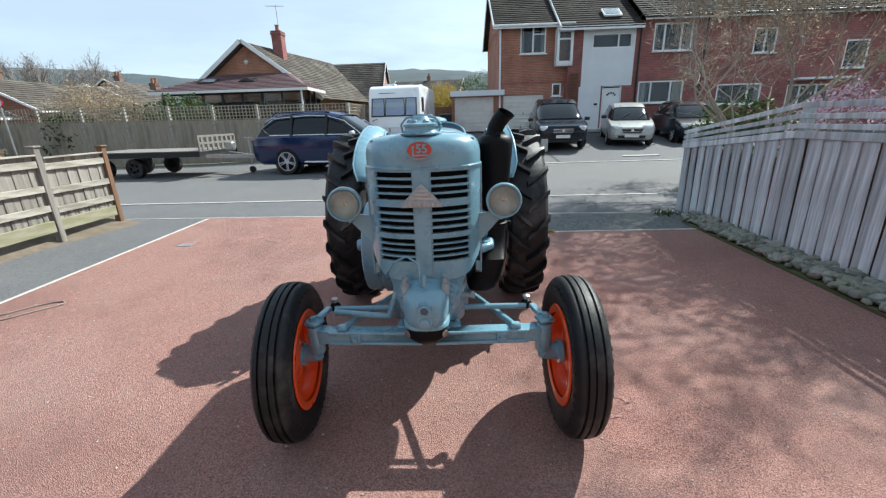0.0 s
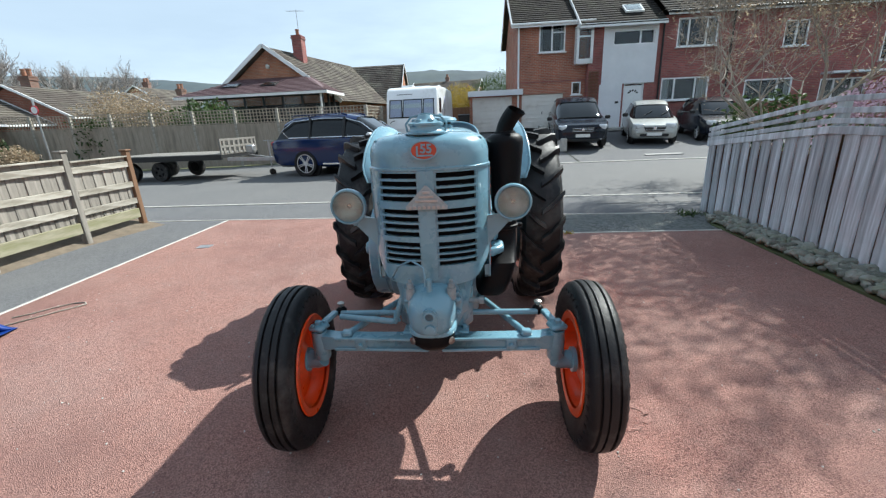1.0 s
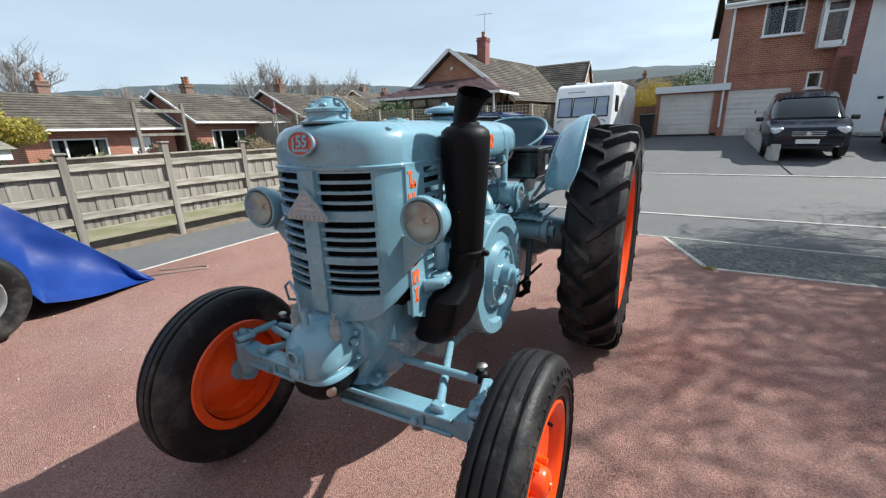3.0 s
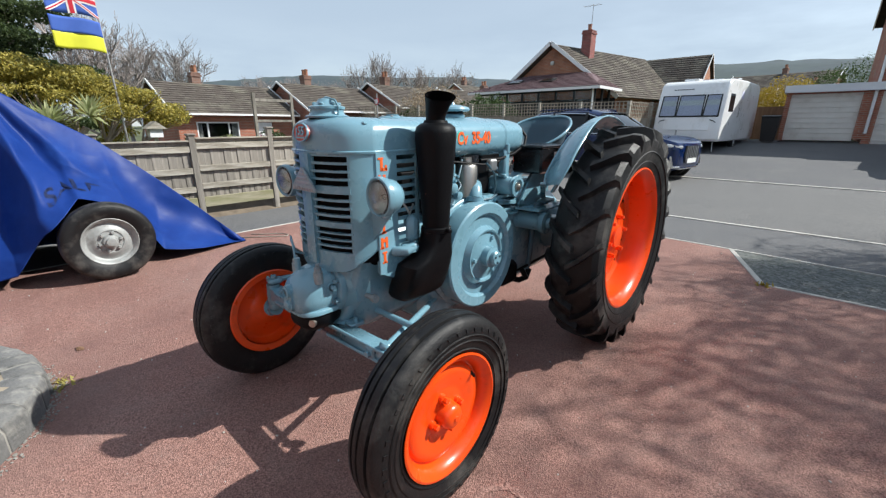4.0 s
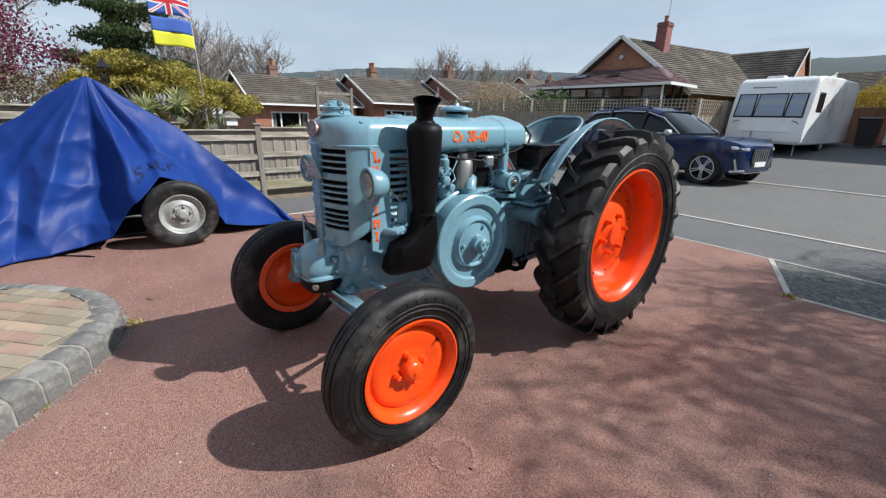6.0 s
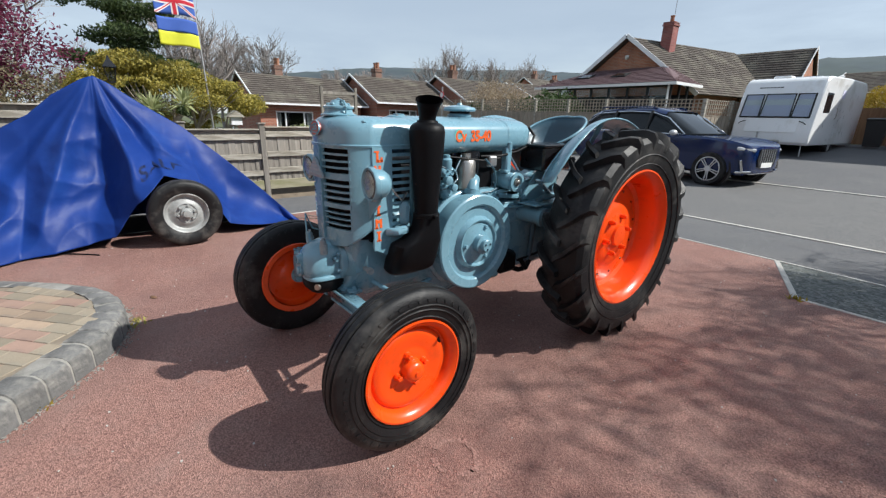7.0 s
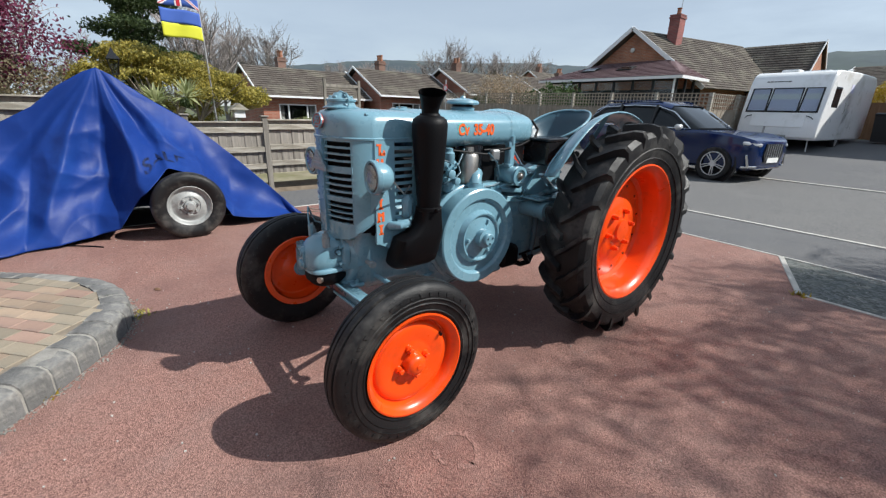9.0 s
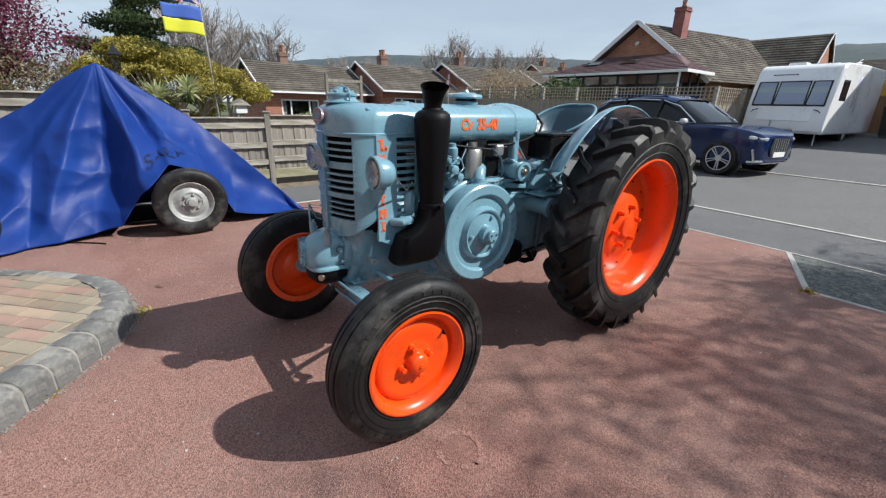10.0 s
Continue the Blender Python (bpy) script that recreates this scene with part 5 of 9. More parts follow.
M_TILEP = material("plum_conservatory_tile", (0.13, 0.075, 0.08), (0.10, 0.055, 0.06), 3, 0.7, bump=0.3, bscale=20)
M_PVC = material("white_window_frame", (0.8, 0.8, 0.8), (0.74, 0.74, 0.74), 3, 0.35)
M_RENDER = material("white_cladding", (0.74, 0.74, 0.76), (0.66, 0.66, 0.68), 1.5, 0.6, bump=0.1, bscale=15)
M_GDOOR = material("ribbed_garage_door", (0.72, 0.69, 0.64), (0.64, 0.6, 0.55), 2, 0.5, c3=(0.5, 0.46, 0.4), c3scale=1, c3amt=0.3)
M_PANE = glass("window_glass", (0.72, 0.78, 0.8), 0.0)
# near-black: the darkness of unlit rooms is put into this colour
M_DARKIN = material("unlit_room_black", (0.014, 0.015, 0.017), (0.008, 0.009, 0.010), 2, 0.9)
M_CURT = material("pale_curtain", (0.5, 0.48, 0.46), (0.38, 0.36, 0.34), 6, 0.9, stretch=(6, 6, 0.4))
M_NAVY = material("navy_car_paint", (0.001, 0.014, 0.075), (0.001, 0.012, 0.066), 3, 0.16, spec=0.4, coat=0.5, rvar=0.03)
M_CARBLK = material("dark_blue_car_paint", (0.006, 0.010, 0.020), (0.005, 0.009, 0.017), 3, 0.2, coat=0.2, rvar=0.04, spec=0.3)
M_SILVER = material("silver_car_paint", (0.44, 0.45, 0.43), (0.39, 0.40, 0.385), 3, 0.3, metal=0.35, coat=0.5)
M_CARGL = material("tinted_car_glass", (0.010, 0.012, 0.014), (0.008, 0.010, 0.012), 3, 0.04, rvar=0.02, spec=0.4)
M_TRIM = material("black_car_trim", (0.013, 0.013, 0.014), (0.010, 0.010, 0.011), 6, 0.55)
M_ALLOY = material("alloy_wheel", (0.66, 0.66, 0.67), (0.56, 0.56, 0.57), 6, 0.3, metal=0.3)
M_HLAMP = material("headlamp_glass", (0.75, 0.77, 0.8), (0.55, 0.57, 0.6), 14, 0.08, metal=0.2, coat=1.0)
M_REDL = material("red_tail_lamp", (0.4, 0.01, 0.012), (0.3, 0.008, 0.01), 10, 0.15, coat=1.0)
M_GEL = material("caravan_white", (0.88, 0.88, 0.88), (0.84, 0.84, 0.84), 2, 0.3, coat=0.4, c3=(0.62, 0.61, 0.57), c3scale=1.2, c3amt=0.25)
M_BLIND = material("blue_grey_caravan_blind", (0.74, 0.73, 0.9), (0.68, 0.67, 0.85), 3, 0.7)
M_BARK = material("grey_bark", (0.33, 0.28, 0.235), (0.2, 0.17, 0.145), 8, 0.95, bump=0.7, bscale=40, stretch=(3, 3, 0.6))
M_BARKL = material("pale_smooth_bark", (0.38, 0.33, 0.27), (0.25, 0.215, 0.175), 8, 0.9, bump=0.5, bscale=40, stretch=(3, 3, 0.6))
M_TWIG = material("far_winter_twigs", (0.31, 0.275, 0.255), (0.22, 0.19, 0.18), 3, 0.95)
M_PLY = material("weathered_trailer_boards", (0.26, 0.24, 0.21), (0.17, 0.155, 0.14), 3, 0.85, stretch=(1, 6, 6), bump=0.3, bscale=20)
M_TARP = material("blue_tarpaulin", (0.008, 0.037, 0.205), (0.006, 0.028, 0.165), 3, 0.5, bump=0.35, bscale=6, c3=(0.012, 0.048, 0.23), c3scale=2.5, c3amt=0.3, rvar=0.1, spec=0.2)
M_WGREY = material("dull_grey_wheel_paint", (0.38, 0.39, 0.385), (0.27, 0.28, 0.275), 16, 0.5, metal=0.15, bump=0.2, bscale=70, c3=(0.2, 0.19, 0.18), c3scale=9, c3amt=0.35)
M_TEXT = material("faded_black_marker", (0.010, 0.022, 0.085), (0.010, 0.028, 0.12), 20, 0.7)
M_SLATE = material("grey_kerb_block", (0.175, 0.172, 0.168), (0.085, 0.085, 0.083), 11, 0.85, bump=0.6, bscale=60, c3=(0.36, 0.345, 0.31), c3scale=7, c3amt=0.5, per=0.15)
M_PAVE = material("multi_colour_block_paving", (0.355, 0.262, 0.185), (0.28, 0.212, 0.158), 9, 0.9, bump=0.4, bscale=80, c3=(0.2, 0.17, 0.15), c3scale=6, c3amt=0.35, per=0.22)
M_PAVE2 = material("rose_block_paving", (0.325, 0.215, 0.165), (0.265, 0.176, 0.14), 9, 0.9, bump=0.4, bscale=80, c3=(0.2, 0.15, 0.13), c3scale=6, c3amt=0.35, per=0.2)
M_PAVE3 = material("sage_block_paving", (0.30, 0.25, 0.185), (0.255, 0.217, 0.162), 9, 0.9, bump=0.4, bscale=80, c3=(0.24, 0.22, 0.18), c3scale=6, c3amt=0.35, per=0.18)
M_LATT = material("pale_brown_fence_wood", (0.40, 0.34, 0.27), (0.28, 0.235, 0.185), 3, 0.85, bump=0.4, bscale=25, c3=(0.2, 0.17, 0.13), c3scale=0.8, stretch=(5, 5, 0.6))
M_JOINT = material("dark_sand_joints", (0.27, 0.22, 0.165), (0.17, 0.14, 0.105), 20, 0.95)
M_MORTAR = material("weathered_mortar", (0.36, 0.345, 0.315), (0.22, 0.21, 0.19), 9, 0.95, bump=0.4, bscale=90, c3=(0.14, 0.135, 0.12), c3scale=6, c3amt=0.6, world=True)
M_PEB = material("pale_grey_pebble", (0.25, 0.255, 0.225), (0.15, 0.155, 0.13), 10, 0.8, bump=0.2, bscale=60, c3=(0.13, 0.15, 0.09), c3scale=5, c3amt=0.5, per=0.35)
M_FBLUE = material("blue_flag_cloth", (0.05, 0.12, 0.44), (0.045, 0.105, 0.40), 4, 0.8)
M_FYEL = material("yellow_flag_cloth", (0.66, 0.66, 0.04), (0.60, 0.60, 0.04), 4, 0.8)
M_FWHITE = material("white_flag_cloth", (0.75, 0.75, 0.76), (0.7, 0.7, 0.7), 4, 0.8)
M_FRED = material("red_flag_cloth", (0.55, 0.02, 0.04), (0.5, 0.02, 0.04), 4, 0.8)
# blue-grey of the distance haze is mixed into the woodland colour
M_HILL = material("haze_blue_wooded_hill", (0.060, 0.082, 0.092), (0.042, 0.058, 0.068), 0.05, 1.0, c3=(0.07, 0.095, 0.08), c3scale=0.008, c3amt=0.5, world=True, bump=1.0, bscale=0.2)


def leafy(name, c1, c2):
    """Leaves that differ one from the next and let some light through."""
    mt = bpy.data.materials.new(name)
    mt.use_nodes = True
    n, ln = mt.node_tree.nodes, mt.node_tree.links
    bs = n["Principled BSDF"]
    g1 = n.new("ShaderNodeNewGeometry")
    mx = n.new("ShaderNodeMix")
    mx.data_type = "RGBA"
    mx.inputs[6].default_value, mx.inputs[7].default_value = (*c1, 1), (*c2, 1)
    ln.new(g1.outputs["Random Per Island"], mx.inputs["Factor"])
    ln.new(mx.outputs[2], bs.inputs["Base Color"])
    bs.inputs["Roughness"].default_value = 0.6
    tr = n.new("ShaderNodeBsdfTranslucent")
    ln.new(mx.outputs[2], tr.inputs["Color"])
    ms = n.new("ShaderNodeMixShader")
    ms.inputs[0].default_value = 0.4
    ln.new(bs.outputs[0], ms.inputs[1])
    ln.new(tr.outputs[0], ms.inputs[2])
    ln.new(ms.outputs[0], n["Material Output"].inputs["Surface"])
    return mt


M_LEAF = leafy("green_leaf", (0.06, 0.10, 0.025), (0.035, 0.065, 0.018))
M_LEAFY = leafy("yellow_green_leaf", (0.56, 0.46, 0.10), (0.17, 0.165, 0.04))
M_LEAFD = leafy("dark_conifer_needles", (0.035, 0.060, 0.022), (0.075, 0.105, 0.032))
M_LEAFP = leafy("purple_maple_leaf", (0.24, 0.042, 0.105), (0.11, 0.020, 0.052))
M_DRY = leafy("dry_tan_twig_leaf", (0.36, 0.31, 0.20), (0.20, 0.17, 0.11))
M_LEAFS = leafy("pale_spiky_leaf", (0.52, 0.54, 0.30), (0.32, 0.36, 0.17))
M_LEAFG = leafy("grey_green_spiky_leaf", (0.34, 0.36, 0.17), (0.19, 0.22, 0.10))
M_BUD = leafy("pale_tan_young_leaf", (0.42, 0.33, 0.22), (0.27, 0.20, 0.13))
M_BLOSS = leafy("pink_blossom", (0.66, 0.50, 0.60), (0.44, 0.28, 0.38))
M_YBUSH = leafy("golden_shrub_leaf", (0.42, 0.30, 0.02), (0.26, 0.19, 0.02))

# ---- houses ----


def wall(g, x0, x1, z0, z1, holes, y0=0.0, t=0.25):
    """A wall along x with openings (xa, xb, za, zb) cut through it."""
    xs = sorted({x0, x1, *[a for h in holes for a in h[:2] if x0 < a < x1]})
    zs = sorted({z0, z1, *[a for h in holes for a in h[2:] if z0 < a < z1]})
    for i in range(len(xs) - 1):
        for k in range(len(zs) - 1):
            cx, cz = (xs[i] + xs[i + 1]) / 2, (zs[k] + zs[k + 1]) / 2
            if any(h[0] < cx < h[1] and h[2] < cz < h[3] for h in holes):
                continue
            g.box((cx, y0 + t / 2, cz), (xs[i + 1] - xs[i], t, zs[k + 1] - zs[k]))
    return g


def window(parent, xa, xb, za, zb, y=0.04, splits=(0.5,), transom=None, sill=True, curtain=0.0, mt=None):
    """A framed window in an opening, facing -y."""
    g = Geo()
    w = 0.06
    for x in (xa + w / 2, xb - w / 2):
        g.box((x, y, (za + zb) / 2), (w, 0.07, zb - za))
    for z in (za + w / 2, zb - w / 2):
        g.box(((xa + xb) / 2, y, z), (xb - xa - 2 * w, 0.07, w))
    for s in splits:
        g.box((xa + (xb - xa) * s, y, (za + zb) / 2), (0.07, 0.066, zb - za - 2 * w))
    if transom:
        g.box(((xa + xb) / 2 + (xb - xa) * 0.25, y, za + (zb - za) * transom), ((xb - xa) / 2 - w, 0.064, 0.05))
    win = part("window", g, mt or M_PVC, parent, "white plastic framed window")
    cuts = [0.0, *splits, 1.0]
    for a, b in zip(cuts, cuts[1:]):
        p = Geo().box((xa + (xb - xa) * (a + b) / 2, y + 0.01, (za + zb) / 2), ((xb - xa) * (b - a) - 0.05, 0.012, zb - za - 0.08))
        pn = part("pane", p, M_PANE, win)
        pn.visible_shadow = False
    if sill:
        part("window_sill", Geo().box(((xa + xb) / 2, y - 0.09, za - 0.03), (xb - xa + 0.12, 0.16, 0.05), None, 0.01), M_PVC, win)
    if curtain:
        n = 16
        cw = (xb - xa) * curtain
        for xc in (xa, xb - cw):
            g = Geo().sheet(lambda u, v, xc=xc: (xc + cw * u, y + 0.16 + 0.025 * math.sin(u * 30), za + (zb - za) * v), n, 2)
            part("curtain", g, M_CURT, win, smooth=60)
    # dark sheet behind the panes stands in for the room's shade
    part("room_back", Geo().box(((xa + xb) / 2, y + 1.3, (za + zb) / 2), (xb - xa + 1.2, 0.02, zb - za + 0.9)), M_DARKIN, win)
    return win


def roof_slope(parent, e0, e1, r0, r1, mt, rows=14, name="roof", thick=0.05, label=""):
    """Overlapping tile courses from the eaves e0-e1 up to the ridge r0-r1, with the joints between tiles."""
    e0, e1, r0, r1 = (Vector(p) for p in (e0, e1, r0, r1))
    nrm = (e1 - e0).cross(r0 - e0).normalized()
    if nrm.z < 0:
        nrm = -nrm
    g = Geo()
    for i in range(rows):
        a, b = i / rows, (i + 1.12) / rows
        la, lb = e0.lerp(r0, a), e0.lerp(r0, min(b, 1))
        ra, rb = e1.lerp(r1, a), e1.lerp(r1, min(b, 1))
        n = max(1, int((ra - la).length / 0.34))
        for k in range(n):
            sh = 0.5 * (i % 2)
            u0, u1 = max(0, (k - sh) / n), min(1, (k + 0.955 - sh) / n)
            if i % 2 and k == n - 1:
                u1 = 1
            lift = random.uniform(0.0, 0.008)
            p = [la.lerp(ra, u0) + nrm * (thick + lift), la.lerp(ra, u1) + nrm * (thick + lift), lb.lerp(rb, u1) + nrm * (0.02 + lift * 0.3), lb.lerp(rb, u0) + nrm * (0.02 + lift * 0.3)]
            lowp = [la.lerp(ra, u0), la.lerp(ra, u1)]
            g.add(p + lowp, [(0, 1, 2, 3), (4, 5, 1, 0)])
    g.add([e0, e1, r1, r0], [(0, 1, 2, 3)])
    return part(name, g, mt, parent, label)


def chimney(parent, x, y, z0, z1, w=0.55, mt=None, pots=2):
    c = part("chimney", Geo().box((x, y, (z0 + z1) / 2), (w, w * 1.2, z1 - z0)).box((x, y, z1 - 0.12), (w + 0.08, w * 1.2 + 0.08, 0.1)).box((x, y, z1), (w + 0.04, w * 1.2 + 0.04, 0.06)), mt or M_BRICK, parent, "brick chimney stack")
    for k in range(pots):
        part("chimney_pot", Geo().lathe([(0.11, 0), (0.10, 0.3), (0.12, 0.31), (0.12, 0.36), (0.08, 0.36)], 12, pose(x, y + (k - (pots - 1) / 2) * 0.3, z1 + 0.02)), M_BRICKO, c)
    return c


def aerial(parent, x, y, z, h=1.5):
    g = Geo()
    g.tube([(x, y, z), (x, y, z + h)], 0.018, 5)
    g.tube([(x - 0.6, y, z + h - 0.05), (x + 0.5, y, z + h - 0.1)], 0.012, 4)
    for k in range(7):
        xx = x - 0.55 + 0.15 * k
        g.tube([(xx, y - 0.22, z + h - 0.06), (xx, y + 0.22, z + h - 0.06)], 0.007, 4)
    part("aerial", g, M_GALV, parent, "thin metal television aerial")


# brick pair opposite: gabled house with garages, then the long terrace
Z0 = 0.66
hs = thing("brick_house", pose(2.35, 22.4, Z0), "two-storey red brick house with a tiled roof and garage", "house")
g = Geo()
wall(g, 0, 3.35, 0, 5.0, [(0.25, 2.3, 0.0, 1.85), (1.05, 2.3, 3.75, 5.0), (2.7, 3.15, 1.75, 2.35)])
g.box((0.125, 3.6, 2.5), (0.25, 6.7, 5.0))
g.box((3.2, 3.6, 2.5), (0.25, 6.7, 5.0))
g.box((1.7, 6.9, 2.5), (3.3, 0.25, 5.0))
part("wall", g, M_BRICK, hs)
part("wall_band", Geo().box((1.68, -0.004, 2.42), (3.36, 0.02, 0.05)), M_BRICKD, hs)
window(hs, 1.05, 2.3, 3.75, 5.0, splits=(0.5,), transom=0.7, curtain=0.15)
window(hs, 2.7, 3.15, 1.75, 2.35, splits=())
gd = part("garage_door", Geo().box((1.275, 0.08, 0.92), (2.05, 0.04, 1.84)), M_GDOOR, hs, "pale up-and-over garage door")
for k in range(9):
    part("door_rib", Geo().box((1.275, 0.052, 0.15 + 0.195 * k), (2.0, 0.02, 0.03), None, 0.006), M_GDOOR, gd)
part("door_handle", Geo().box((1.275, 0.04, 0.95), (0.03, 0.03, 0.14)), M_TRIM, gd)
roof_slope(hs, (-0.3, -0.35, 4.95), (3.6, -0.35, 4.95), (-0.3, 3.5, 7.4), (3.6, 3.5, 7.4), M_TILED, 19)
roof_slope(hs, (3.6, 7.3, 4.95), (-0.3, 7.3, 4.95), (3.6, 3.5, 7.4), (-0.3, 3.5, 7.4), M_TILED, 14)
part("gable", Geo().prism([(0.0, 4.95), (6.9, 4.95), (3.5, 7.25)], 0.0, 0.2, Matrix(((0, 0, 1, 0), (1, 0, 0, 0), (0, 1, 0, 0), (0, 0, 0, 1)))), M_BRICK, hs)
g = Geo()
g.box((1.65, -0.34, 4.93), (3.9, 0.03, 0.16))
g.tube([(-0.3, -0.4, 4.98), (3.6, -0.4, 4.98)], 0.055, 8)
g.tube([(0.06, -0.06, 4.9), (0.06, -0.06, 0.4)], 0.045, 8)
for s in (-1, 1):
    g.beam((-0.3, 3.5 + s * 3.85, 4.95), (-0.3, 3.5, 7.42), 0.04, 0.18)
part("fascia", g, M_PVC, hs, "white fascia, gutter and downpipe")
bay = part("oriel_window", Geo().box((3.15, -0.22, 3.15), (0.75, 0.5, 0.08)).box((3.15, -0.22, 4.75), (0.8, 0.55, 0.08)).box((2.8, -0.45, 3.95), (0.12, 0.1, 1.6)).box((3.46, -0.45, 3.95), (0.12, 0.1, 1.6)).box((2.8, -0.03, 3.95), (0.1, 0.1, 1.6)).box((3.14, -0.45, 3.25), (0.62, 0.1, 0.16)).box((3.14, -0.45, 4.66), (0.62, 0.1, 0.14)).box((3.14, -0.45, 4.3), (0.62, 0.08, 0.07)).box((2.8, -0.24, 4.3), (0.07, 0.4, 0.07)), M_PVC, hs, "white boxed-out corner window")
part("pane", Geo().box((3.14, -0.45, 3.95), (0.62, 0.012, 1.52)), M_PANE, bay)
part("pane", Geo().box((2.8, -0.23, 3.95), (0.012, 0.38, 1.52)), M_PANE, bay)
part("garage_roof", Geo().box((-1.1, 1.4, 2.0), (2.75, 3.3, 0.26)), M_RENDER, hs, "flat garage roof with a white fascia", m=pose(0, 0, 0))
g = Geo()
wall(g, -2.4, 0.0, 0.2, 1.9, [(-2.25, -0.25, 0.0, 1.82)])
g.box((-2.3, 1.5, 1.0), (0.2, 2.8, 1.8))
part("garage_wall", g, M_BRICK, hs)
gd = part("garage_door", Geo().box((-1.25, 0.1, 0.98), (2.0, 0.04, 1.7)), M_GDOOR, hs, "pale ribbed garage door")
for k in range(9):
    part("door_rib", Geo().box((-1.25, 0.072, 0.22 + 0.185 * k), (1.98, 0.02, 0.03), None, 0.006), M_GDOOR, gd)

tr = thing("brick_terrace", pose(5.7, 22.0, Z0 - 0.02), "long two-storey dark brick terrace with a white panelled porch bay", "house")
g = Geo()
holes = [(1.75, 2.72, 0.0, 2.33), (1.1, 3.0, 3.85, 4.5), (4.0, 5.82, 3.63, 4.86), (3.5, 5.7, 1.28, 2.3), (7.35, 9.5, 1.1, 2.05), (8.75, 9.8, 3.4, 4.5), (10.75, 12.8, 0.95, 1.92), (13.1, 14.2, 2.6, 3.85), (15.6, 17.4, 0.95, 1.92), (16.0, 17.4, 3.5, 4.6)]
wall(g, 0.0, 24.0, 0.0, 4.75, holes)
wall(g, 3.3, 24.0, 4.75, 5.0, holes)
g.box((0.12, 4.0, 2.4), (0.24, 7.5, 4.75))
g.box((12.0, 7.6, 2.5), (24.0, 0.25, 5.0))
g.box((23.9, 4.0, 2.5), (0.24, 7.2, 5.0))
part("wall", g, M_BRICKD, tr)
g = Geo()
wall(g, 0.66, 3.14, 2.14, 4.72, [(1.1, 3.0, 3.85, 4.5)], -0.03, 0.028)
wall(g, 0.58, 1.66, 0.12, 2.14, [], -0.03, 0.028)
part("white_panel", g, M_RENDER, tr, "smooth white panel cladding")
window(tr, 1.1, 3.0, 3.85, 4.5, splits=(0.66,), sill=False)
window(tr, 4.0, 5.82, 3.63, 4.86, splits=(0.28, 0.72), curtain=0.12)
window(tr, 3.5, 5.7, 1.28, 2.3, splits=(0.28, 0.72), curtain=0.2)
window(tr, 7.35, 9.5, 1.1, 2.05, splits=(0.7,), curtain=0.1)
window(tr, 8.75, 9.8, 3.4, 4.5, splits=(0.5,))
window(tr, 10.75, 12.8, 0.95, 1.92, splits=(0.3, 0.7))
window(tr, 13.1, 14.2, 2.6, 3.85, splits=(), transom=None)
window(tr, 15.6, 17.4, 0.95, 1.92, splits=(0.5,))
window(tr, 16.0, 17.4, 3.5, 4.6, splits=(0.5,))
dr = part("front_door", Geo().box((2.23, 0.12, 1.05), (0.86, 0.05, 2.0)), M_PVC, tr, "white front door with a fanlight")
g = Geo()
g.box((1.79, 0.1, 1.16), (0.07, 0.1, 2.3))
g.box((2.68, 0.1, 1.16), (0.07, 0.1, 2.3))
g.box((2.23, 0.1, 2.2), (0.95, 0.1, 0.2))
part("door_frame", g, M_PVC, dr)
for k in range(5):
    a = math.pi * (0.1 + 0.2 * k)
    part("fanlight_pane", Geo().box((2.23 + 0.2 * math.cos(a), 0.09, 1.68 + 0.14 * math.sin(a)), (0.09, 0.012, 0.07), Matrix.Rotation(-a, 4, "Y")), M_CARGL, dr)
part("letter_plate", Geo().box((2.23, 0.085, 1.0), (0.26, 0.02, 0.05)), M_STEEL, dr)
part("door_handle", Geo().box((2.56, 0.08, 1.1), (0.03, 0.05, 0.2)), M_STEEL, dr)
part("number_plaque", Geo().box((1.45, -0.04, 1.3), (0.16, 0.015, 0.1)), M_TRIM, tr, "small dark plaque")
part("porch_step", Geo().box((1.9, -0.5, 0.06), (2.0, 1.0, 0.14), None, 0.02), M_CONC, tr)
g = Geo()
for k in range(7):
    g.box((-0.18 + 0.07 * k, -0.03, 1.5), (0.022, 0.02, 2.6))
for k in range(17):
    g.box((0.03, -0.03, 0.3 + 0.15 * k), (0.46, 0.02, 0.022))
part("trellis", g, M_WOODB, tr, "narrow brown wooden trellis", m=pose(0.25, 0, 0))
roof_slope(tr, (-0.55, -0.45, 4.7), (3.35, -0.45, 4.7), (-0.55, 3.6, 7.3), (3.35, 3.6, 7.3), M_TILED, 19)
roof_slope(tr, (3.35, -0.35, 5.05), (24.2, -0.35, 5.05), (3.35, 3.8, 7.7), (24.2, 3.8, 7.7), M_TILED, 19)
roof_slope(tr, (24.2, 7.9, 4.95), (-0.55, 7.9, 4.95), (24.2, 3.8, 7.7), (-0.55, 3.8, 7.7), M_TILED, 10)
rw = part("roof_window", Geo().box((2.1, 0.62, 5.52), (0.85, 0.75, 0.08), Matrix.Rotation(radians(33), 4, "X")), M_PVC, tr, "white framed roof window")
part("pane", Geo().box((2.1, 0.60, 5.57), (0.68, 0.58, 0.02), Matrix.Rotation(radians(33), 4, "X")), M_PANE, rw)
g = Geo()
g.box((1.4, -0.44, 4.7), (3.9, 0.03, 0.17))
g.beam((-0.55, -0.47, 4.7), (-0.55, 3.6, 7.34), 0.04, 0.2)
g.box((13.8, -0.34, 5.02), (20.8, 0.03, 0.12))
part("fascia", g, M_PVC, tr, "white painted fascia boards")
g = Geo()
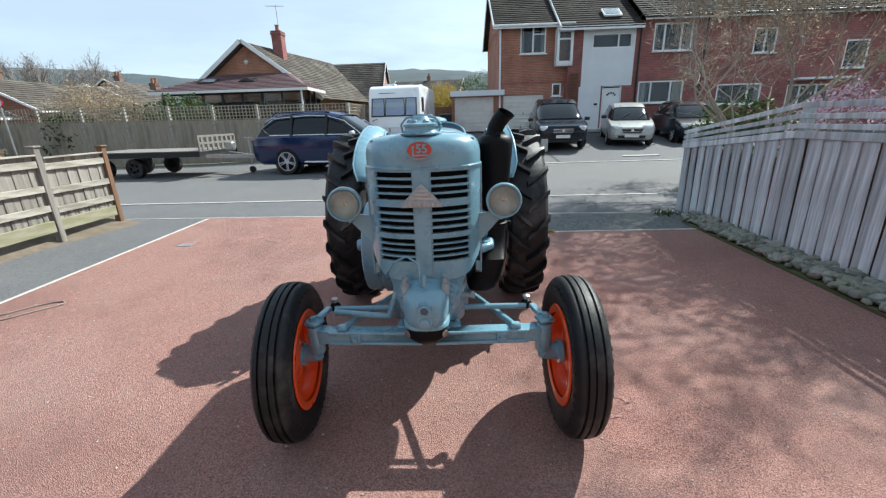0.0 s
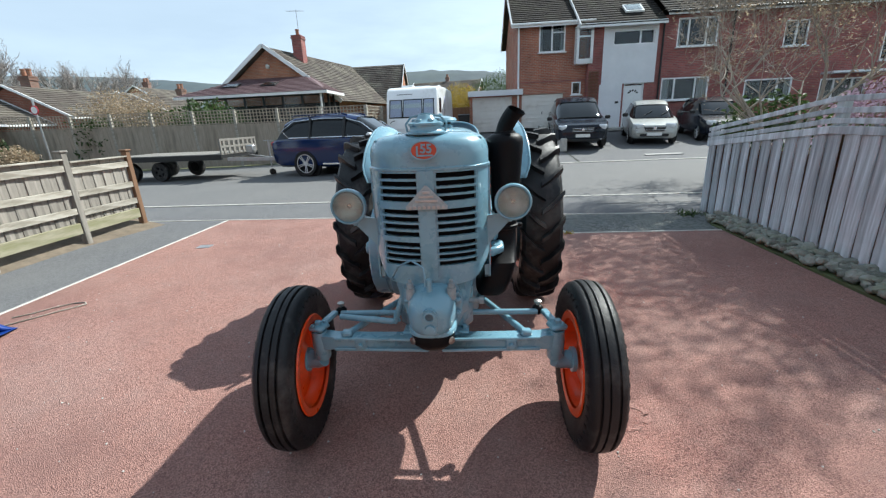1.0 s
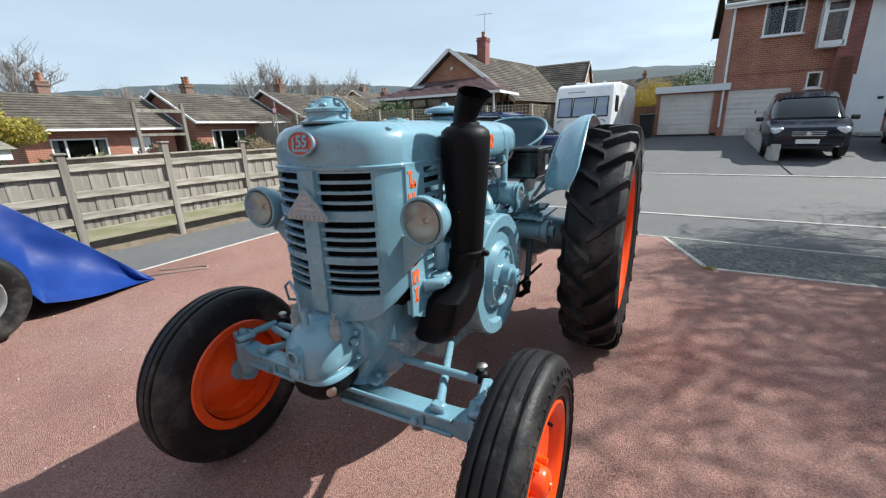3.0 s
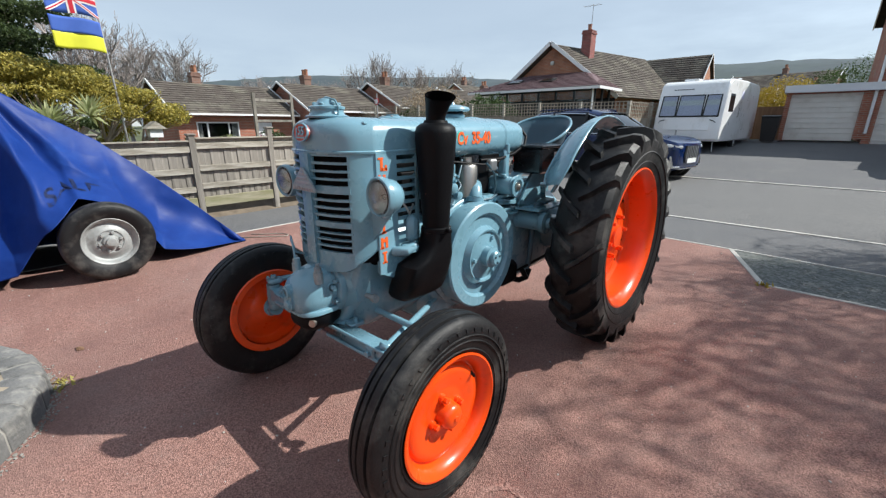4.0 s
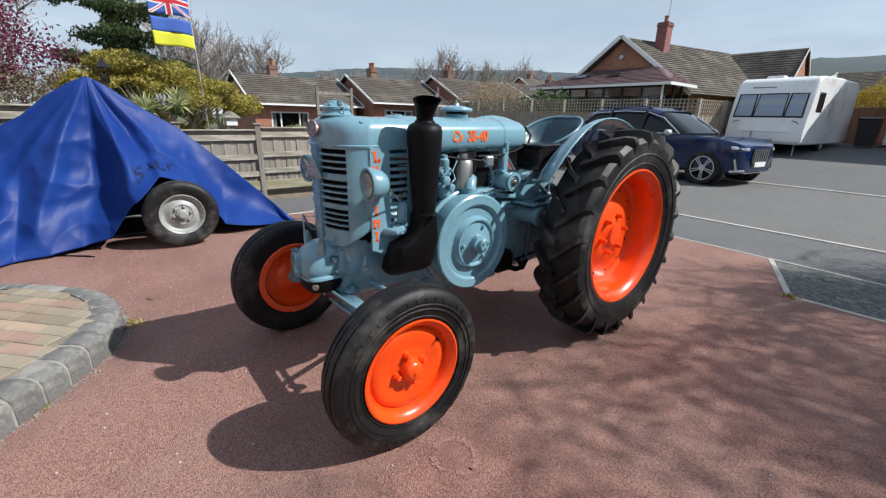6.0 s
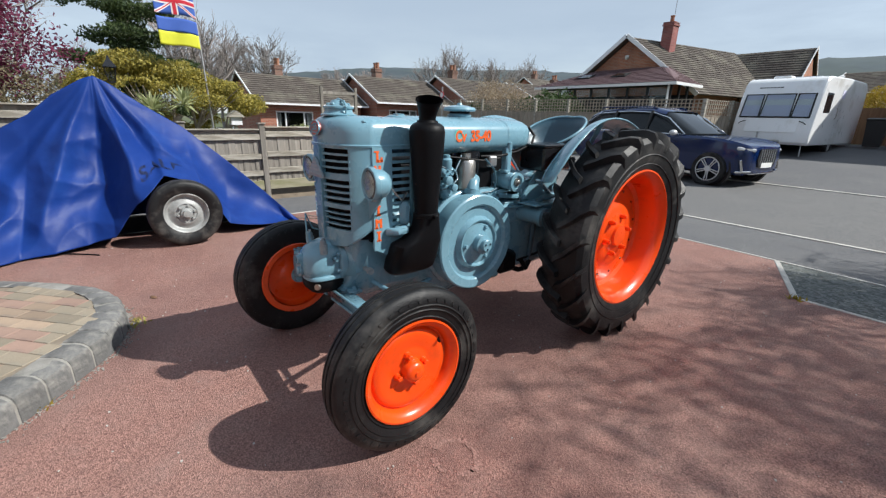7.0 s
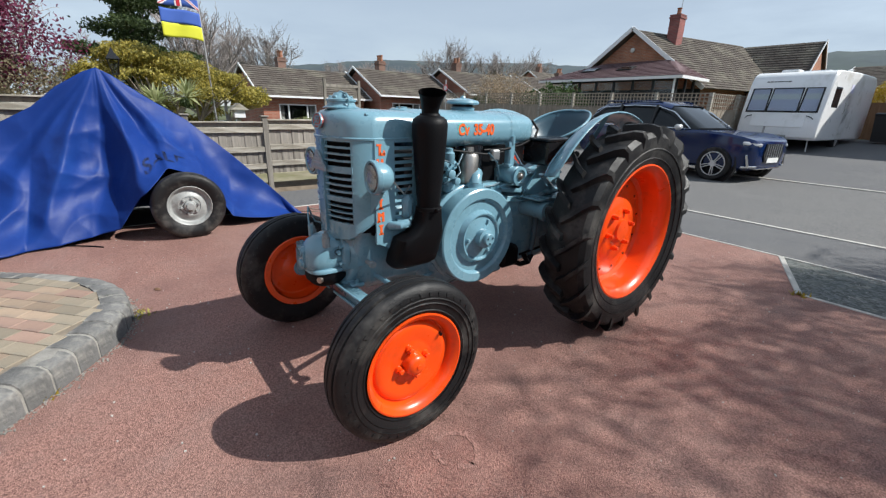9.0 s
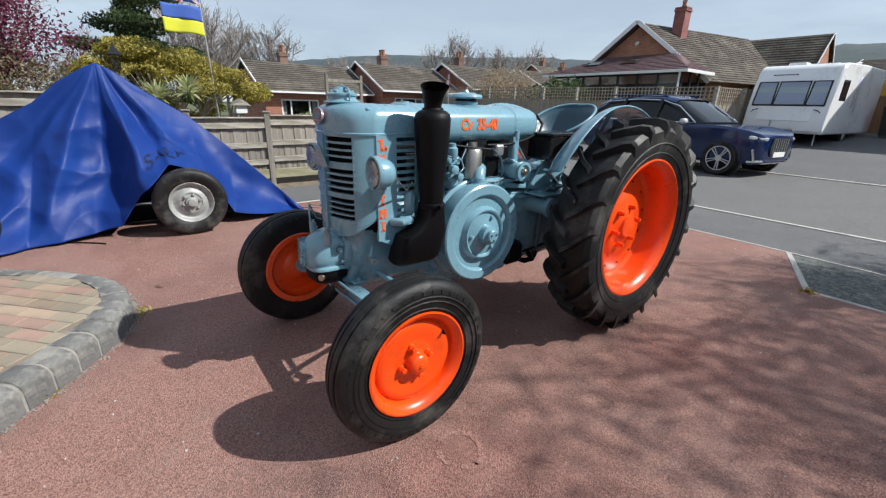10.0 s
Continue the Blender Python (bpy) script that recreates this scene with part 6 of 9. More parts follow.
g.tube([(3.4, -0.42, 5.08), (24.2, -0.42, 5.08)], 0.055, 8)
g.tube([(6.45, -0.06, 5.0), (6.45, -0.06, 0.2)], 0.045, 8)
g.tube([(3.35, -0.08, 4.7), (3.35, -0.08, 0.2)], 0.045, 8)
part("gutter", g, M_TRIM, tr, "black gutter and downpipes")
part("porch_canopy", Geo().box((12.0, -0.35, 2.15), (2.6, 0.75, 0.09)), M_RENDER, tr, "flat white porch canopy")
part("wall_vent", Geo().box((5.95, -0.01, 2.6), (0.18, 0.03, 0.18)), M_TRIM, tr)
# bungalow with a tiled conservatory
bg = thing("brick_bungalow", pose(-11.4, 24.6, 0.2), "red brick bungalow with a brown tiled gable roof", "house")
g = Geo()
wall(g, -3.6, 3.6, 0.0, 2.75, [])
g.box((3.5, 6.0, 1.37), (0.25, 12.0, 2.75))
g.box((-3.5, 6.0, 1.37), (0.25, 12.0, 2.75))
g.box((1.4, 12.0, 1.37), (9.6, 0.3, 2.75))
g.box((6.1, 9.4, 1.37), (0.25, 5.0, 2.75))
g.box((5.0, 7.0, 1.37), (2.4, 0.25, 2.75))
g.prism([(-3.6, 2.74), (3.6, 2.74), (0, 5.45)], -0.25, 0.0, Matrix(((1, 0, 0, 0), (0, 0, -1, 0), (0, 1, 0, 0), (0, 0, 0, 1))))
g.prism([(6.9, 2.74), (11.9, 2.74), (9.4, 5.2)], 5.97, 6.22, Matrix(((0, 0, 1, 0), (1, 0, 0, 0), (0, 1, 0, 0), (0, 0, 0, 1))))
part("wall", g, M_BRICKO, bg)
roof_slope(bg, (4.1, -0.35, 2.55), (6.0, 9.0, 2.55), (0, -0.35, 5.6), (2.1, 9.4, 5.6), M_TILE, 24)
roof_slope(bg, (-2.0, 9.4, 2.55), (-4.1, -0.35, 2.55), (2.1, 9.4, 5.6), (0, -0.35, 5.6), M_TILE, 14)
roof_slope(bg, (3.9, 6.5, 2.6), (6.34, 6.5, 2.6), (2.0, 9.4, 5.5), (6.34, 9.4, 5.5), M_TILE, 20)
roof_slope(bg, (6.34, 12.4, 2.6), (0.0, 12.4, 2.6), (6.34, 9.4, 5.5), (0.0, 9.4, 5.5), M_TILE, 10)
g = Geo()
for s in (-1, 1):
    part("barge_board", Geo().beam((s * 4.15, -0.38, 2.55), (0, -0.38, 5.66), 0.05, 0.2), M_PVC, bg, "white barge board")
    part("barge_board", Geo().beam((6.37, 9.4 + s * 3.0, 2.6), (6.37, 9.4, 5.56), 0.04, 0.09), M_PVC, bg)
chimney(bg, 1.15, 2.1, 4.3, 6.45, 0.56, M_BRICKD, 1)
g = Geo()
g.tube([(0.62, 3.6, 5.0), (0.62, 3.6, 6.0)], 0.08, 8)
g.lathe([(0.14, 0), (0.05, 0.5), (0.12, 0.55)], 8, pose(0.62, 3.6, 5.85))
part("flue", g, M_TRIM, bg, "dark metal flue", 40)
aerial(bg, 1.2, 2.2, 6.45, 1.45)
part("gable_light", Geo().lathe([(0.12, 0), (0.12, 0.06), (0, 0.08)], 14, pose(0, -0.02, 4.6) @ RX90), M_STEEL, bg)
cons = part("conservatory", Geo().box((0.27, -1.4, 0.06), (7.2, 2.6, 0.1)), M_CONC, bg, "dark framed conservatory with glass walls")
for k in range(8):
    part("frame_post", Geo().box((-3.30 + 1.02 * k, -2.75, 1.5), (0.10, 0.10, 2.8)), M_TRIM, cons)
for z in (0.6, 2.05, 2.82):
    part("frame_rail", Geo().box((0.27, -2.75, z), (7.2, 0.09, 0.09)), M_TRIM, cons)
for k in range(3):
    part("frame_post", Geo().box((3.87, -2.7 + 0.9 * k, 1.5), (0.1, 0.1, 2.8)), M_TRIM, cons)
for k in range(7):
    part("pane", Geo().box((-2.79 + 1.02 * k, -2.75, 1.7), (0.9, 0.012, 2.1)), M_PANE, cons)
part("dwarf_wall", Geo().box((0.27, -2.75, 0.25), (7.2, 0.2, 0.55)), M_BRICKO, cons)
# one dark sheet paints the shade inside the conservatory
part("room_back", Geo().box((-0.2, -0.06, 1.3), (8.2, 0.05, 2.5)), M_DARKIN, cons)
roof_slope(bg, (-3.75, -3.15, 2.95), (4.25, -3.15, 2.95), (-1.4, -0.3, 3.95), (2.0, -0.3, 3.95), M_TILEP, 12, "conservatory_roof", label="plum-coloured tiled conservatory roof")
roof_slope(bg, (4.25, -3.15, 2.95), (4.25, -0.2, 2.95), (2.0, -0.3, 3.95), (2.4, -0.2, 3.95), M_TILEP, 12, "conservatory_roof")
g = Geo()
g.box((0.25, -3.17, 2.9), (8.1, 0.04, 0.13))
g.box((4.27, -1.7, 2.9), (0.04, 3.0, 0.13))
g.tube([(3.9, -3.0, 2.85), (3.9, -3.0, 0.1)], 0.05, 8)
part("conservatory_fascia", g, M_PVC, bg, "white fascia and downpipe")
for x in (-1.35, 0.75):
    v = part("roof_window", Geo().box((x, -1.75, 3.52), (0.8, 0.6, 0.05), Matrix.Rotation(radians(19.5), 4, "X")), M_TRIM, bg, "small dark roof window")
    part("pane", Geo().box((x, -1.76, 3.545), (0.68, 0.48, 0.02), Matrix.Rotation(radians(19.5), 4, "X")), M_PANE, v)

# row of bungalows beyond the gardens


def bungalow(m, length, depth=6.5, eave=2.4, ridge=4.5, chim=0.3, tile=None, brick=None):
    """A plain bungalow: front along x facing -y, gables at both ends."""
    h = thing("far_bungalow", m, "brick bungalow with a grey-brown tiled roof and chimney", "house", "row of bungalows")
    g = Geo()
    wins = []
    x = 0.8
    k = 0
    while x + 1.9 < length:
        wins.append((x, x + (2.0 if k % 2 == 0 else 0.9), 0.55 if k % 2 == 0 else 0.0, 2.0))
        x += 2.9 if k % 2 == 0 else 1.7
        k += 1
    wall(g, 0, length, 0, eave, wins)
    g.box((0.12, depth / 2, eave / 2), (0.25, depth - 0.3, eave))
    g.box((length - 0.12, depth / 2, eave / 2), (0.25, depth - 0.3, eave))
    g.box((length / 2, depth, eave / 2), (length, 0.25, eave))
    for x in (0.0, length - 0.25):
        g.prism([(0, eave - 0.01), (depth, eave - 0.01), (depth / 2, ridge - 0.08)], x, x + 0.25, Matrix(((0, 0, 1, 0), (1, 0, 0, 0), (0, 1, 0, 0), (0, 0, 0, 1))))
    part("wall", g, brick or M_BRICK, h)
    for i, w in enumerate(wins):
        if i % 2 == 0:
            window(h, *w, splits=(0.25, 0.75), curtain=0.15)
        else:
            part("door", Geo().box(((w[0] + w[1]) / 2, 0.1, 1.0), (0.88, 0.06, 1.98)), M_PVC, h)
    tm_ = tile or M_TILE
    roof_slope(h, (-0.25, -0.5, eave - 0.1), (length + 0.25, -0.5, eave - 0.1), (-0.25, depth / 2, ridge), (length + 0.25, depth / 2, ridge), tm_, 14)
    roof_slope(h, (length + 0.25, depth + 0.5, eave - 0.1), (-0.25, depth + 0.5, eave - 0.1), (length + 0.25, depth / 2, ridge), (-0.25, depth / 2, ridge), tm_, 6)
    g = Geo()
    for x in (-0.27, length + 0.27):
        for s in (0, 1):
            part("barge_board", Geo().beam((x, -0.52 if s == 0 else depth + 0.52, eave - 0.1), (x, depth / 2, ridge + 0.06), 0.05, 0.10), M_PVC, h)
    part("fascia", Geo().box((length / 2, -0.5, eave - 0.1), (length + 0.5, 0.05, 0.09)), M_PVC, h)
    chimney(h, length * chim, depth / 2 + 0.2, ridge - 0.7, ridge + 0.52, 0.44, M_CHIM)
    return h


def facing_x(x, y, z):
    return pose(x, y, z, 0, 0, 90)


for x, y, z, ln_b, ch in ((-21.2, 7.35, -0.55, 5.7, 0.36), (-20.2, 13.6, -0.30, 5.3, 0.33), (-19.2, 19.45, -0.02, 7.2, 0.20)):
    bungalow(facing_x(x, y, z), ln_b, 5.6, 2.45, 3.95, chim=ch)
for x, y, z, ln_b, ch in ((-27.5, 38.5, 1.17, 9, 0.2), (-45.0, 30, 0.3, 12, 0.4)):
    bungalow(facing_x(x, y, z), ln_b, chim=ch)
bungalow(pose(-21.0, 27.5, 0.1, 0, 0, 80), 7.5, 5.0, ridge=4.1, chim=0.7)
bungalow(pose(-8.2, 58.0, 2.2, 0, 0, -10), 9.0, ridge=4.4, chim=0.5, brick=M_BRICKO)
bungalow(pose(-2.6, 52.0, 0.6, 0, 0, 3), 12.0, ridge=4.2, chim=0.2)

# ---- vehicles ----


def car_wheel(parent, x, y, r, w, spokes=10, side=-1, rimk=0.74, rim_mat=None):
    """A wheel at the side of a car that drives along x; side: -1 is its right."""
    ay = Matrix(((1, 0, 0, x), (0, 0, side, y), (0, -side, 0, r), (0, 0, 0, 1)))
    rr = r * rimk
    wh = part("wheel", Geo().lathe([(rr * 0.98, -w / 2), (rr, w * 0.30), (rr * 0.96, w * 0.42), (rr * 0.9, w * 0.40), (rr * 0.86, w * 0.1), (rr * 0.6, 0.0), (0, 0.0)], 32, ay), M_BLK, parent, smooth=40)
    part("tyre", Geo().lathe([(rr, -w / 2), (r * 0.94, -w / 2), (r, -w * 0.36), (r, w * 0.36), (r * 0.95, w / 2), (rr * 1.04, w * 0.46), (rr * 0.99, w * 0.36)], 36, ay, True), M_RUB, wh, smooth=40)
    g = Geo()
    for k in range(spokes):
        a = 2 * math.pi * k / spokes
        b = (a + (0.2 if k % 2 else -0.2)) if spokes == 10 else a + 0.08
        g.beam((0.05 * math.cos(a), 0.05 * math.sin(a), w * 0.36), (rr * 0.95 * math.cos(b), rr * 0.95 * math.sin(b), w * 0.40), (0.022 if spokes > 8 else 0.035) if spokes > 6 else 0.06, 0.02, 0.004)
    g.lathe([(rr * 1.0, w * 0.37), (rr * 1.0, w * 0.44), (rr * 0.93, w * 0.45), (rr * 0.92, w * 0.37)], 32, None, True)
    g.lathe([(0.07, w * 0.3), (0.07, w * 0.42), (0.0, w * 0.44)], 14)
    part("rim", Geo().add(g.v, g.f, ay), rim_mat or M_ALLOY, wh, "" if rim_mat else "alloy rim with slim spokes", 40)
    return wh


def car(name, m, label, paint, stations, greens, wheelbase, r, tw, track, spokes=10):
    """stations: x, low z, belt z, half width at sill, half width at belt. greens: x, roof z, half width at belt, half width at roof."""
    c = thing(name, m, label, "car")
    rings = []
    for x, zl, zb, ws, wb in stations:
        zm = zl + (zb - zl) * 0.45
        half = [(ws * 0.9, zl), (ws, zl + 0.06), (wb * 1.0, zm), (wb * 1.005, zm + (zb - zm) * 0.45), (wb * 0.985, zb - 0.05), (wb * 0.93, zb)]
        ring = [(x, -y, z) for y, z in half] + [(x, y, z) for y, z in reversed(half)]
        rings.append(ring)
    body = part("body", Geo().loft(rings), paint, c, "", 32)
    rings = []
    for x, zr, wb, wr in greens:
        zb = min((abs(s[0] - x), s[2]) for s in stations)[1] - 0.03
        half = [(wb, zb), (wb * 0.97, zb + (zr - zb) * 0.3), (wr * 1.03, zb + (zr - zb) * 0.82), (wr * 0.9, zr - 0.03 * (zr - zb)), (wr * 0.5, zr)]
        rings.append([(x, -y, z) for y, z in half] + [(x, y, z) for y, z in reversed(half)])
    part("glazing", Geo().loft(rings), M_CARGL, c, "dark tinted car glass", 32)
    mid = [(x, zr, wr) for x, zr, wb, wr in greens if zr > max(g_[1] for g_ in greens) - 0.22]
    g = Geo()
    g.loft([[(x, -wr * 1.04, zr - 0.075), (x, -wr * 0.93, zr - 0.004), (x, -wr * 0.5, zr + 0.018), (x, wr * 0.5, zr + 0.018), (x, wr * 0.93, zr - 0.004), (x, wr * 1.04, zr - 0.075)] for x, zr, wr in mid], False)
    part("roof", g, paint, c, "", 40)
    for y in (-1, 1):
        for s, i in ((wheelbase / 2, 0), (-wheelbase / 2, 1)):
            arch = Matrix(((1, 0, 0, s), (0, 0, y, y * (track / 2 + tw * 0.18)), (0, -y, 0, r), (0, 0, 0, 1)))
            part("wheel_arch", Geo().lathe([(r * 1.22, -0.10), (r * 1.22, 0.0), (r * 1.17, 0.006), (r * 1.1, -0.02), (0, -0.03)], 32, arch), M_TRIM, c, smooth=40)
            car_wheel(c, s, y * (track / 2 + tw * 0.12), r, tw, spokes, y)
    return c


# large navy estate car parked on the road
SW = 3.12
suv_st = [(-2.72, 0.52, 0.95, 0.72, 0.80), (-2.66, 0.36, 1.05, 0.86, 0.93), (-2.45, 0.28, 1.10, 0.93, 0.985), (-1.6, 0.27, 1.12, 0.96, 1.0), (0.0, 0.26, 1.10, 0.96, 1.0), (1.0, 0.26, 1.10, 0.96, 0.995),
          (1.5, 0.27, 1.08, 0.96, 0.99), (1.80, 0.27, 1.045, 0.94, 0.96), (2.02, 0.27, 1.00, 0.88, 0.91), (2.17, 0.28, 0.95, 0.77, 0.80), (2.25, 0.32, 0.90, 0.62, 0.66), (2.28, 0.38, 0.84, 0.46, 0.50)]
suv_gr = [(-2.52, 1.12, 0.86, 0.80), (-2.25, 1.55, 0.90, 0.76), (-1.9, 1.70, 0.92, 0.74), (-0.9, 1.75, 0.93, 0.75), (-0.3, 1.745, 0.93, 0.74), (0.12, 1.65, 0.92, 0.72), (0.92, 1.14, 0.90, 0.74)]
suv = car("estate_car", pose(-3.28, 13.08, 0.0, 0, 0, -9.1), "large navy blue estate car parked on the road", M_NAVY, suv_st, suv_gr, SW, 0.375, 0.27, 1.74, 10)
for y in (-1, 1):
    g = Geo()
    g.tube([(-2.05, y * 0.925, 1.13), (-0.8, y * 0.94, 1.125), (0.4, y * 0.935, 1.12), (0.82, y * 0.925, 1.12), (0.28, y * 0.83, 1.50), (-0.2, y * 0.80, 1.63), (-0.9, y * 0.805, 1.655), (-1.9, y * 0.80, 1.60), (-2.3, y * 0.86, 1.34), (-2.05, y * 0.925, 1.13)], 0.018, 6)
    part("window_trim", g, M_CHROME, suv, "bright window trim", 60)
    for x, lean in ((-0.25, 0.02), (-1.35, 0.02)):
        part("door_pillar", Geo().beam((x, y * 0.945, 1.12), (x + lean, y * 0.785, 1.67), 0.07, 0.05), M_TRIM, suv)
    g = Geo()
    g.tube([(-2.0, y * 0.66, 1.72), (-1.9, y * 0.66, 1.77), (-0.35, y * 0.66, 1.775), (-0.2, y * 0.66, 1.735)], 0.018, 6)
    part("roof_rail", g, M_NAVY, suv, smooth=60)
    g = Geo()
    g.box((0.60, y * 1.06, 1.15), (0.14, 0.2, 0.13), None, 0.04)
    part("door_mirror", g, M_ALLOY, suv, "silver door mirror", 40)
    g = Geo()
    g.beam((2.285, y * 0.55, 0.83), (2.06, y * 0.925, 0.875), 0.05, 0.075, 0.02)
    part("headlamp", g, M_HLAMP, suv, "clear slim headlamp", 40)
    g = Geo()
    g.box((-2.62, y * 0.74, 0.98), (0.14, 0.36, 0.13), Matrix.Rotation(0.25 * y, 4, "Z"), 0.03)
    part("tail_lamp", g, M_REDL, suv, "red tail lamp")
    g = Geo()
    g.beam((-1.0, y * 0.985, 0.36), (1.0, y * 0.985, 0.36), 0.03, 0.05, 0.008)
    part("sill_trim", g, M_CHROME, suv)
    for x in (-0.55, 0.62):
        part("door_handle", Geo().box((x, y * 1.01, 0.93), (0.2, 0.025, 0.03), None, 0.008), M_NAVY, suv)
    g = Geo()
    g.beam((2.285, y * 0.58, 0.36), (2.10, y * 0.90, 0.35), 0.04, 0.045, 0.01)
    g.beam((2.20, y * 0.80, 0.36), (2.15, y * 0.86, 0.62), 0.05, 0.05, 0.01)
    part("bumper_blade", g, M_CHROME, suv)
g = Geo()
g.prism([(-0.34, 0.46), (0.34, 0.46), (0.42, 0.64), (0.36, 0.86), (-0.36, 0.86), (-0.42, 0.64)], 2.26, 2.305, Matrix(((0, 0, 1, 0), (1, 0, 0, 0), (0, 1, 0, 0), (0, 0, 0, 1))))
gr = part("grille", g, M_TRIM, suv, "black grille with bright bars")
for k in range(7):
    part("grille_bar", Geo().box((2.308, -0.30 + 0.10 * k, 0.68), (0.014, 0.010, 0.32), None, 0.004), M_ALLOY, gr)
part("front_lip", Geo().box((2.22, 0, 0.31), (0.12, 1.1, 0.03), None, 0.01), M_CHROME, suv)
part("number_plate", Geo().box((2.312, 0, 0.50), (0.012, 0.5, 0.11)), M_LABEL, suv, "blank white number plate")

# flat-bed trailer behind it
tl = thing("flatbed_trailer", pose(-9.3, 13.15, 0.0, 0, 0, -4), "flat-bed trailer with weathered boards and a headboard", "trailer")
g = Geo()
for k in range(12):
    part("deck_board", Geo().box((0, -0.86 + 0.157 * k, 0.76), (3.9, 0.15, 0.035), None, 0.005), M_PLY, tl)
for y in (-0.95, 0.95):
    part("side_rail", Geo().box((0, y, 0.68), (3.95, 0.05, 0.15)), M_TRIM, tl, "dark painted side rail")
for x in (-1.9, -0.95, 0.0, 0.95, 1.9):
    part("crossmember", Geo().box((x, 0, 0.69), (0.06, 1.85, 0.1)), M_TRIM, tl)
for y in (-0.6, 0.6):
    part("drawbar", Geo().beam((1.9, y, 0.6), (3.1, 0, 0.52), 0.08, 0.1), M_GALV, tl)
part("coupling", Geo().beam((3.0, 0, 0.52), (3.5, 0, 0.54), 0.07, 0.07), M_GALV, tl)
hb = part("headboard", Geo().box((1.95, -0.9, 0.98), (0.05, 0.06, 0.46)).box((1.95, 0.9, 0.98), (0.05, 0.06, 0.46)).box((1.95, 0, 1.18), (0.04, 1.86, 0.06)).box((1.95, 0, 0.98), (0.04, 1.86, 0.06)), M_PLY, tl)
for k in range(7):
    part("headboard_slat", Geo().box((1.95, -0.72 + 0.24 * k, 0.98), (0.03, 0.1, 0.4)), M_PLY, hb)
g = Geo()
g.tube([(2.9, 0.12, 0.3), (2.9, 0.12, 1.1)], 0.03, 8)
g.tube([(2.75, 0.12, 1.08), (3.05, 0.12, 1.08)], 0.014, 6)
g.box((2.35, 0, 0.85), (0.25, 0.2, 0.25), None, 0.03)
part("jockey_wheel_post", g, M_GALV, tl, smooth=40)
part("jockey_wheel", Geo().lathe([(0.1, -0.03), (0.1, 0.03)], 16, pose(2.9, 0.12, 0.11) @ RX90), M_RUB, tl, smooth=40)
for x in (-1.32, -0.30):
    for y in (-1, 1):
        car_wheel(tl, x, y * 0.78, 0.29, 0.17, 5, y, 0.55, M_TRIM)

# touring caravan
cv = thing("touring_caravan", pose(-2.53, 18.4, ground_z(-2.28, 19.5) - 0.05, 0, 0, -6) @ Matrix.Diagonal((1, 0.8, 1, 1)), "white touring caravan with blinds drawn at the front", "caravan")
prof = [(0.10, 0.36), (0.0, 0.44), (-0.03, 0.66), (0.05, 1.15), (0.20, 1.72), (0.42, 2.28), (0.56, 2.40), (0.85, 2.47), (3.0, 2.50), (5.2, 2.46), (5.5, 2.30), (5.62, 1.6), (5.6, 0.46), (5.5, 0.36)]
rings = []
for x, ins in ((-1.12, 0.06), (-1.08, 0.0), (1.08, 0.0), (1.12, 0.06)):
    cy, cz = 2.8, 1.5
    rings.append([(x, y + (cy - y) * ins * 0.25, z + (cz - z) * ins * 0.6) for y, z in prof])
body = part("body", Geo().loft(rings), M_GEL, cv, "", 30)


def on_front(z):
    for (y0, z0), (y1, z1) in zip(prof[1:6], prof[2:7]):
        if z0 <= z <= z1:
            return y0 + (y1 - y0) * (z - z0) / (z1 - z0)
    return 0.0


for xa, xb in ((-0.98, -0.42), (-0.38, 0.46), (0.50, 0.98)):
    z0, z1 = 1.22, 1.94
    q = [(xa, on_front(z0) - 0.012, z0), (xb, on_front(z0) - 0.012, z0), (xb - 0.02, on_front(z1) - 0.012, z1), (xa + 0.02, on_front(z1) - 0.012, z1)]
    g = Geo()
    g.tube(q + [q[0], q[1]], 0.03, 6)
    w = part("window", g, M_TRIM, cv, "black rubber framed front window")
    part("blind", Geo().add([(x, y - 0.003, z) for x, y, z in q], [(0, 1, 2, 3)]), M_BLIND, w, "pale blue-grey blind")
    g = Geo().add([(x, y - 0.02, z) for x, y, z in q], [(0, 1, 2, 3)])
    pn = part("pane", g, M_PANE, w)
    thicken(pn, 0.004)
    pn.visible_shadow = False
part("side_window", Geo().box((1.112, 1.1, 1.68), (0.03, 0.7, 0.62), None, 0.01), M_CARGL, cv, "tinted side window")
for y0 in (0.75, 3.6):
    part("side_window", Geo().box((-1.112, y0 + 0.35, 1.68), (0.03, 0.7, 0.62), None, 0.01), M_CARGL, cv, "tinted side window")
g = Geo()
g.box((1.11, 2.6, 1.42), (0.02, 0.62, 1.75), None, 0.006)
dd = part("entrance_door", g, M_GEL, cv)
part("door_pane", Geo().box((1.122, 2.6, 1.98), (0.012, 0.34, 0.26), None, 0.004), M_BLIND, dd)
part("grab_handle", Geo().tube([(1.13, 2.2, 1.2), (1.16, 2.2, 1.25), (1.16, 2.2, 1.5), (1.13, 2.2, 1.55)], 0.012, 6), M_STEEL, cv)
part("front_locker", Geo().box((0.0, on_front(0.9) - 0.0, 0.95), (1.5, 0.03, 0.44), Matrix.Rotation(-0.19, 4, "X"), 0.01), M_GEL, cv)
for k in range(7):
    part("name_bar", Geo().box((-0.62 + 0.10 * k, on_front(2.16) - 0.012, 2.16), (0.07, 0.008, 0.03), Matrix.Rotation(-0.33, 4, "X")), M_TRIM, cv)
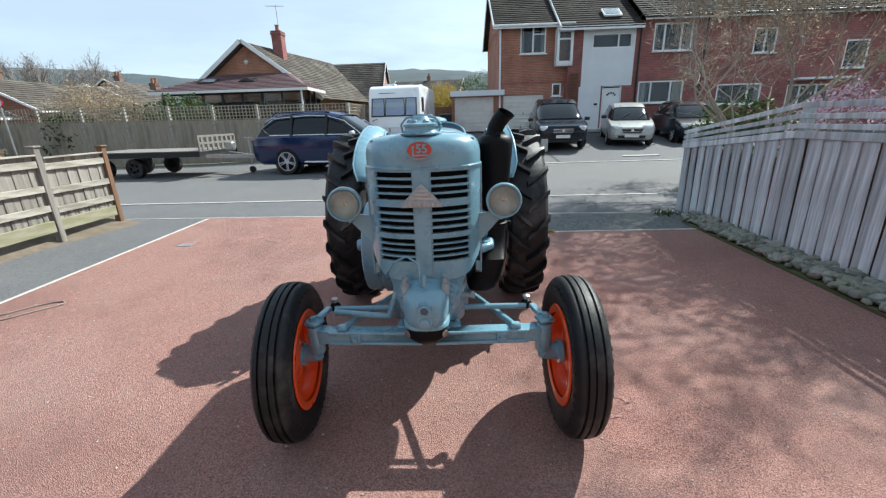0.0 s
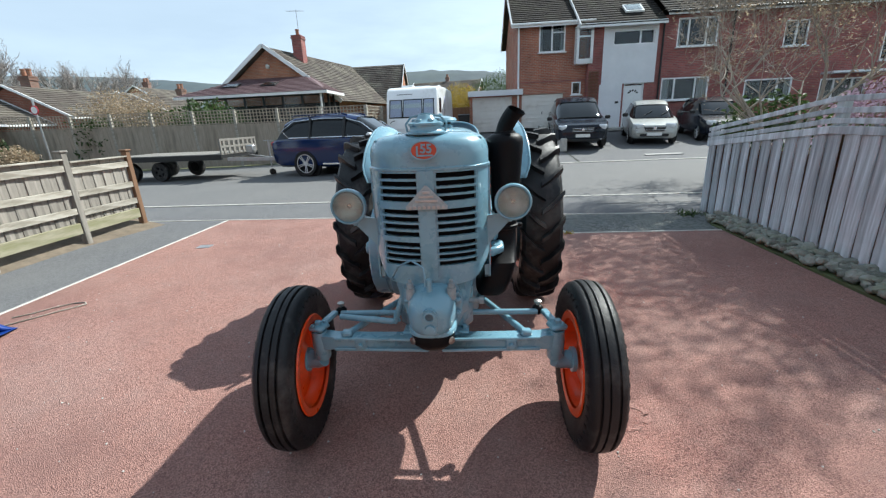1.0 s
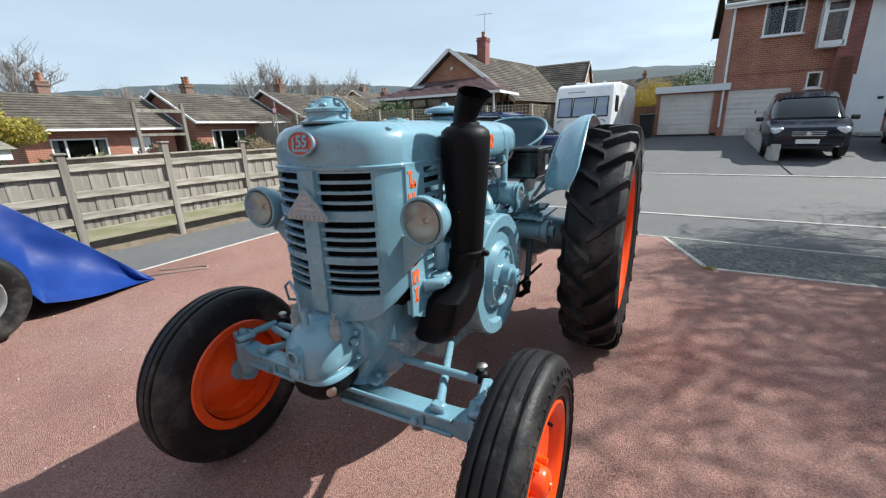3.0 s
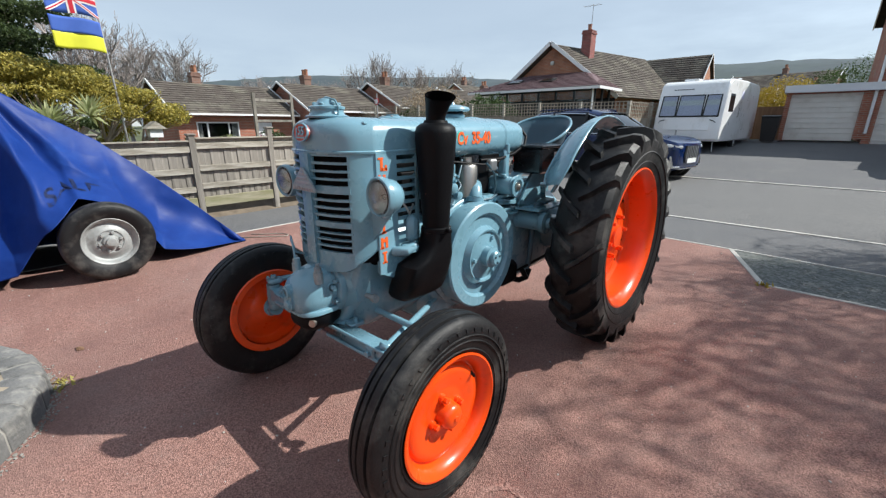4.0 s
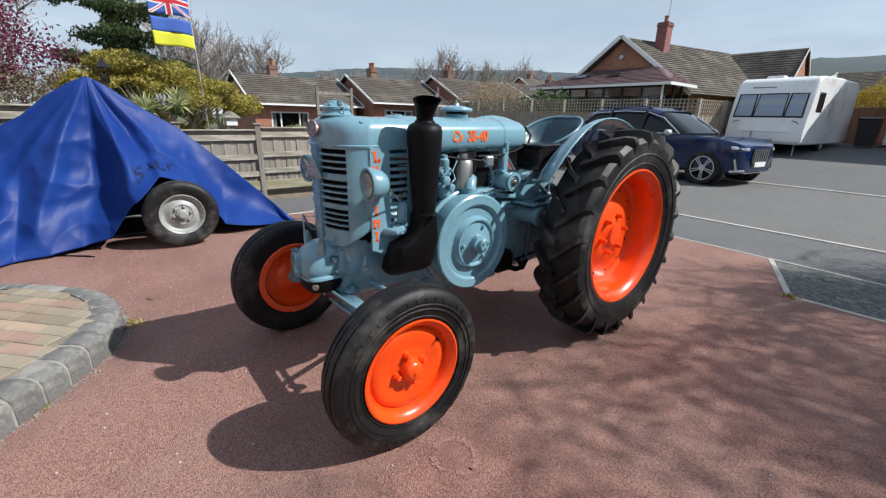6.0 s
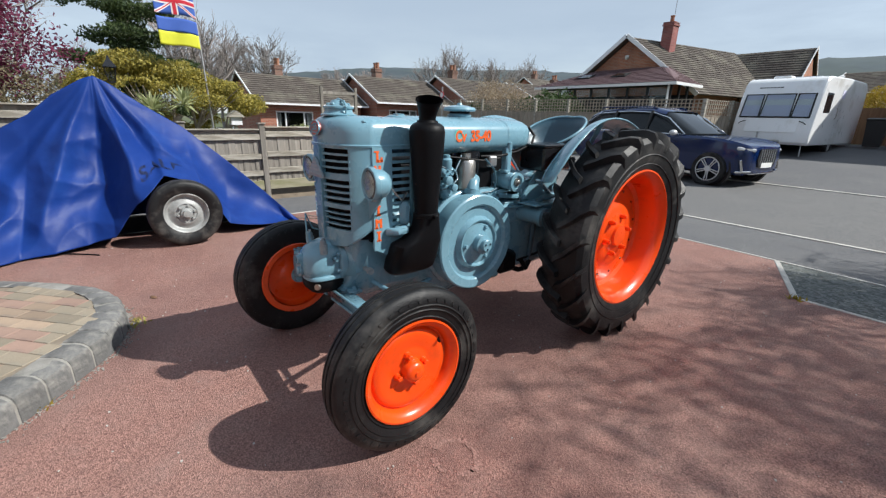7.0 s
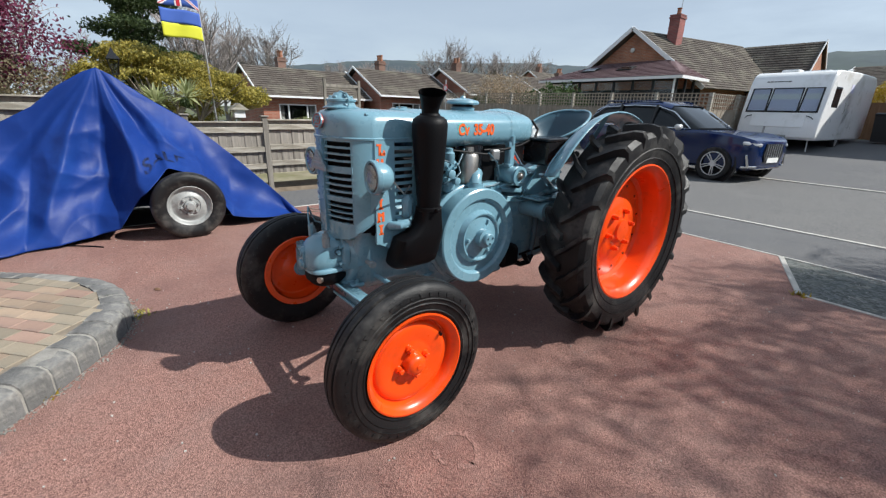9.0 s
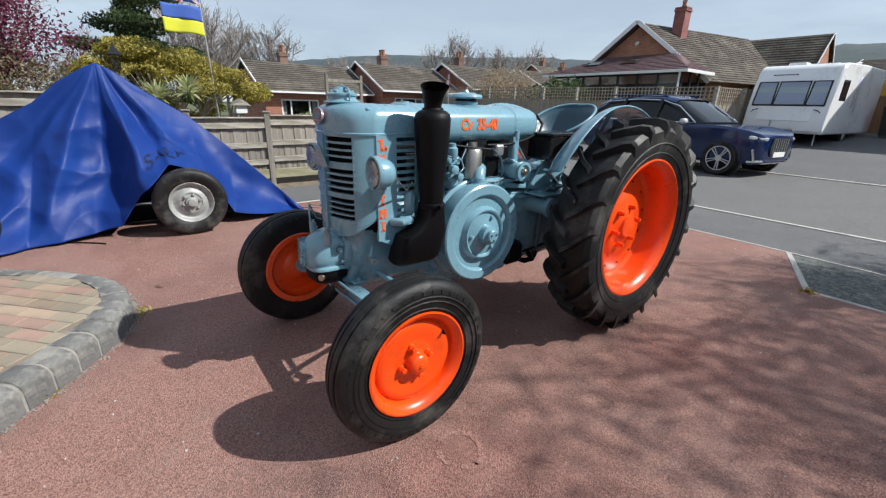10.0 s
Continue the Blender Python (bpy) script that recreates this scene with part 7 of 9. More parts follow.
for x in (-0.95, 0.95):
    part("grab_handle", Geo().tube([(x, on_front(1.0) - 0.02, 1.0), (x * 0.94, on_front(1.0) - 0.06, 1.06), (x * 0.8, on_front(1.1) - 0.02, 1.1)], 0.014, 6), M_TRIM, cv, smooth=60)
part("rooflight", Geo().box((-0.35, 1.5, 2.53), (0.5, 0.5, 0.1), None, 0.03), M_GEL, cv)
part("rooflight", Geo().box((0.1, 2.6, 2.54), (0.8, 0.7, 0.1), None, 0.03), M_GEL, cv)
part("vent", Geo().lathe([(0.07, 0), (0.07, 0.12), (0.1, 0.13), (0.0, 0.16)], 12, pose(0.75, 3.4, 2.49)), M_GEL, cv)
g = Geo()
g.beam((-0.4, 0.2, 0.45), (0, -1.0, 0.45), 0.06, 0.1)
g.beam((0.4, 0.2, 0.45), (0, -1.0, 0.45), 0.06, 0.1)
g.tube([(0, -1.0, 0.1), (0, -1.0, 0.75)], 0.03, 8)
g.box((0, 2.8, 0.45), (1.9, 5.0, 0.1))
part("hitch", g, M_GALV, cv, smooth=40)
for x in (-1, 1):
    cvw = Matrix(((0, 0, x, x * 0.98), (1, 0, 0, 2.9), (0, 1, 0, 0.33), (0, 0, 0, 1)))
    w = part("wheel", Geo().lathe([(0.2, -0.08), (0.2, 0.06), (0.05, 0.07), (0, 0.07)], 24, cvw), M_ALLOY, cv, smooth=40)
    part("tyre", Geo().lathe([(0.2, -0.09), (0.31, -0.09), (0.33, -0.05), (0.33, 0.05), (0.31, 0.09), (0.2, 0.08)], 28, cvw, True), M_RUB, w, smooth=40)
    part("wheel_spat", Geo().box((x * 1.115, 2.9, 0.74), (0.02, 0.95, 0.32), None, 0.006), M_GEL, cv)
    part("corner_steady", Geo().tube([(x * 0.85, 0.5, 0.5), (x * 0.9, 0.4, 0.0)], 0.02, 6), M_GALV, cv)

# cars on the forecourt opposite
hatch_st = [(-1.95, 0.4, 0.85, 0.66, 0.72), (-1.88, 0.28, 0.92, 0.78, 0.82), (-1.2, 0.22, 0.95, 0.82, 0.85), (0.3, 0.22, 0.94, 0.82, 0.85), (1.05, 0.22, 0.90, 0.82, 0.85), (1.55, 0.22, 0.80, 0.80, 0.82), (1.85, 0.24, 0.70, 0.70, 0.74), (1.94, 0.32, 0.58, 0.6, 0.64)]
hatch_gr = [(-1.85, 0.95, 0.74, 0.66), (-1.55, 1.36, 0.76, 0.60), (-1.0, 1.45, 0.77, 0.60), (0.0, 1.44, 0.77, 0.60), (0.4, 1.34, 0.76, 0.58), (1.1, 0.92, 0.74, 0.62)]
suv2_st = [(-2.3, 0.5, 1.0, 0.72, 0.8), (-2.2, 0.36, 1.1, 0.86, 0.92), (-1.3, 0.32, 1.12, 0.92, 0.95), (0.4, 0.32, 1.1, 0.92, 0.95), (1.2, 0.32, 1.05, 0.92, 0.94), (1.9, 0.32, 0.98, 0.9, 0.92), (2.25, 0.34, 0.88, 0.8, 0.84), (2.34, 0.42, 0.74, 0.7, 0.74)]
suv2_gr = [(-2.15, 1.12, 0.84, 0.76), (-1.9, 1.58, 0.87, 0.70), (-1.2, 1.70, 0.88, 0.70), (0.0, 1.70, 0.88, 0.70), (0.5, 1.58, 0.87, 0.68), (1.3, 1.08, 0.84, 0.72)]


def front_face(c, x, w, zg, bars, lampz, plate=True, wide=0.42):
    for y in (-1, 1):
        part("headlamp", Geo().box((x - 0.13, y * (w - 0.2), lampz), (0.24, 0.34, 0.17), Matrix.Rotation(-0.5 * y, 4, "Z"), 0.04), M_HLAMP, c, "clear headlamp", 40)
        part("fog_lamp", Geo().lathe([(0.05, 0), (0.05, 0.03), (0, 0.035)], 12, pose(x - 0.04, y * (w - 0.22), 0.42) @ RY90), M_HLAMP, c)
        part("door_mirror", Geo().box((0.85, y * (w + 0.22), 1.02), (0.1, 0.2, 0.13), None, 0.03), c["paint_mirror"] and M_TRIM, c)
    gr_ = part("grille", Geo().prism([(-wide, zg + 0.07), (wide, zg + 0.07), (wide * 0.82, zg - 0.10), (-wide * 0.82, zg - 0.10)], x - 0.03, x + 0.025, Matrix(((0, 0, 1, 0), (1, 0, 0, 0), (0, 1, 0, 0), (0, 0, 0, 1)))), M_TRIM, c, "dark grille")
    part("grille_badge", Geo().lathe([(0.055, 0), (0.055, 0.012), (0.04, 0.018), (0, 0.02)], 16, pose(x + 0.025, 0, zg - 0.005) @ RY90), M_CHROME, gr_, smooth=40)
    part("bumper", Geo().box((x - 0.05, 0, 0.44), (0.14, w * 1.75, 0.10), None, 0.035), c.children[0].data.materials[0], c, smooth=40)
    for k in range(bars):
        part("grille_bar", Geo().box((x + 0.028, 0, zg - 0.05 + 0.1 * k / max(1, bars - 1)), (0.015, wide * 1.9, 0.016), None, 0.004), M_CHROME, gr_)
    part("lower_grille", Geo().box((x + 0.0, 0, 0.36), (0.05, w * 1.3, 0.10), None, 0.02), M_TRIM, c)
    if plate:
        part("number_plate", Geo().box((x + 0.035, 0, zg - 0.2), (0.012, 0.5, 0.11)), M_LABEL, c, "blank white number plate")
    for y in (-0.3, 0.3):
        part("wiper", Geo().beam((1.0, y, 0.99), (0.75, y + 0.3, 1.16), 0.02, 0.012), M_TRIM, c)


for nm, mm, lab, paint, st, gr_, wb, r, tw, trk, x, w, zg in (
        ("dark_estate_car", (4.25, 17.95, -96), "dark blue off-road estate car parked nose out", M_CARBLK, suv2_st, suv2_gr, 2.7, 0.36, 0.24, 1.62, 2.33, 0.86, 0.72),
        ("silver_hatchback", (7.2, 18.1, -104), "small silver hatchback parked nose out", M_SILVER, hatch_st, hatch_gr, 2.48, 0.30, 0.19, 1.45, 1.94, 0.74, 0.60),
        ("black_hatchback", (9.75, 18.3, -100), "black hatchback parked nose out by the hedge", M_CARBLK, hatch_st, hatch_gr, 2.48, 0.30, 0.19, 1.45, 1.94, 0.74, 0.60)):
    px, py, rz = mm
    c = car(nm, pose(px, py, ground_z(px, py) + 0.01) @ Matrix.Rotation(radians(4.2), 4, "X") @ pose(0, 0, 0, 0, 0, rz), lab, paint, st, gr_, wb, r, tw, trk, 7)
    c["paint_mirror"] = 1
    front_face(c, x, w, zg, 3 if paint is M_CARBLK else 2, zg + 0.08, True, 0.38)

# ---- block-paved island with a kerb ----
patio = thing("paved_island", pose(0, 0, 0), "raised island of block paving with a rounded grey stone kerb", "paving")
KH = 0.15
edge = [(-0.10, -0.16), (-0.30, 0.06), (-0.47, 0.25), (-0.72, 0.45), (-1.00, 0.64), (-1.20, 0.73), (-1.40, 0.765), (-1.58, 0.75), (-1.76, 0.70), (-1.94, 0.61), (-2.16, 0.43), (-2.42, 0.12), (-2.60, -0.2), (-2.80, -0.8)]


def along(pts, step):
    """Evenly spaced points and directions along a line."""
    out = []
    acc = 0.0
    for (x0, y0), (x1, y1) in zip(pts, pts[1:]):
        ln_ = math.hypot(x1 - x0, y1 - y0)
        while acc < ln_:
            out.append((x0 + (x1 - x0) * acc / ln_, y0 + (y1 - y0) * acc / ln_, math.degrees(math.atan2(y1 - y0, x1 - x0))))
            acc += step
        acc -= ln_
    return out


kerb_prof = [(0.0, 0.0), (0.0, 0.10), (0.012, 0.128), (0.04, 0.147), (0.075, 0.152), (0.15, 0.152), (0.15, 0.0)]


def kerb_block(w, bend):
    """A bullnosed block, wider outside than inside."""
    rings = []
    for k, s in ((0, -1), (1, -0.94), (2, 0.94), (3, 1)):
        sh = 0.0 if k in (1, 2) else 0.006
        ring = []
        for y, z in kerb_prof:
            half = w / 2 * (1 - bend * y / 0.15)
            ring.append((s * half, y + (sh if y < 0.1 else -sh), max(0, z - (sh if z > 0.02 else 0))))
        rings.append(ring)
    return Geo().loft(rings).mesh("kerb_block", 30)


kb = kerb_block(0.142, 0.12)
for x, y, a in along(edge, 0.15):
    part("kerb_block", kb, M_SLATE, patio, m=pose(x, y, 0, 0, 0, a + 180 + vary(-1.5, 1.5)) @ Matrix.Diagonal((vary(0.97, 1.02), -1, vary(0.97, 1.04), 1)))


# pale mortar between the kerb blocks
rings = []
pts_k = along(edge, 0.05)
for x, y, a in pts_k:
    mk = pose(x, y, 0, 0, 0, a + 180) @ Matrix.Diagonal((1, -1, 1, 1))
    rings.append([tuple(mk @ Vector((0, 0.003 + q * 0.98, max(0.0, z - 0.0025)))) for q, z in kerb_prof])
part("kerb_mortar", Geo().loft(rings), M_MORTAR, patio, "pale mortar between kerb blocks", 30)


def inside(px, py, poly):
    r = False
    j = len(poly) - 1
    for i in range(len(poly)):
        xi, yi = poly[i]
        xj, yj = poly[j]
        if (yi > py) != (yj > py) and px < (xj - xi) * (py - yi) / (yj - yi) + xi:
            r = not r
        j = i
    return r


cx0, cy0 = -1.5, -0.6
inner = []
for i, (x, y) in enumerate(edge):
    x0, y0 = edge[max(0, i - 1)]
    x1, y1 = edge[min(len(edge) - 1, i + 1)]
    dx, dy = x1 - x0, y1 - y0
    l_ = math.hypot(dx, dy)
    nx_, ny_ = -dy / l_, dx / l_
    if (cx0 - x) * nx_ + (cy0 - y) * ny_ < 0:
        nx_, ny_ = -nx_, -ny_
    inner.append((x + nx_ * 0.155, y + ny_ * 0.155))
poly_in = inner + [(-2.65, -1.2), (-0.1, -1.2)]
part("paving_bed", Geo().prism(poly_in, 0.0, KH - 0.003), M_JOINT, patio, "dark sand joints")
pave_mesh = Geo().box((0, 0, 0), (0.1975, 0.098, 0.05), None, 0.003).mesh("paving_block")
pave_mesh2 = pave_mesh.copy()
pave_mesh3 = pave_mesh.copy()
pave_half = Geo().box((0, 0, 0), (0.0975, 0.098, 0.05), None, 0.003).mesh("paving_block")
for me_, mt_ in ((pave_mesh, M_PAVE), (pave_mesh2, M_PAVE2), (pave_mesh3, M_PAVE3), (pave_half, M_PAVE3)):
    me_.materials.append(mt_)
rotp = radians(42)
count = 0
for i in range(-16, 17):
    for j in range(-30, 31):
        lx, ly = 0.2 * i + (0.1 if j % 2 else 0), 0.1005 * j
        wx, wy = -1.4 + lx * math.cos(rotp) - ly * math.sin(rotp), -0.1 + lx * math.sin(rotp) + ly * math.cos(rotp)
        ends = [inside(wx + s * 0.09 * math.cos(rotp) + q * 0.04 * -math.sin(rotp), wy + s * 0.09 * math.sin(rotp) + q * 0.04 * math.cos(rotp), poly_in) for s in (-1, 1) for q in (-1, 1)]
        zz_ = KH - 0.022 + vary(-0.0015, 0.0015)
        if all(ends) and wy > -0.75 and count < 290:
            part("paving_block", random.choice((pave_mesh, pave_mesh3, pave_mesh3, pave_mesh2)), None, patio, m=pose(wx, wy, zz_, vary(-0.4, 0.4), vary(-0.4, 0.4), math.degrees(rotp)))
            count += 1
        else:
            for s in (-1, 1):
                hx, hy = wx + s * 0.05 * math.cos(rotp), wy + s * 0.05 * math.sin(rotp)
                if wy > -0.75 and inside(hx, hy, poly_in) and inside(hx + 0.012, hy, poly_in) and inside(hx - 0.012, hy, poly_in) and count < 298:
                    part("paving_block", pave_half, None, patio, m=pose(hx, hy, zz_, 0, 0, math.degrees(rotp)))
                    count += 1

# small weeds at the foot of the kerb and at the edging corner


def tuft(name, x, y, z, n, h, mt, label, spread=0.05):
    g = Geo()
    for k in range(n):
        a, r = vary(0, 6.283), vary(0, spread)
        px, py = x + r * math.cos(a), y + r * math.sin(a)
        t = vary(0.3, 1.0) * h
        b = vary(0, 6.283)
        w_ = 0.006 + 0.2 * h * 0.3
        g.add([(px - w_ * math.sin(b), py + w_ * math.cos(b), z), (px + w_ * math.sin(b), py - w_ * math.cos(b), z), (px + t * 0.7 * math.cos(b), py + t * 0.7 * math.sin(b), z + t * 0.7)], [(0, 1, 2)])
    return tagged(part(name, g, mt, None), label, "weed", kind="stuff")


tuft("weed", -0.66, 0.38, 0.0, 26, 0.045, M_YBUSH, "small yellow-green weed at the kerb foot")
tuft("weed", -1.42, 0.80, 0.0, 40, 0.05, M_LEAFY, "thin dry weeds at the kerb foot", 0.09)
tuft("weed", 1.24, 5.14, 0.0, 40, 0.06, M_YBUSH, "small bright weed in the edging corner", 0.07)
tuft("weed", 3.1, 6.0, 0.0, 70, 0.12, M_LEAF, "weeds at the fence foot", 0.2)
g = Geo()
for k in range(420):
    i = random.randrange(1, 9)
    (x0, y0), (x1, y1) = edge[i], edge[i + 1] if i + 1 < len(edge) else edge[i]
    u = random.random()
    r = abs(random.gauss(0, 0.025)) + 0.004
    px, py = x0 + (x1 - x0) * u, y0 + (y1 - y0) * u
    nx_, ny_ = px - cx0, py - cy0
    l_ = math.hypot(nx_, ny_)
    s = vary(0.002, 0.006)
    g.box((px + nx_ / l_ * r, py + ny_ / l_ * r, s * 0.5), (s * 2, s * 1.4, s), Matrix.Rotation(vary(0, 3), 4, "Z"))
tagged(part("grit", g, M_MORTAR, None), "pale grit along the kerb foot", "grit", kind="stuff")
g = Geo()
for k in range(900):
    px, py = random.uniform(-3.8, 2.9), random.uniform(-0.2, 6.0)
    s = random.choice((0.0015, 0.002, 0.002, 0.003, 0.004))
    g.box((px, py, s * 0.6), (s * 2.2, s * 1.6, s * 1.2), Matrix.Rotation(vary(0, 3), 4, "Z"))
tagged(part("loose_grit", g, M_CONC, None), "scattered pale grit on the drive", "grit", kind="stuff")
g = Geo()
g.sheet(lambda u, v: (-1.86 + 0.06 * u + 0.02 * v, 0.92 + 0.035 * v, 0.004 + 0.012 * math.sin(3 * u) * (1 - abs(v - 0.5))), 6, 4)
tagged(part("dead_leaf", g, M_WOODB, None, smooth=60), "curled brown dead leaf on the drive", "leaf")
g = Geo()
g.tube([(-3.5, 0.32, 0.008), (-3.40, 0.42, 0.015), (-3.32, 0.55, 0.008), (-3.25, 0.62, 0.006)], 0.007, 6)
tagged(part("cord", g, M_BLK, None, smooth=60), "short dark cord lying on the drive", "cord")
g = Geo()
g.tube([(-3.99, 2.60, 0.006), (-3.85, 2.66, 0.006), (-3.72, 2.76, 0.007), (-3.60, 2.90, 0.008), (-3.50, 3.02, 0.010), (-3.42, 3.11, 0.010), (-3.40, 3.16, 0.008), (-3.45, 3.20, 0.007), (-3.54, 3.18, 0.006), (-3.64, 3.09, 0.006), (-3.72, 2.98, 0.006), (-3.82, 2.90, 0.006)], 0.006, 6)
tagged(part("rope", g, M_WOODR, None, smooth=60), "loop of pale rope lying on the drive", "rope")
part_cover = Geo().box((-3.44, 4.92, 0.002), (0.17, 0.13, 0.006), Matrix.Rotation(0.1, 4, "Z"))
tagged(part("drain_cover", part_cover, M_GALV, None), "small grey drain cover in the drive", "cover")

# pale scuff ring left on the drive
g = Geo()
for k in range(40):
    a0, a1 = 0.16 * k, 0.16 * k + 0.15
    r0 = 0.085 + 0.012 * noise.noise(Vector((k * 0.3, 0, 0)))
    r1 = r0 + 0.022 + 0.035 * abs(noise.noise(Vector((k * 0.45, 3, 0))))
    if noise.noise(Vector((k * 0.23, 7, 0))) > -0.22:
        g.add([(0.78 + r * math.cos(a), 1.78 + 0.9 * r * math.sin(a), 0.003) for r, a in ((r0, a0), (r1, a0), (r1, a1), (r0, a1))], [(0, 1, 2, 3)])
tagged(part("scuff", g, M_SCUFF, None), "pale scuffed ring worn on the drive", "mark", kind="structure")

# pebbles beside the tall fence
peb = thing("pebble_strip", pose(0, 0, 0), "strip of rounded grey pebbles along the fence", "pebbles")
shapes = []
for k in range(6):
    bm = bmesh.new()
    bmesh.ops.create_icosphere(bm, subdivisions=1, radius=1.0)
    for v in bm.verts:
        v.co *= 1 + 0.22 * noise.noise(v.co * 1.3 + Vector((k * 7, 0, 0)))
        v.co.z *= 0.62
        v.co.x *= 1.25
    me = bpy.data.meshes.new("pebble")
    bm.to_mesh(me)
    bm.free()
    me.polygons.foreach_set("use_smooth", [True] * len(me.polygons))
    me.materials.append(M_PEB)
    shapes.append(me)


def strip_x(y):
    """Edges of the pebble strip at y."""
    a = 3.03 + 0.06 * max(0, y - 2.6) / 2.5
    b = TF0.x + (TF1.x - TF0.x) * (TF0.y - y) / (TF0.y - TF1.y)
    return a, b - 0.02


tagged(part("strip_bed", Geo().prism([(strip_x(5.4)[0], 5.4), (3.36, 6.1), (strip_x(0.9)[1], 0.9), (strip_x(0.9)[0], 0.9)], -0.02, 0.012), M_GRASS, None), "mossy earth under the pebbles", "soil", kind="structure")
far_peb = Geo()
n_peb = 0
for k in range(520):
    y = random.uniform(2.2, 5.7)
    a, b = strip_x(y)
    x = random.uniform(a + 0.04, b)
    s = random.choice((0.03, 0.038, 0.042, 0.05, 0.06))
    m = pose(x, y, 0.012 + s * 0.35 + random.uniform(0, 0.03) + 0.05 * (x - a) / (b - a), vary(-25, 25), vary(-25, 25), vary(0, 360)) @ Matrix.Diagonal((s, s, s, 1))
    if n_peb < 295:
        part("pebble", shapes[k % 6], None, peb, m=m)
        n_peb += 1
    else:
        me = shapes[k % 6]
        far_peb.add([v.co for v in me.vertices], [tuple(p.vertices) for p in me.polygons], m)
tagged(part("pebble_bed", far_peb, M_PEB, peb), kind="stuff")

# ---- tarpaulin over a parked vehicle ----
hid = thing("covered_vehicle", pose(-3.22, 1.4, 0), "parked vehicle hidden under a tarpaulin, one grey wheel showing", "vehicle")


def plain_wheel(y):
    mw = Matrix(((0, 0, 1, 0), (1, 0, 0, y), (0, 1, 0, 0.345), (0, 0, 0, 1)))
    w = part("wheel", Geo().lathe([(0.20, -0.07), (0.205, 0.05), (0.215, 0.062), (0.206, 0.068), (0.19, 0.058), (0.18, 0.03), (0.165, 0.022), (0.13, 0.034), (0.12, 0.045), (0.10, 0.048), (0.095, 0.04), (0.06, 0.042), (0.055, 0.075), (0.04, 0.08), (0.035, 0.10), (0, 0.105)], 40, mw), M_WGREY, hid, "silver-grey pressed wheel", 40)
    part("tyre", Geo().lathe([(0.2, -0.07), (0.26, -0.09), (0.31, -0.092), (0.335, -0.075), (0.345, -0.05), (0.335, -0.035), (0.345, -0.02), (0.345, 0.02), (0.335, 0.035), (0.345, 0.05), (0.335, 0.075), (0.31, 0.092), (0.26, 0.09), (0.222, 0.072), (0.2, 0.06)], 56, mw, True), M_RUB, w, "plain black tyre", 40)
    for k in range(6):
        a = k * math.pi / 3 + 0.2
        part("wheel_nut", bolt(Geo(), mw @ Vector((0.08 * math.cos(a), 0.08 * math.sin(a), 0.044)), (1, 0, 0), 0.014, 0.022), M_WGREY, w)


plain_wheel(0.0)
plain_wheel(-1.78)
g = Geo()
g.box((-0.95, -0.9, 0.5), (0.35, 2.0, 0.2), None, 0.05)
g.tube([(-1.4, 0, 0.345), (0.0, 0, 0.345)], 0.05, 12)
g.tube([(-1.4, -1.78, 0.345), (0.0, -1.78, 0.345)], 0.05, 12)
part("chassis", g, M_BLK, hid, smooth=40)

ridge = [(-4.45, -1.5, 0.92), (-4.2, -0.7, 1.0), (-4.12, 0.03, 1.14), (-4.1, 0.30, 1.30), (-4.1, 0.52, 1.50), (-4.1, 0.76, 1.655), (-4.1, 0.87, 1.70), (-4.1, 0.99, 1.635), (-4.1, 1.25, 1.43), (-4.05, 1.6, 1.19), (-3.92, 2.0, 0.80), (-3.76, 2.35, 0.42), (-3.62, 2.70, 0.03)]
lower = [(-3.25, -1.5, 0.02), (-3.2, -0.9, 0.03), (-3.3, -0.25, 0.03), (-3.48, 0.05, 0.015), (-3.40, 0.30, 0.03), (-3.34, 0.55, 0.06), (-3.36, 0.78, 0.12), (-3.38, 1.0, 0.46), (-3.34, 1.28, 0.72), (-3.32, 1.60, 0.62), (-3.40, 1.84, 0.13), (-3.44, 2.2, 0.06), (-3.55, 2.72, 0.01)]
backl = [(-5.05, -1.5, 0.02), (-5.0, -0.9, 0.02), (-5.0, -0.2, 0.02), (-5.0, 0.1, 0.02), (-5.0, 0.3, 0.02), (-5.0, 0.6, 0.02), (-5.0, 0.87, 0.02), (-4.95, 1.1, 0.02), (-4.9, 1.3, 0.02), (-4.8, 1.6, 0.02), (-4.6, 2.0, 0.02), (-4.2, 2.4, 0.02), (-3.68, 2.74, 0.01)]


def poly_at(pts, u):
    f = u * (len(pts) - 1)
    i = min(int(f), len(pts) - 2)
    return Vector(pts[i]).lerp(Vector(pts[i + 1]), f - i)


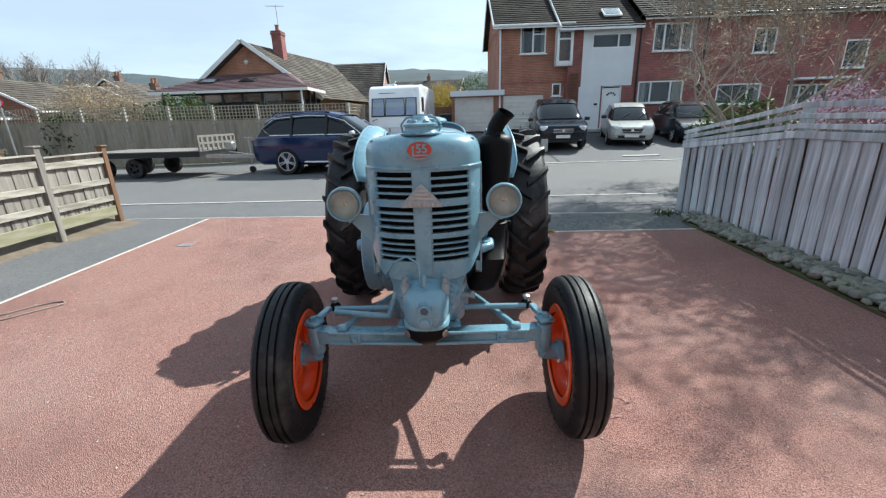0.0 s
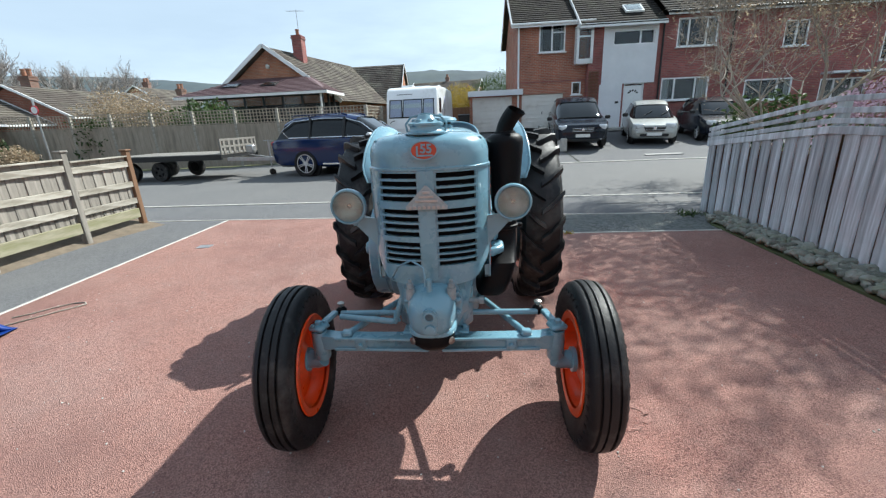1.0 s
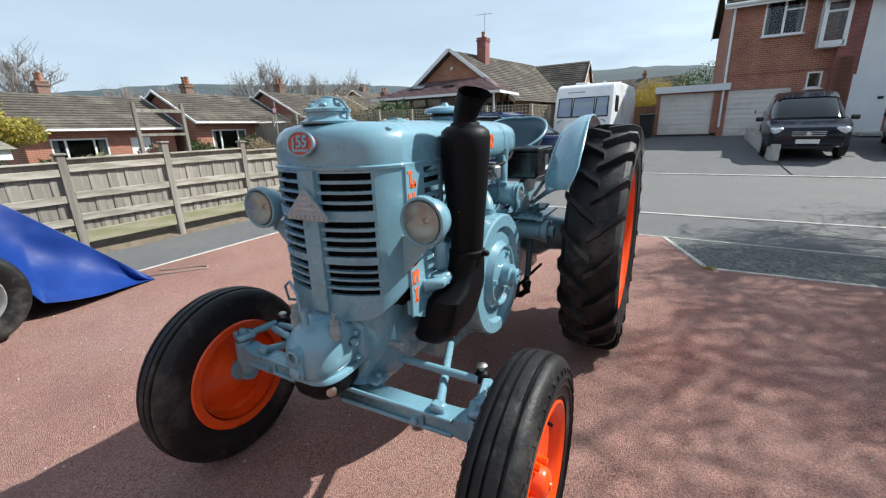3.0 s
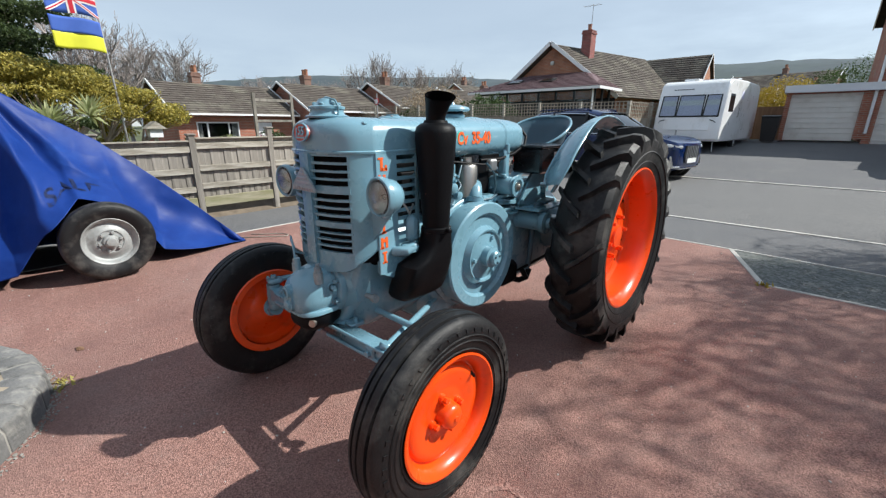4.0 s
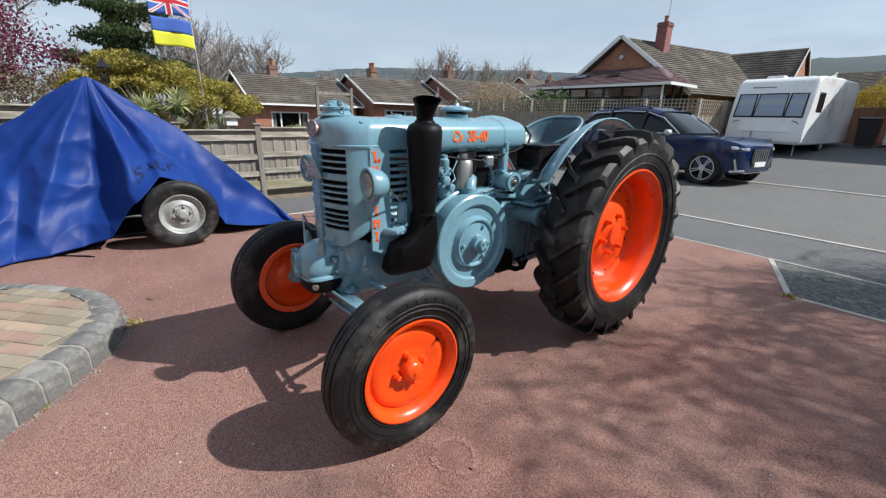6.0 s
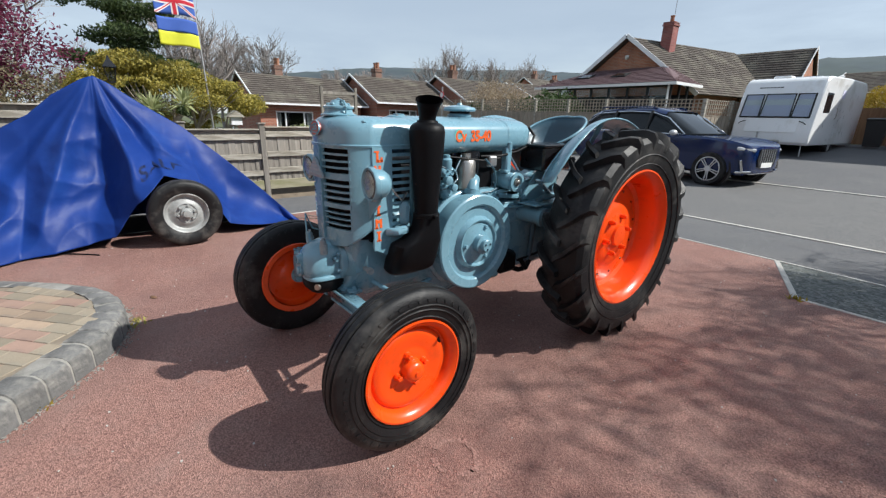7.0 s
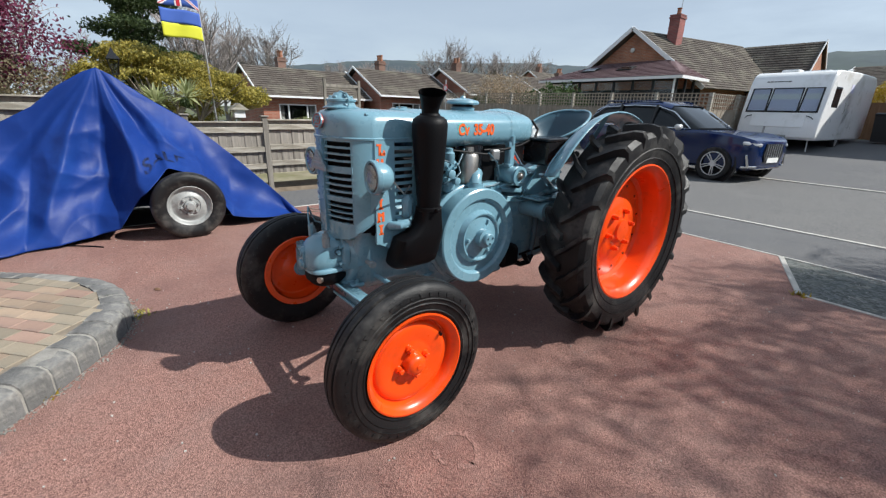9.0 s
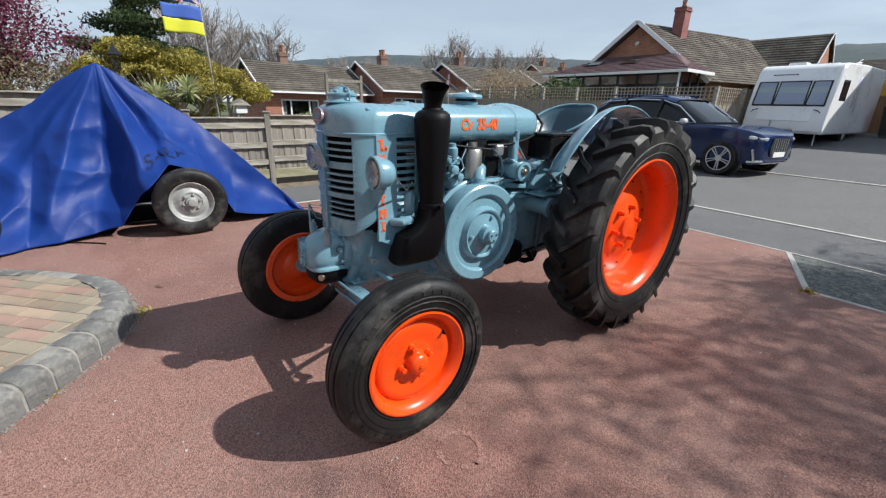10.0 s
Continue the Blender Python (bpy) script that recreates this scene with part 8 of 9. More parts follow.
def drape(low, out):
    """Cloth between the ridge and a lower edge, sagging in folds that start at the peak."""
    def fn(u, v):
        a, b = poly_at(ridge, u), poly_at(low, u)
        p = a.lerp(b, v)
        ry, rz = p.y - 0.87, 1.72 - p.z
        rad = math.hypot(ry, rz)
        th = math.atan2(ry, rz + 0.03) + 0.10 * noise.noise(Vector((u * 6, v * 2.5, 3.1)))

        fold = 0.0
        for c_, w_, amp in ((0.13, 0.085, 0.11), (0.37, 0.13, -0.10), (0.60, 0.09, 0.05), (-0.13, 0.15, -0.12), (-0.44, 0.10, 0.13), (-0.62, 0.05, 0.06), (-0.76, 0.13, -0.13), (-0.98, 0.07, 0.11), (-1.16, 0.10, -0.09), (-1.34, 0.06, 0.07)):
            fold += amp * math.exp(-abs((th - c_) / w_) ** 1.6)
        fold *= min(1.0, rad / 0.55)
        q = Vector((p.y, p.z * 1.2, 2.0))
        qr = Vector((th * 2.2, rad * 0.9, 4.0))
        fold += 0.13 * noise.noise(qr) * min(1.0, rad / 0.5) + 0.10 * (0.28 - abs(noise.noise(q * 1.7))) * min(1.0, rad / 0.6) + 0.045 * (0.25 - abs(noise.noise(Vector((th * 4.0, rad * 2.6, 9.0))))) + 0.022 * (0.25 - abs(noise.noise(q * 4.2)))
        k = math.sin(math.pi * min(1.0, v * 0.62 + 0.02)) ** 0.8 * min(1, 6 * (1 - u) + 0.1)
        sag = -0.10 * math.sin(math.pi * v) * (1 - 0.3 * v)
        p.x += out * (fold * k + sag)
        p.z = max(0.008, p.z - 0.05 * math.sin(math.pi * v) + 0.35 * fold * k * (1 - v) * v)
        return p
    return fn


g = Geo()
g.sheet(drape(lower, 1), 260, 90)
g.sheet(drape(backl, -1), 80, 24)
tp = part("tarpaulin", g, M_TARP, None, smooth=70)
tagged(tp, "creased blue tarpaulin thrown over a parked vehicle", "tarpaulin")
thicken(tp, 0.003)
tm = text_mesh("SALE", 0.24, 0.0004, 0.005)
fn_t = drape(lower, 1)
for v in tm.vertices:
    p = fn_t(0.662 + v.co.x * 0.22, 0.80 - v.co.y * 0.85)
    v.co = p + Vector((0.006, 0, 0))
part("painted_letters", tm, M_TEXT, tp, "faded black hand-painted letters")

# ---- trees, shrubs, flag, distance ----


def grow(g, p, d, ln_, r, depth, spread, twigs, seg=5, bend=0.25, up=0.15, shrink=0.72, floor=0.0, side=0):
    """Branches that fork; end points are gathered in twigs."""
    p, d = Vector(p), Vector(d).normalized()
    pts, rs = [p.copy()], [r]
    for k in range(3):
        d = (d + Vector((vary(-bend, bend), vary(-bend, bend), vary(-bend, bend) + up * 0.5))).normalized()
        if side and p.x < -0.8:
            d.x = abs(d.x)
        if side and p.y < -2.0:
            d.y = abs(d.y)
        p = p + d * ln_ / 3
        pts.append(p.copy())
        rs.append(r * (1 - 0.15 * (k + 1)))
    g.tube(pts, [max(q, floor) for q in rs], max(3, seg), False)
    if side and depth <= 5:
        for k in range(side):
            q = random.choice(pts[1:])
            e = q + Vector((random.gauss(0, 1), random.gauss(0, 1), random.gauss(0.2, 0.8))).normalized() * vary(0.2, 0.6)
            g.tube([q, q.lerp(e, 0.5) + Vector((vary(-0.03, 0.03), vary(-0.03, 0.03), 0.02)), e], [0.006, 0.005, 0.003], 3, False)
            twigs.append((e, d))
    if depth <= 0:
        twigs.append((p, d))
        return
    n = 2 if random.random() < 0.55 else 3
    for k in range(n):
        ax = d.orthogonal()
        ax.rotate(Matrix.Rotation(vary(0, 6.283), 3, d))
        nd = d.copy()
        nd.rotate(Matrix.Rotation(vary(0.35, 1.0) * spread, 3, ax))
        grow(g, pts[-1 if k < 2 else 2], nd, ln_ * vary(shrink - 0.1, shrink + 0.12), rs[-1] * 0.72, depth - 1, spread, twigs, seg - 1, bend, up, shrink, floor, side)


def leaf(g, p, s, n=None):
    a = Vector((vary(-1, 1), vary(-1, 1), vary(-1, 1))).normalized()
    b = a.orthogonal().normalized()
    b.rotate(Matrix.Rotation(vary(0, 6.283), 3, a))
    c = a.cross(b)
    g.add([p - b * s, p + c * s * 0.45, p + b * s, p - c * s * 0.45], [(0, 1, 2, 3)])


def cloud(g, blobs, n, s, gap=0.35, freq=1.2):
    """Leaves spread through blobs (centre, radii), thicker near the surface, with gaps."""
    tot = sum(r[0] * r[1] * r[2] for c, r in blobs)
    for c, r in blobs:
        m = int(n * r[0] * r[1] * r[2] / tot)
        for k in range(m):
            d = Vector((random.gauss(0, 1), random.gauss(0, 1), random.gauss(0, 1))).normalized()
            q = random.random() ** 0.33 * (0.85 + 0.3 * noise.noise(d * 2.2 + Vector(c)))
            p = Vector((c[0] + d.x * q * r[0], c[1] + d.y * q * r[1], c[2] + d.z * q * r[2]))
            if noise.noise(p * freq) < -0.25 + gap * 0.4 - 0.25:
                continue
            leaf(g, p, s * vary(0.6, 1.3))


def bare_tree(seed, wide=0.42):
    """A leafless crown one metre high: limbs fanning from a short trunk, branches and fine twigs filling a dome."""
    random.seed(seed)
    g = Geo()
    g.tube([(0, 0, 0), (0.01, 0, 0.15), (0, 0.01, 0.34)], [0.022, 0.018, 0.013], 6, False)

    def arm(p, d, ln_, r, lift):
        pts = [Vector(p)]
        d = Vector(d).normalized()
        for k in range(4):
            d = (d + Vector((vary(-0.16, 0.16), vary(-0.16, 0.16), lift))).normalized()
            pts.append(pts[-1] + d * ln_ / 4)
        g.tube(pts, [r * (1 - 0.17 * k) for k in range(5)], 4 if r > 0.003 else 3, False)
        return pts, d

    for i in range(17):
        az, el = i * 2.4 + vary(-0.3, 0.3), radians(vary(22, 88))
        reach = 0.60 * (math.sin(el) ** 2 + (wide / 0.62 * math.cos(el)) ** 2) ** 0.5
        limb, d = arm((0, 0, vary(0.2, 0.36)), (math.cos(az) * math.cos(el), math.sin(az) * math.cos(el), math.sin(el)), reach, 0.0115, 0.10)
        for j in range(13):
            p = limb[min(4, 1 + j // 3)]
            b_, d2 = arm(p, Vector(d) + Vector((vary(-1, 1), vary(-1, 1), vary(-0.3, 0.8))), vary(0.10, 0.22), 0.0048, 0.06)
            for m_ in range(6):
                t_, d3 = arm(b_[1 + m_ % 4], Vector(d2) + Vector((vary(-1, 1), vary(-1, 1), vary(-0.3, 0.8))), vary(0.05, 0.11), 0.0020, 0.04)
                for q in range(3):
                    e = t_[random.randrange(1, 5)]
                    g.tube([e, e + (Vector(d3) + Vector((vary(-1, 1), vary(-1, 1), vary(-0.4, 0.8)))).normalized() * vary(0.03, 0.06)], [0.0015, 0.0011], 3, False)
    return g.mesh("tree", 0)


def place_tree(me, m, label, name="bare_tree"):
    t = thing(name, m, label, "tree", "bare winter trees")
    part("branchwork", me, M_TWIG, t)
    return t


# small tree behind the tall fence
random.seed(5)
tree = thing("young_tree", pose(5.35, 7.55, 0), "slender many-stemmed tree with sparse tan young leaves", "tree")
g, tw = Geo(), []
for d, ln_, r in (((0.05, -0.1, 1), 1.3, 0.085), ((-0.2, -0.1, 1), 1.25, 0.075), ((0.6, -0.05, 1), 1.4, 0.08), ((0.25, 0.4, 1), 1.3, 0.065), ((0.45, -0.5, 1), 1.4, 0.07), ((0.7, -0.6, 1), 1.45, 0.06), ((-0.42, 0.25, 1), 1.2, 0.06)):
    grow(g, (vary(-0.1, 0.1), vary(-0.1, 0.1), 0), d, ln_, r, 6, 0.62, tw, 7, 0.17, 0.16, 0.86, 0.004, 2)
part("branchwork", g, M_BARKL, tree, smooth=60)
g = Geo()
for p, d in tw:
    few = p.z < 3.3
    sx, sy = 5.35 + p.x - 0.774 * p.z, 7.55 + p.y - 0.742 * p.z
    if sy < 1.5 or sx < 1.0 or (sx < 3.5 and sy > 6.0 and random.random() < 0.8):
        continue
    for k in range(random.choice((0, 5, 10, 18)) if few else random.choice((0, 2, 5, 9))):
        leaf(g, p + Vector((random.gauss(0, 0.10), random.gauss(0, 0.10), random.gauss(0, 0.08))), 0.024 if few else 0.040)
part("young_foliage", g, M_BUD, tree, "sparse tan young leaves")
# blossom bush and hedge behind the tall fence
bl = thing("blossom_bush", pose(6.3, 6.2, 0) @ Matrix.Diagonal((1.15, 1.15, 1.15, 1)), "bush with pale pink blossom behind the fence", "bush")
g, tw = Geo(), []
for k in range(5):
    grow(g, (vary(-0.2, 0.2), vary(-0.2, 0.2), 0), (vary(-0.4, 0.4), vary(-0.4, 0.4), 1), 0.55, 0.02, 4, 0.7, tw, 4)
part("branchwork", g, M_BARK, bl)
g = Geo()
for p, d in tw:
    for k in range(14):
        leaf(g, p + Vector((random.gauss(0, 0.1), random.gauss(0, 0.1), random.gauss(0, 0.1))), 0.03)
part("blossom", g, M_BLOSS, bl)
hd = thing("laurel_hedge", pose(5.0, 8.6, 0), "low green laurel hedge beyond the fence", "hedge")
g = Geo()
cloud(g, [((0.2, 0, 1.0), (0.5, 0.5, 0.7)), ((1.0, 0.1, 1.05), (0.6, 0.5, 0.75)), ((2.0, 0.2, 0.8), (0.7, 0.6, 0.7))], 3500, 0.055, 0.2, 2.0)
part("foliage", g, M_LEAF, hd)

# garden behind the panel fence
random.seed(11)


def shrub(name, m, blobs, n, s, mt, label, category="shrub", gap=0.35, trunk=True):
    t = thing(name, m, label, category)
    g, tw = Geo(), []
    if trunk:
        for c, r in blobs:
            b = Vector((c[0] * 0.3, c[1] * 0.3, 0))
            g.tube([b, b.lerp(Vector(c), 0.5) + Vector((vary(-0.1, 0.1), vary(-0.1, 0.1), 0)), Vector(c)], [0.05, 0.035, 0.02], 5)
            for k in range(5):
                e = Vector(c) + Vector((vary(-0.7, 0.7) * r[0], vary(-0.7, 0.7) * r[1], vary(-0.5, 0.7) * r[2]))
                g.tube([b.lerp(Vector(c), 0.6), e], [0.025, 0.006], 4)
        part("branchwork", g, M_BARK, t)
    g = Geo()
    cloud(g, blobs, n, s, gap)
    part("foliage", g, mt, t)
    return t


shrub("golden_evergreen", pose(-10.0, 2.0, 0), [((0, -0.5, 2.28), (0.9, 0.75, 0.34)), ((0.1, 0.3, 2.12), (1.0, 0.85, 0.34)), ((0.2, 1.1, 1.85), (1.0, 0.8, 0.32)), ((0.35, 1.75, 1.55), (0.8, 0.55, 0.3)), ((0.2, -1.15, 1.8), (0.8, 0.5, 0.42)), ((0.7, -0.3, 1.85), (0.45, 0.7, 0.22)), ((0.85, 0.8, 1.6), (0.4, 0.7, 0.2)), ((-0.4, 0.3, 1.2), (0.5, 1.2, 0.4))], 42000, 0.034, M_LEAFY, "large yellow-green evergreen shrub in flower", gap=0.5)
cf = shrub("dark_conifer", pose(-13.5, 1.9, 0), [((0.0, 0.0, 1.0 + 0.62 * k), (0.9 - 0.08 * k, 0.9 - 0.08 * k, 0.45)) for k in range(8)] + [((r_ * math.cos(a_), r_ * math.sin(a_), 0.9 + 0.62 * k - 0.1 * r_), (0.6, 0.6, 0.19)) for k in range(8) for r_, a_ in ((1.75 - 0.17 * k, 0.9 * k), (1.5 - 0.15 * k, 0.9 * k + 1.3), (1.8 - 0.17 * k, 0.9 * k + 2.5), (1.4 - 0.14 * k, 0.9 * k + 3.8), (1.65 - 0.16 * k, 0.9 * k + 5.1))], 46000, 0.05, M_LEAFD, "tall dark green conifer", "tree", 0.6, False)
part("trunk", Geo().tube([(0, 0, 0), (0.03, 0, 2.6), (0, 0.02, 5.3)], [0.12, 0.08, 0.02], 8), M_BARK, cf, smooth=60)
shrub("grey_thicket", pose(-11.0, -0.6, 0), [((0, 0.9, 1.4), (1.0, 1.0, 0.95)), ((0, 0, 1.5), (1.0, 1.0, 1.0)), ((0.2, -1.2, 1.5), (1.0, 1.0, 1.0)), ((0, -2.4, 1.5), (1.0, 1.0, 1.0))], 26000, 0.034, M_DRY, "dry tan thicket of twigs", "shrub", 0.7)
random.seed(12)
mp = thing("purple_maple", pose(-8.2, -0.75, 0), "purple-leaved maple tree behind the fence", "tree")
g, tw = Geo(), []
grow(g, (0, 0, 0), (0.0, -0.05, 1), 1.35, 0.07, 5, 0.8, tw, 6, 0.2, 0.12, 0.74)
part("branchwork", g, M_BARK, mp)
g = Geo()
for p, d in tw:
    for k in range(200):
        leaf(g, p + Vector((random.gauss(0, 0.28), random.gauss(0, 0.28), random.gauss(0, 0.2))), 0.048)
part("foliage", g, M_LEAFP, mp)
random.seed(13)
cd = thing("cabbage_palm", pose(-8.4, 1.72, 0) @ Matrix.Diagonal((1.3, 1.25, 1.12, 1)), "spiky grey-green cabbage palm", "palm")
g = Geo()
part("trunk", Geo().tube([(0, 0, 0), (0.03, 0, 0.7), (0, 0.02, 1.1)], [0.06, 0.05, 0.05], 8).tube([(0, 0.02, 0.6), (0.1, 0.35, 1.15)], [0.05, 0.045], 8), M_BARK, cd, smooth=60)
for cx_, cy_, cz_ in ((0, 0.0, 1.2), (0.1, 0.42, 1.32)):
    for k in range(60):
        a, e = vary(0, 6.283), vary(-0.3, 1.35)
        d = Vector((math.cos(a) * math.cos(e), math.sin(a) * math.cos(e), math.sin(e)))
        s = d.cross(Vector((0, 0, 1))).normalized() * 0.021
        b = Vector((cx_, cy_, cz_))
        q = b + d * 0.22
        t_ = b + d * 0.42 + Vector((0, 0, -0.05))
        g.add([b - s * 0.6, b + s * 0.6, q + s, t_, q - s], [(0, 1, 2, 4), (4, 2, 3)])
part("foliage", g, M_LEAFS, cd)
for x, y, r, mt, lab, nm in ((-12.5, 5.2, 0.55, M_LEAF, "rounded green shrub behind the fence", "garden_shrub"), (-14.0, 6.8, 0.6, M_LEAFG, "pale green shrub in the garden", "garden_shrub"), (-16.2, 11.2, 0.75, M_LEAF, "dark rounded shrub in the far garden", "garden_shrub"),
                             (-16, 9.3, 0.7, M_LEAFD, "dark rounded shrub in the far garden", "garden_shrub"), (-16.6, 14.3, 0.75, M_BUD, "reddish-brown leafless garden shrub", "garden_shrub"), (-16.2, 19.4, 2.15, M_BUD, "large brown bare shrub by the fence", "garden_shrub"),
                             (-15.4, 20.4, 1.55, M_LEAFD, "green shrub behind the lattice fence", "garden_shrub"), (-16.2, 17.9, 1.4, M_LEAF, "dark shrub behind the lattice fence", "garden_shrub"), (-12.6, 19.9, 1.75, M_LEAF, "green shrub before the conservatory", "garden_shrub"),
                             (-19.2, 16.0, 0.9, M_LEAFD, "dark ivy clump on the fence end", "ivy_clump"), (-13.0, 7.6, 0.6, M_LEAFP, "red-leaved garden shrub behind the fence", "garden_shrub"), (-17.2, 13.2, 0.55, M_LEAF, "small green shrub in a far garden", "garden_shrub"), (-4.2, 36, 1.6, M_YBUSH, "round golden shrub beyond the drive", "golden_shrub"), (2.1, 34, 2.5, M_LEAF, "tall green shrub behind the garages", "garden_shrub"), (-0.75, 34, 2.02, M_YBUSH, "round golden shrub behind the garages", "golden_shrub"), (-7.4, 20.5, 0.5, M_YBUSH, "small yellow flowering shrub by the fence", "golden_shrub")):
    shrub(nm, pose(x, y, ground_z(x, y)), [((0, 0, r * 0.9), (r, r, r * 0.9)), ((r * 0.5, 0.3 * r, r * 0.7), (r * 0.7, r * 0.7, r * 0.7)), ((-r * 0.5, r * 0.5, r * 0.8), (r * 0.7, r * 0.7, r * 0.8))], int(1500 * r * r) + 900 if r < 2 else 16000, 0.05 * (1 + r * 0.5) if r < 2 else 0.055, mt, lab)

# flags on their pole
fp = thing("flagpole", pose(-9.0, 2.88, 0), "thin white flagpole with two flags", "flagpole")
TOPF = Vector((-0.05, -0.08, 3.95))
part("pole", Geo().tube([(0, 0, 0), TOPF], [0.022, 0.016], 8), M_GALV, fp, smooth=40)


def flag_pt(u, v, z0, h, w=0.72):
    b = Vector((0, 0, 0)).lerp(TOPF, (z0 + h * v) / 3.95)
    return (b.x + 0.05 * math.sin(u * 7 + v) * u + 0.02, b.y - w * u, b.z + 0.05 * u + 0.02 * math.sin(u * 5))


for z0, h, mt, nm in ((2.62, 0.26, M_FYEL, "yellow_half"), (2.88, 0.26, M_FBLUE, "blue_half"), (3.2, 0.5, M_FBLUE, "upper_flag")):
    fl = part(nm, Geo().sheet(lambda u, v, z0=z0, h=h: flag_pt(u, v, z0, h), 20, 6), mt, fp, "", 60)
    thicken(fl, 0.003)
for (u0, v0), (u1, v1), w_, mt, nm, off in (((0, 0.5), (1, 0.5), 0.11, M_FWHITE, "white_cross", 0.006), ((0.5, 0), (0.5, 1), 0.11, M_FWHITE, "white_cross", 0.006), ((0, 0), (1, 1), 0.06, M_FWHITE, "white_diagonal", 0.005), ((0, 1), (1, 0), 0.06, M_FWHITE, "white_diagonal", 0.005),
                                            ((0, 0.5), (1, 0.5), 0.06, M_FRED, "red_cross", 0.010), ((0.5, 0), (0.5, 1), 0.06, M_FRED, "red_cross", 0.010), ((0, 0), (1, 1), 0.02, M_FRED, "red_diagonal", 0.008), ((0, 1), (1, 0), 0.02, M_FRED, "red_diagonal", 0.008)):
    def stripe(a, b, u0=u0, v0=v0, u1=u1, v1=v1, w_=w_, off=off):
        u, v = u0 + (u1 - u0) * a, v0 + (v1 - v0) * a
        if u0 == u1:
            u += (b - 0.5) * w_ * 1.5
        else:
            v += (b - 0.5) * w_ * 2.2
        u, v = min(max(u, 0), 1), min(max(v, 0), 1)
        p = flag_pt(u, v, 3.2, 0.5)
        return (p[0] + off, p[1], p[2])
    fl = part(nm, Geo().sheet(stripe, 24, 2), mt, fp)
    thicken(fl, 0.001)

# garden lamp, bird table and tall frame
lt = thing("garden_lantern", pose(-9.2, 1.2, 0), "black traditional garden lantern on a post", "lamp")
part("post", Geo().tube([(0, 0, 0), (0, 0, 1.85)], 0.03, 8), M_BLKG, lt, smooth=40)
g = Geo()
for k in range(4):
    a = k * math.pi / 2 + 0.78
    g.tube([(0.07 * math.cos(a), 0.07 * math.sin(a), 1.88), (0.13 * math.cos(a), 0.13 * math.sin(a), 2.15)], 0.012, 5)
g.lathe([(0.16, 0), (0.15, 0.02), (0.05, 0.13), (0.02, 0.2), (0, 0.22)], 4, pose(0, 0, 2.15, 0, 0, 45))
g.lathe([(0.08, 0), (0.08, 0.03), (0, 0.03)], 4, pose(0, 0, 1.86, 0, 0, 45))
part("lantern_frame", g, M_BLKG, lt)
part("lantern_glass", Geo().lathe([(0.065, 1.89), (0.115, 2.15)], 4, pose(0, 0, 0, 0, 0, 45)), M_PANE, lt)
bt_ = thing("bird_table", pose(-8.4, 3.2, 0), "small pale wooden bird table with a pitched roof", "bird table")
part("post", Geo().box((0, 0, 0.55), (0.06, 0.06, 1.1)), M_WOODR, bt_)
part("house", Geo().box((0, 0, 1.18), (0.2, 0.22, 0.16)), M_RENDER, bt_)
part("roof", Geo().prism([(-0.18, 1.26), (0.18, 1.26), (0, 1.40)], -0.16, 0.16, Matrix(((0, 0, 1, 0), (1, 0, 0, 0), (0, 1, 0, 0), (0, 0, 0, 1)))), M_WOODR, bt_)
fr = thing("timber_frame", pose(0, 0, 0), "tall weathered grey timber frame in the garden", "frame")
for p in ((-8.0, 5.04), (-8.0, 5.92)):
    part("upright", Geo().box((*p, 1.0), (0.06, 0.06, 2.0)), M_WOODG, fr)
part("crossbar", Geo().box((-8.0, 5.48, 1.86), (0.05, 0.95, 0.06)), M_WOODG, fr)
part("crossbar", Geo().box((-8.0, 5.48, 1.42), (0.05, 0.95, 0.05)), M_WOODG, fr)
g = Geo()
g.box((-10.5, 5.6, 0.45), (0.12, 7.0, 0.9))
tagged(part("garden_wall", g, M_BRICK, None), "low brick garden wall", "wall")
shed = thing("white_garage", pose(-28.0, 8.6, -0.1), "small white garage among the gardens", "garage")
part("wall", Geo().box((0, 0, 1.0), (3.0, 1.5, 2.0)), M_RENDER, shed)
part("roof", Geo().box((0, 0, 2.06), (3.2, 1.7, 0.12)), M_RENDER, shed)

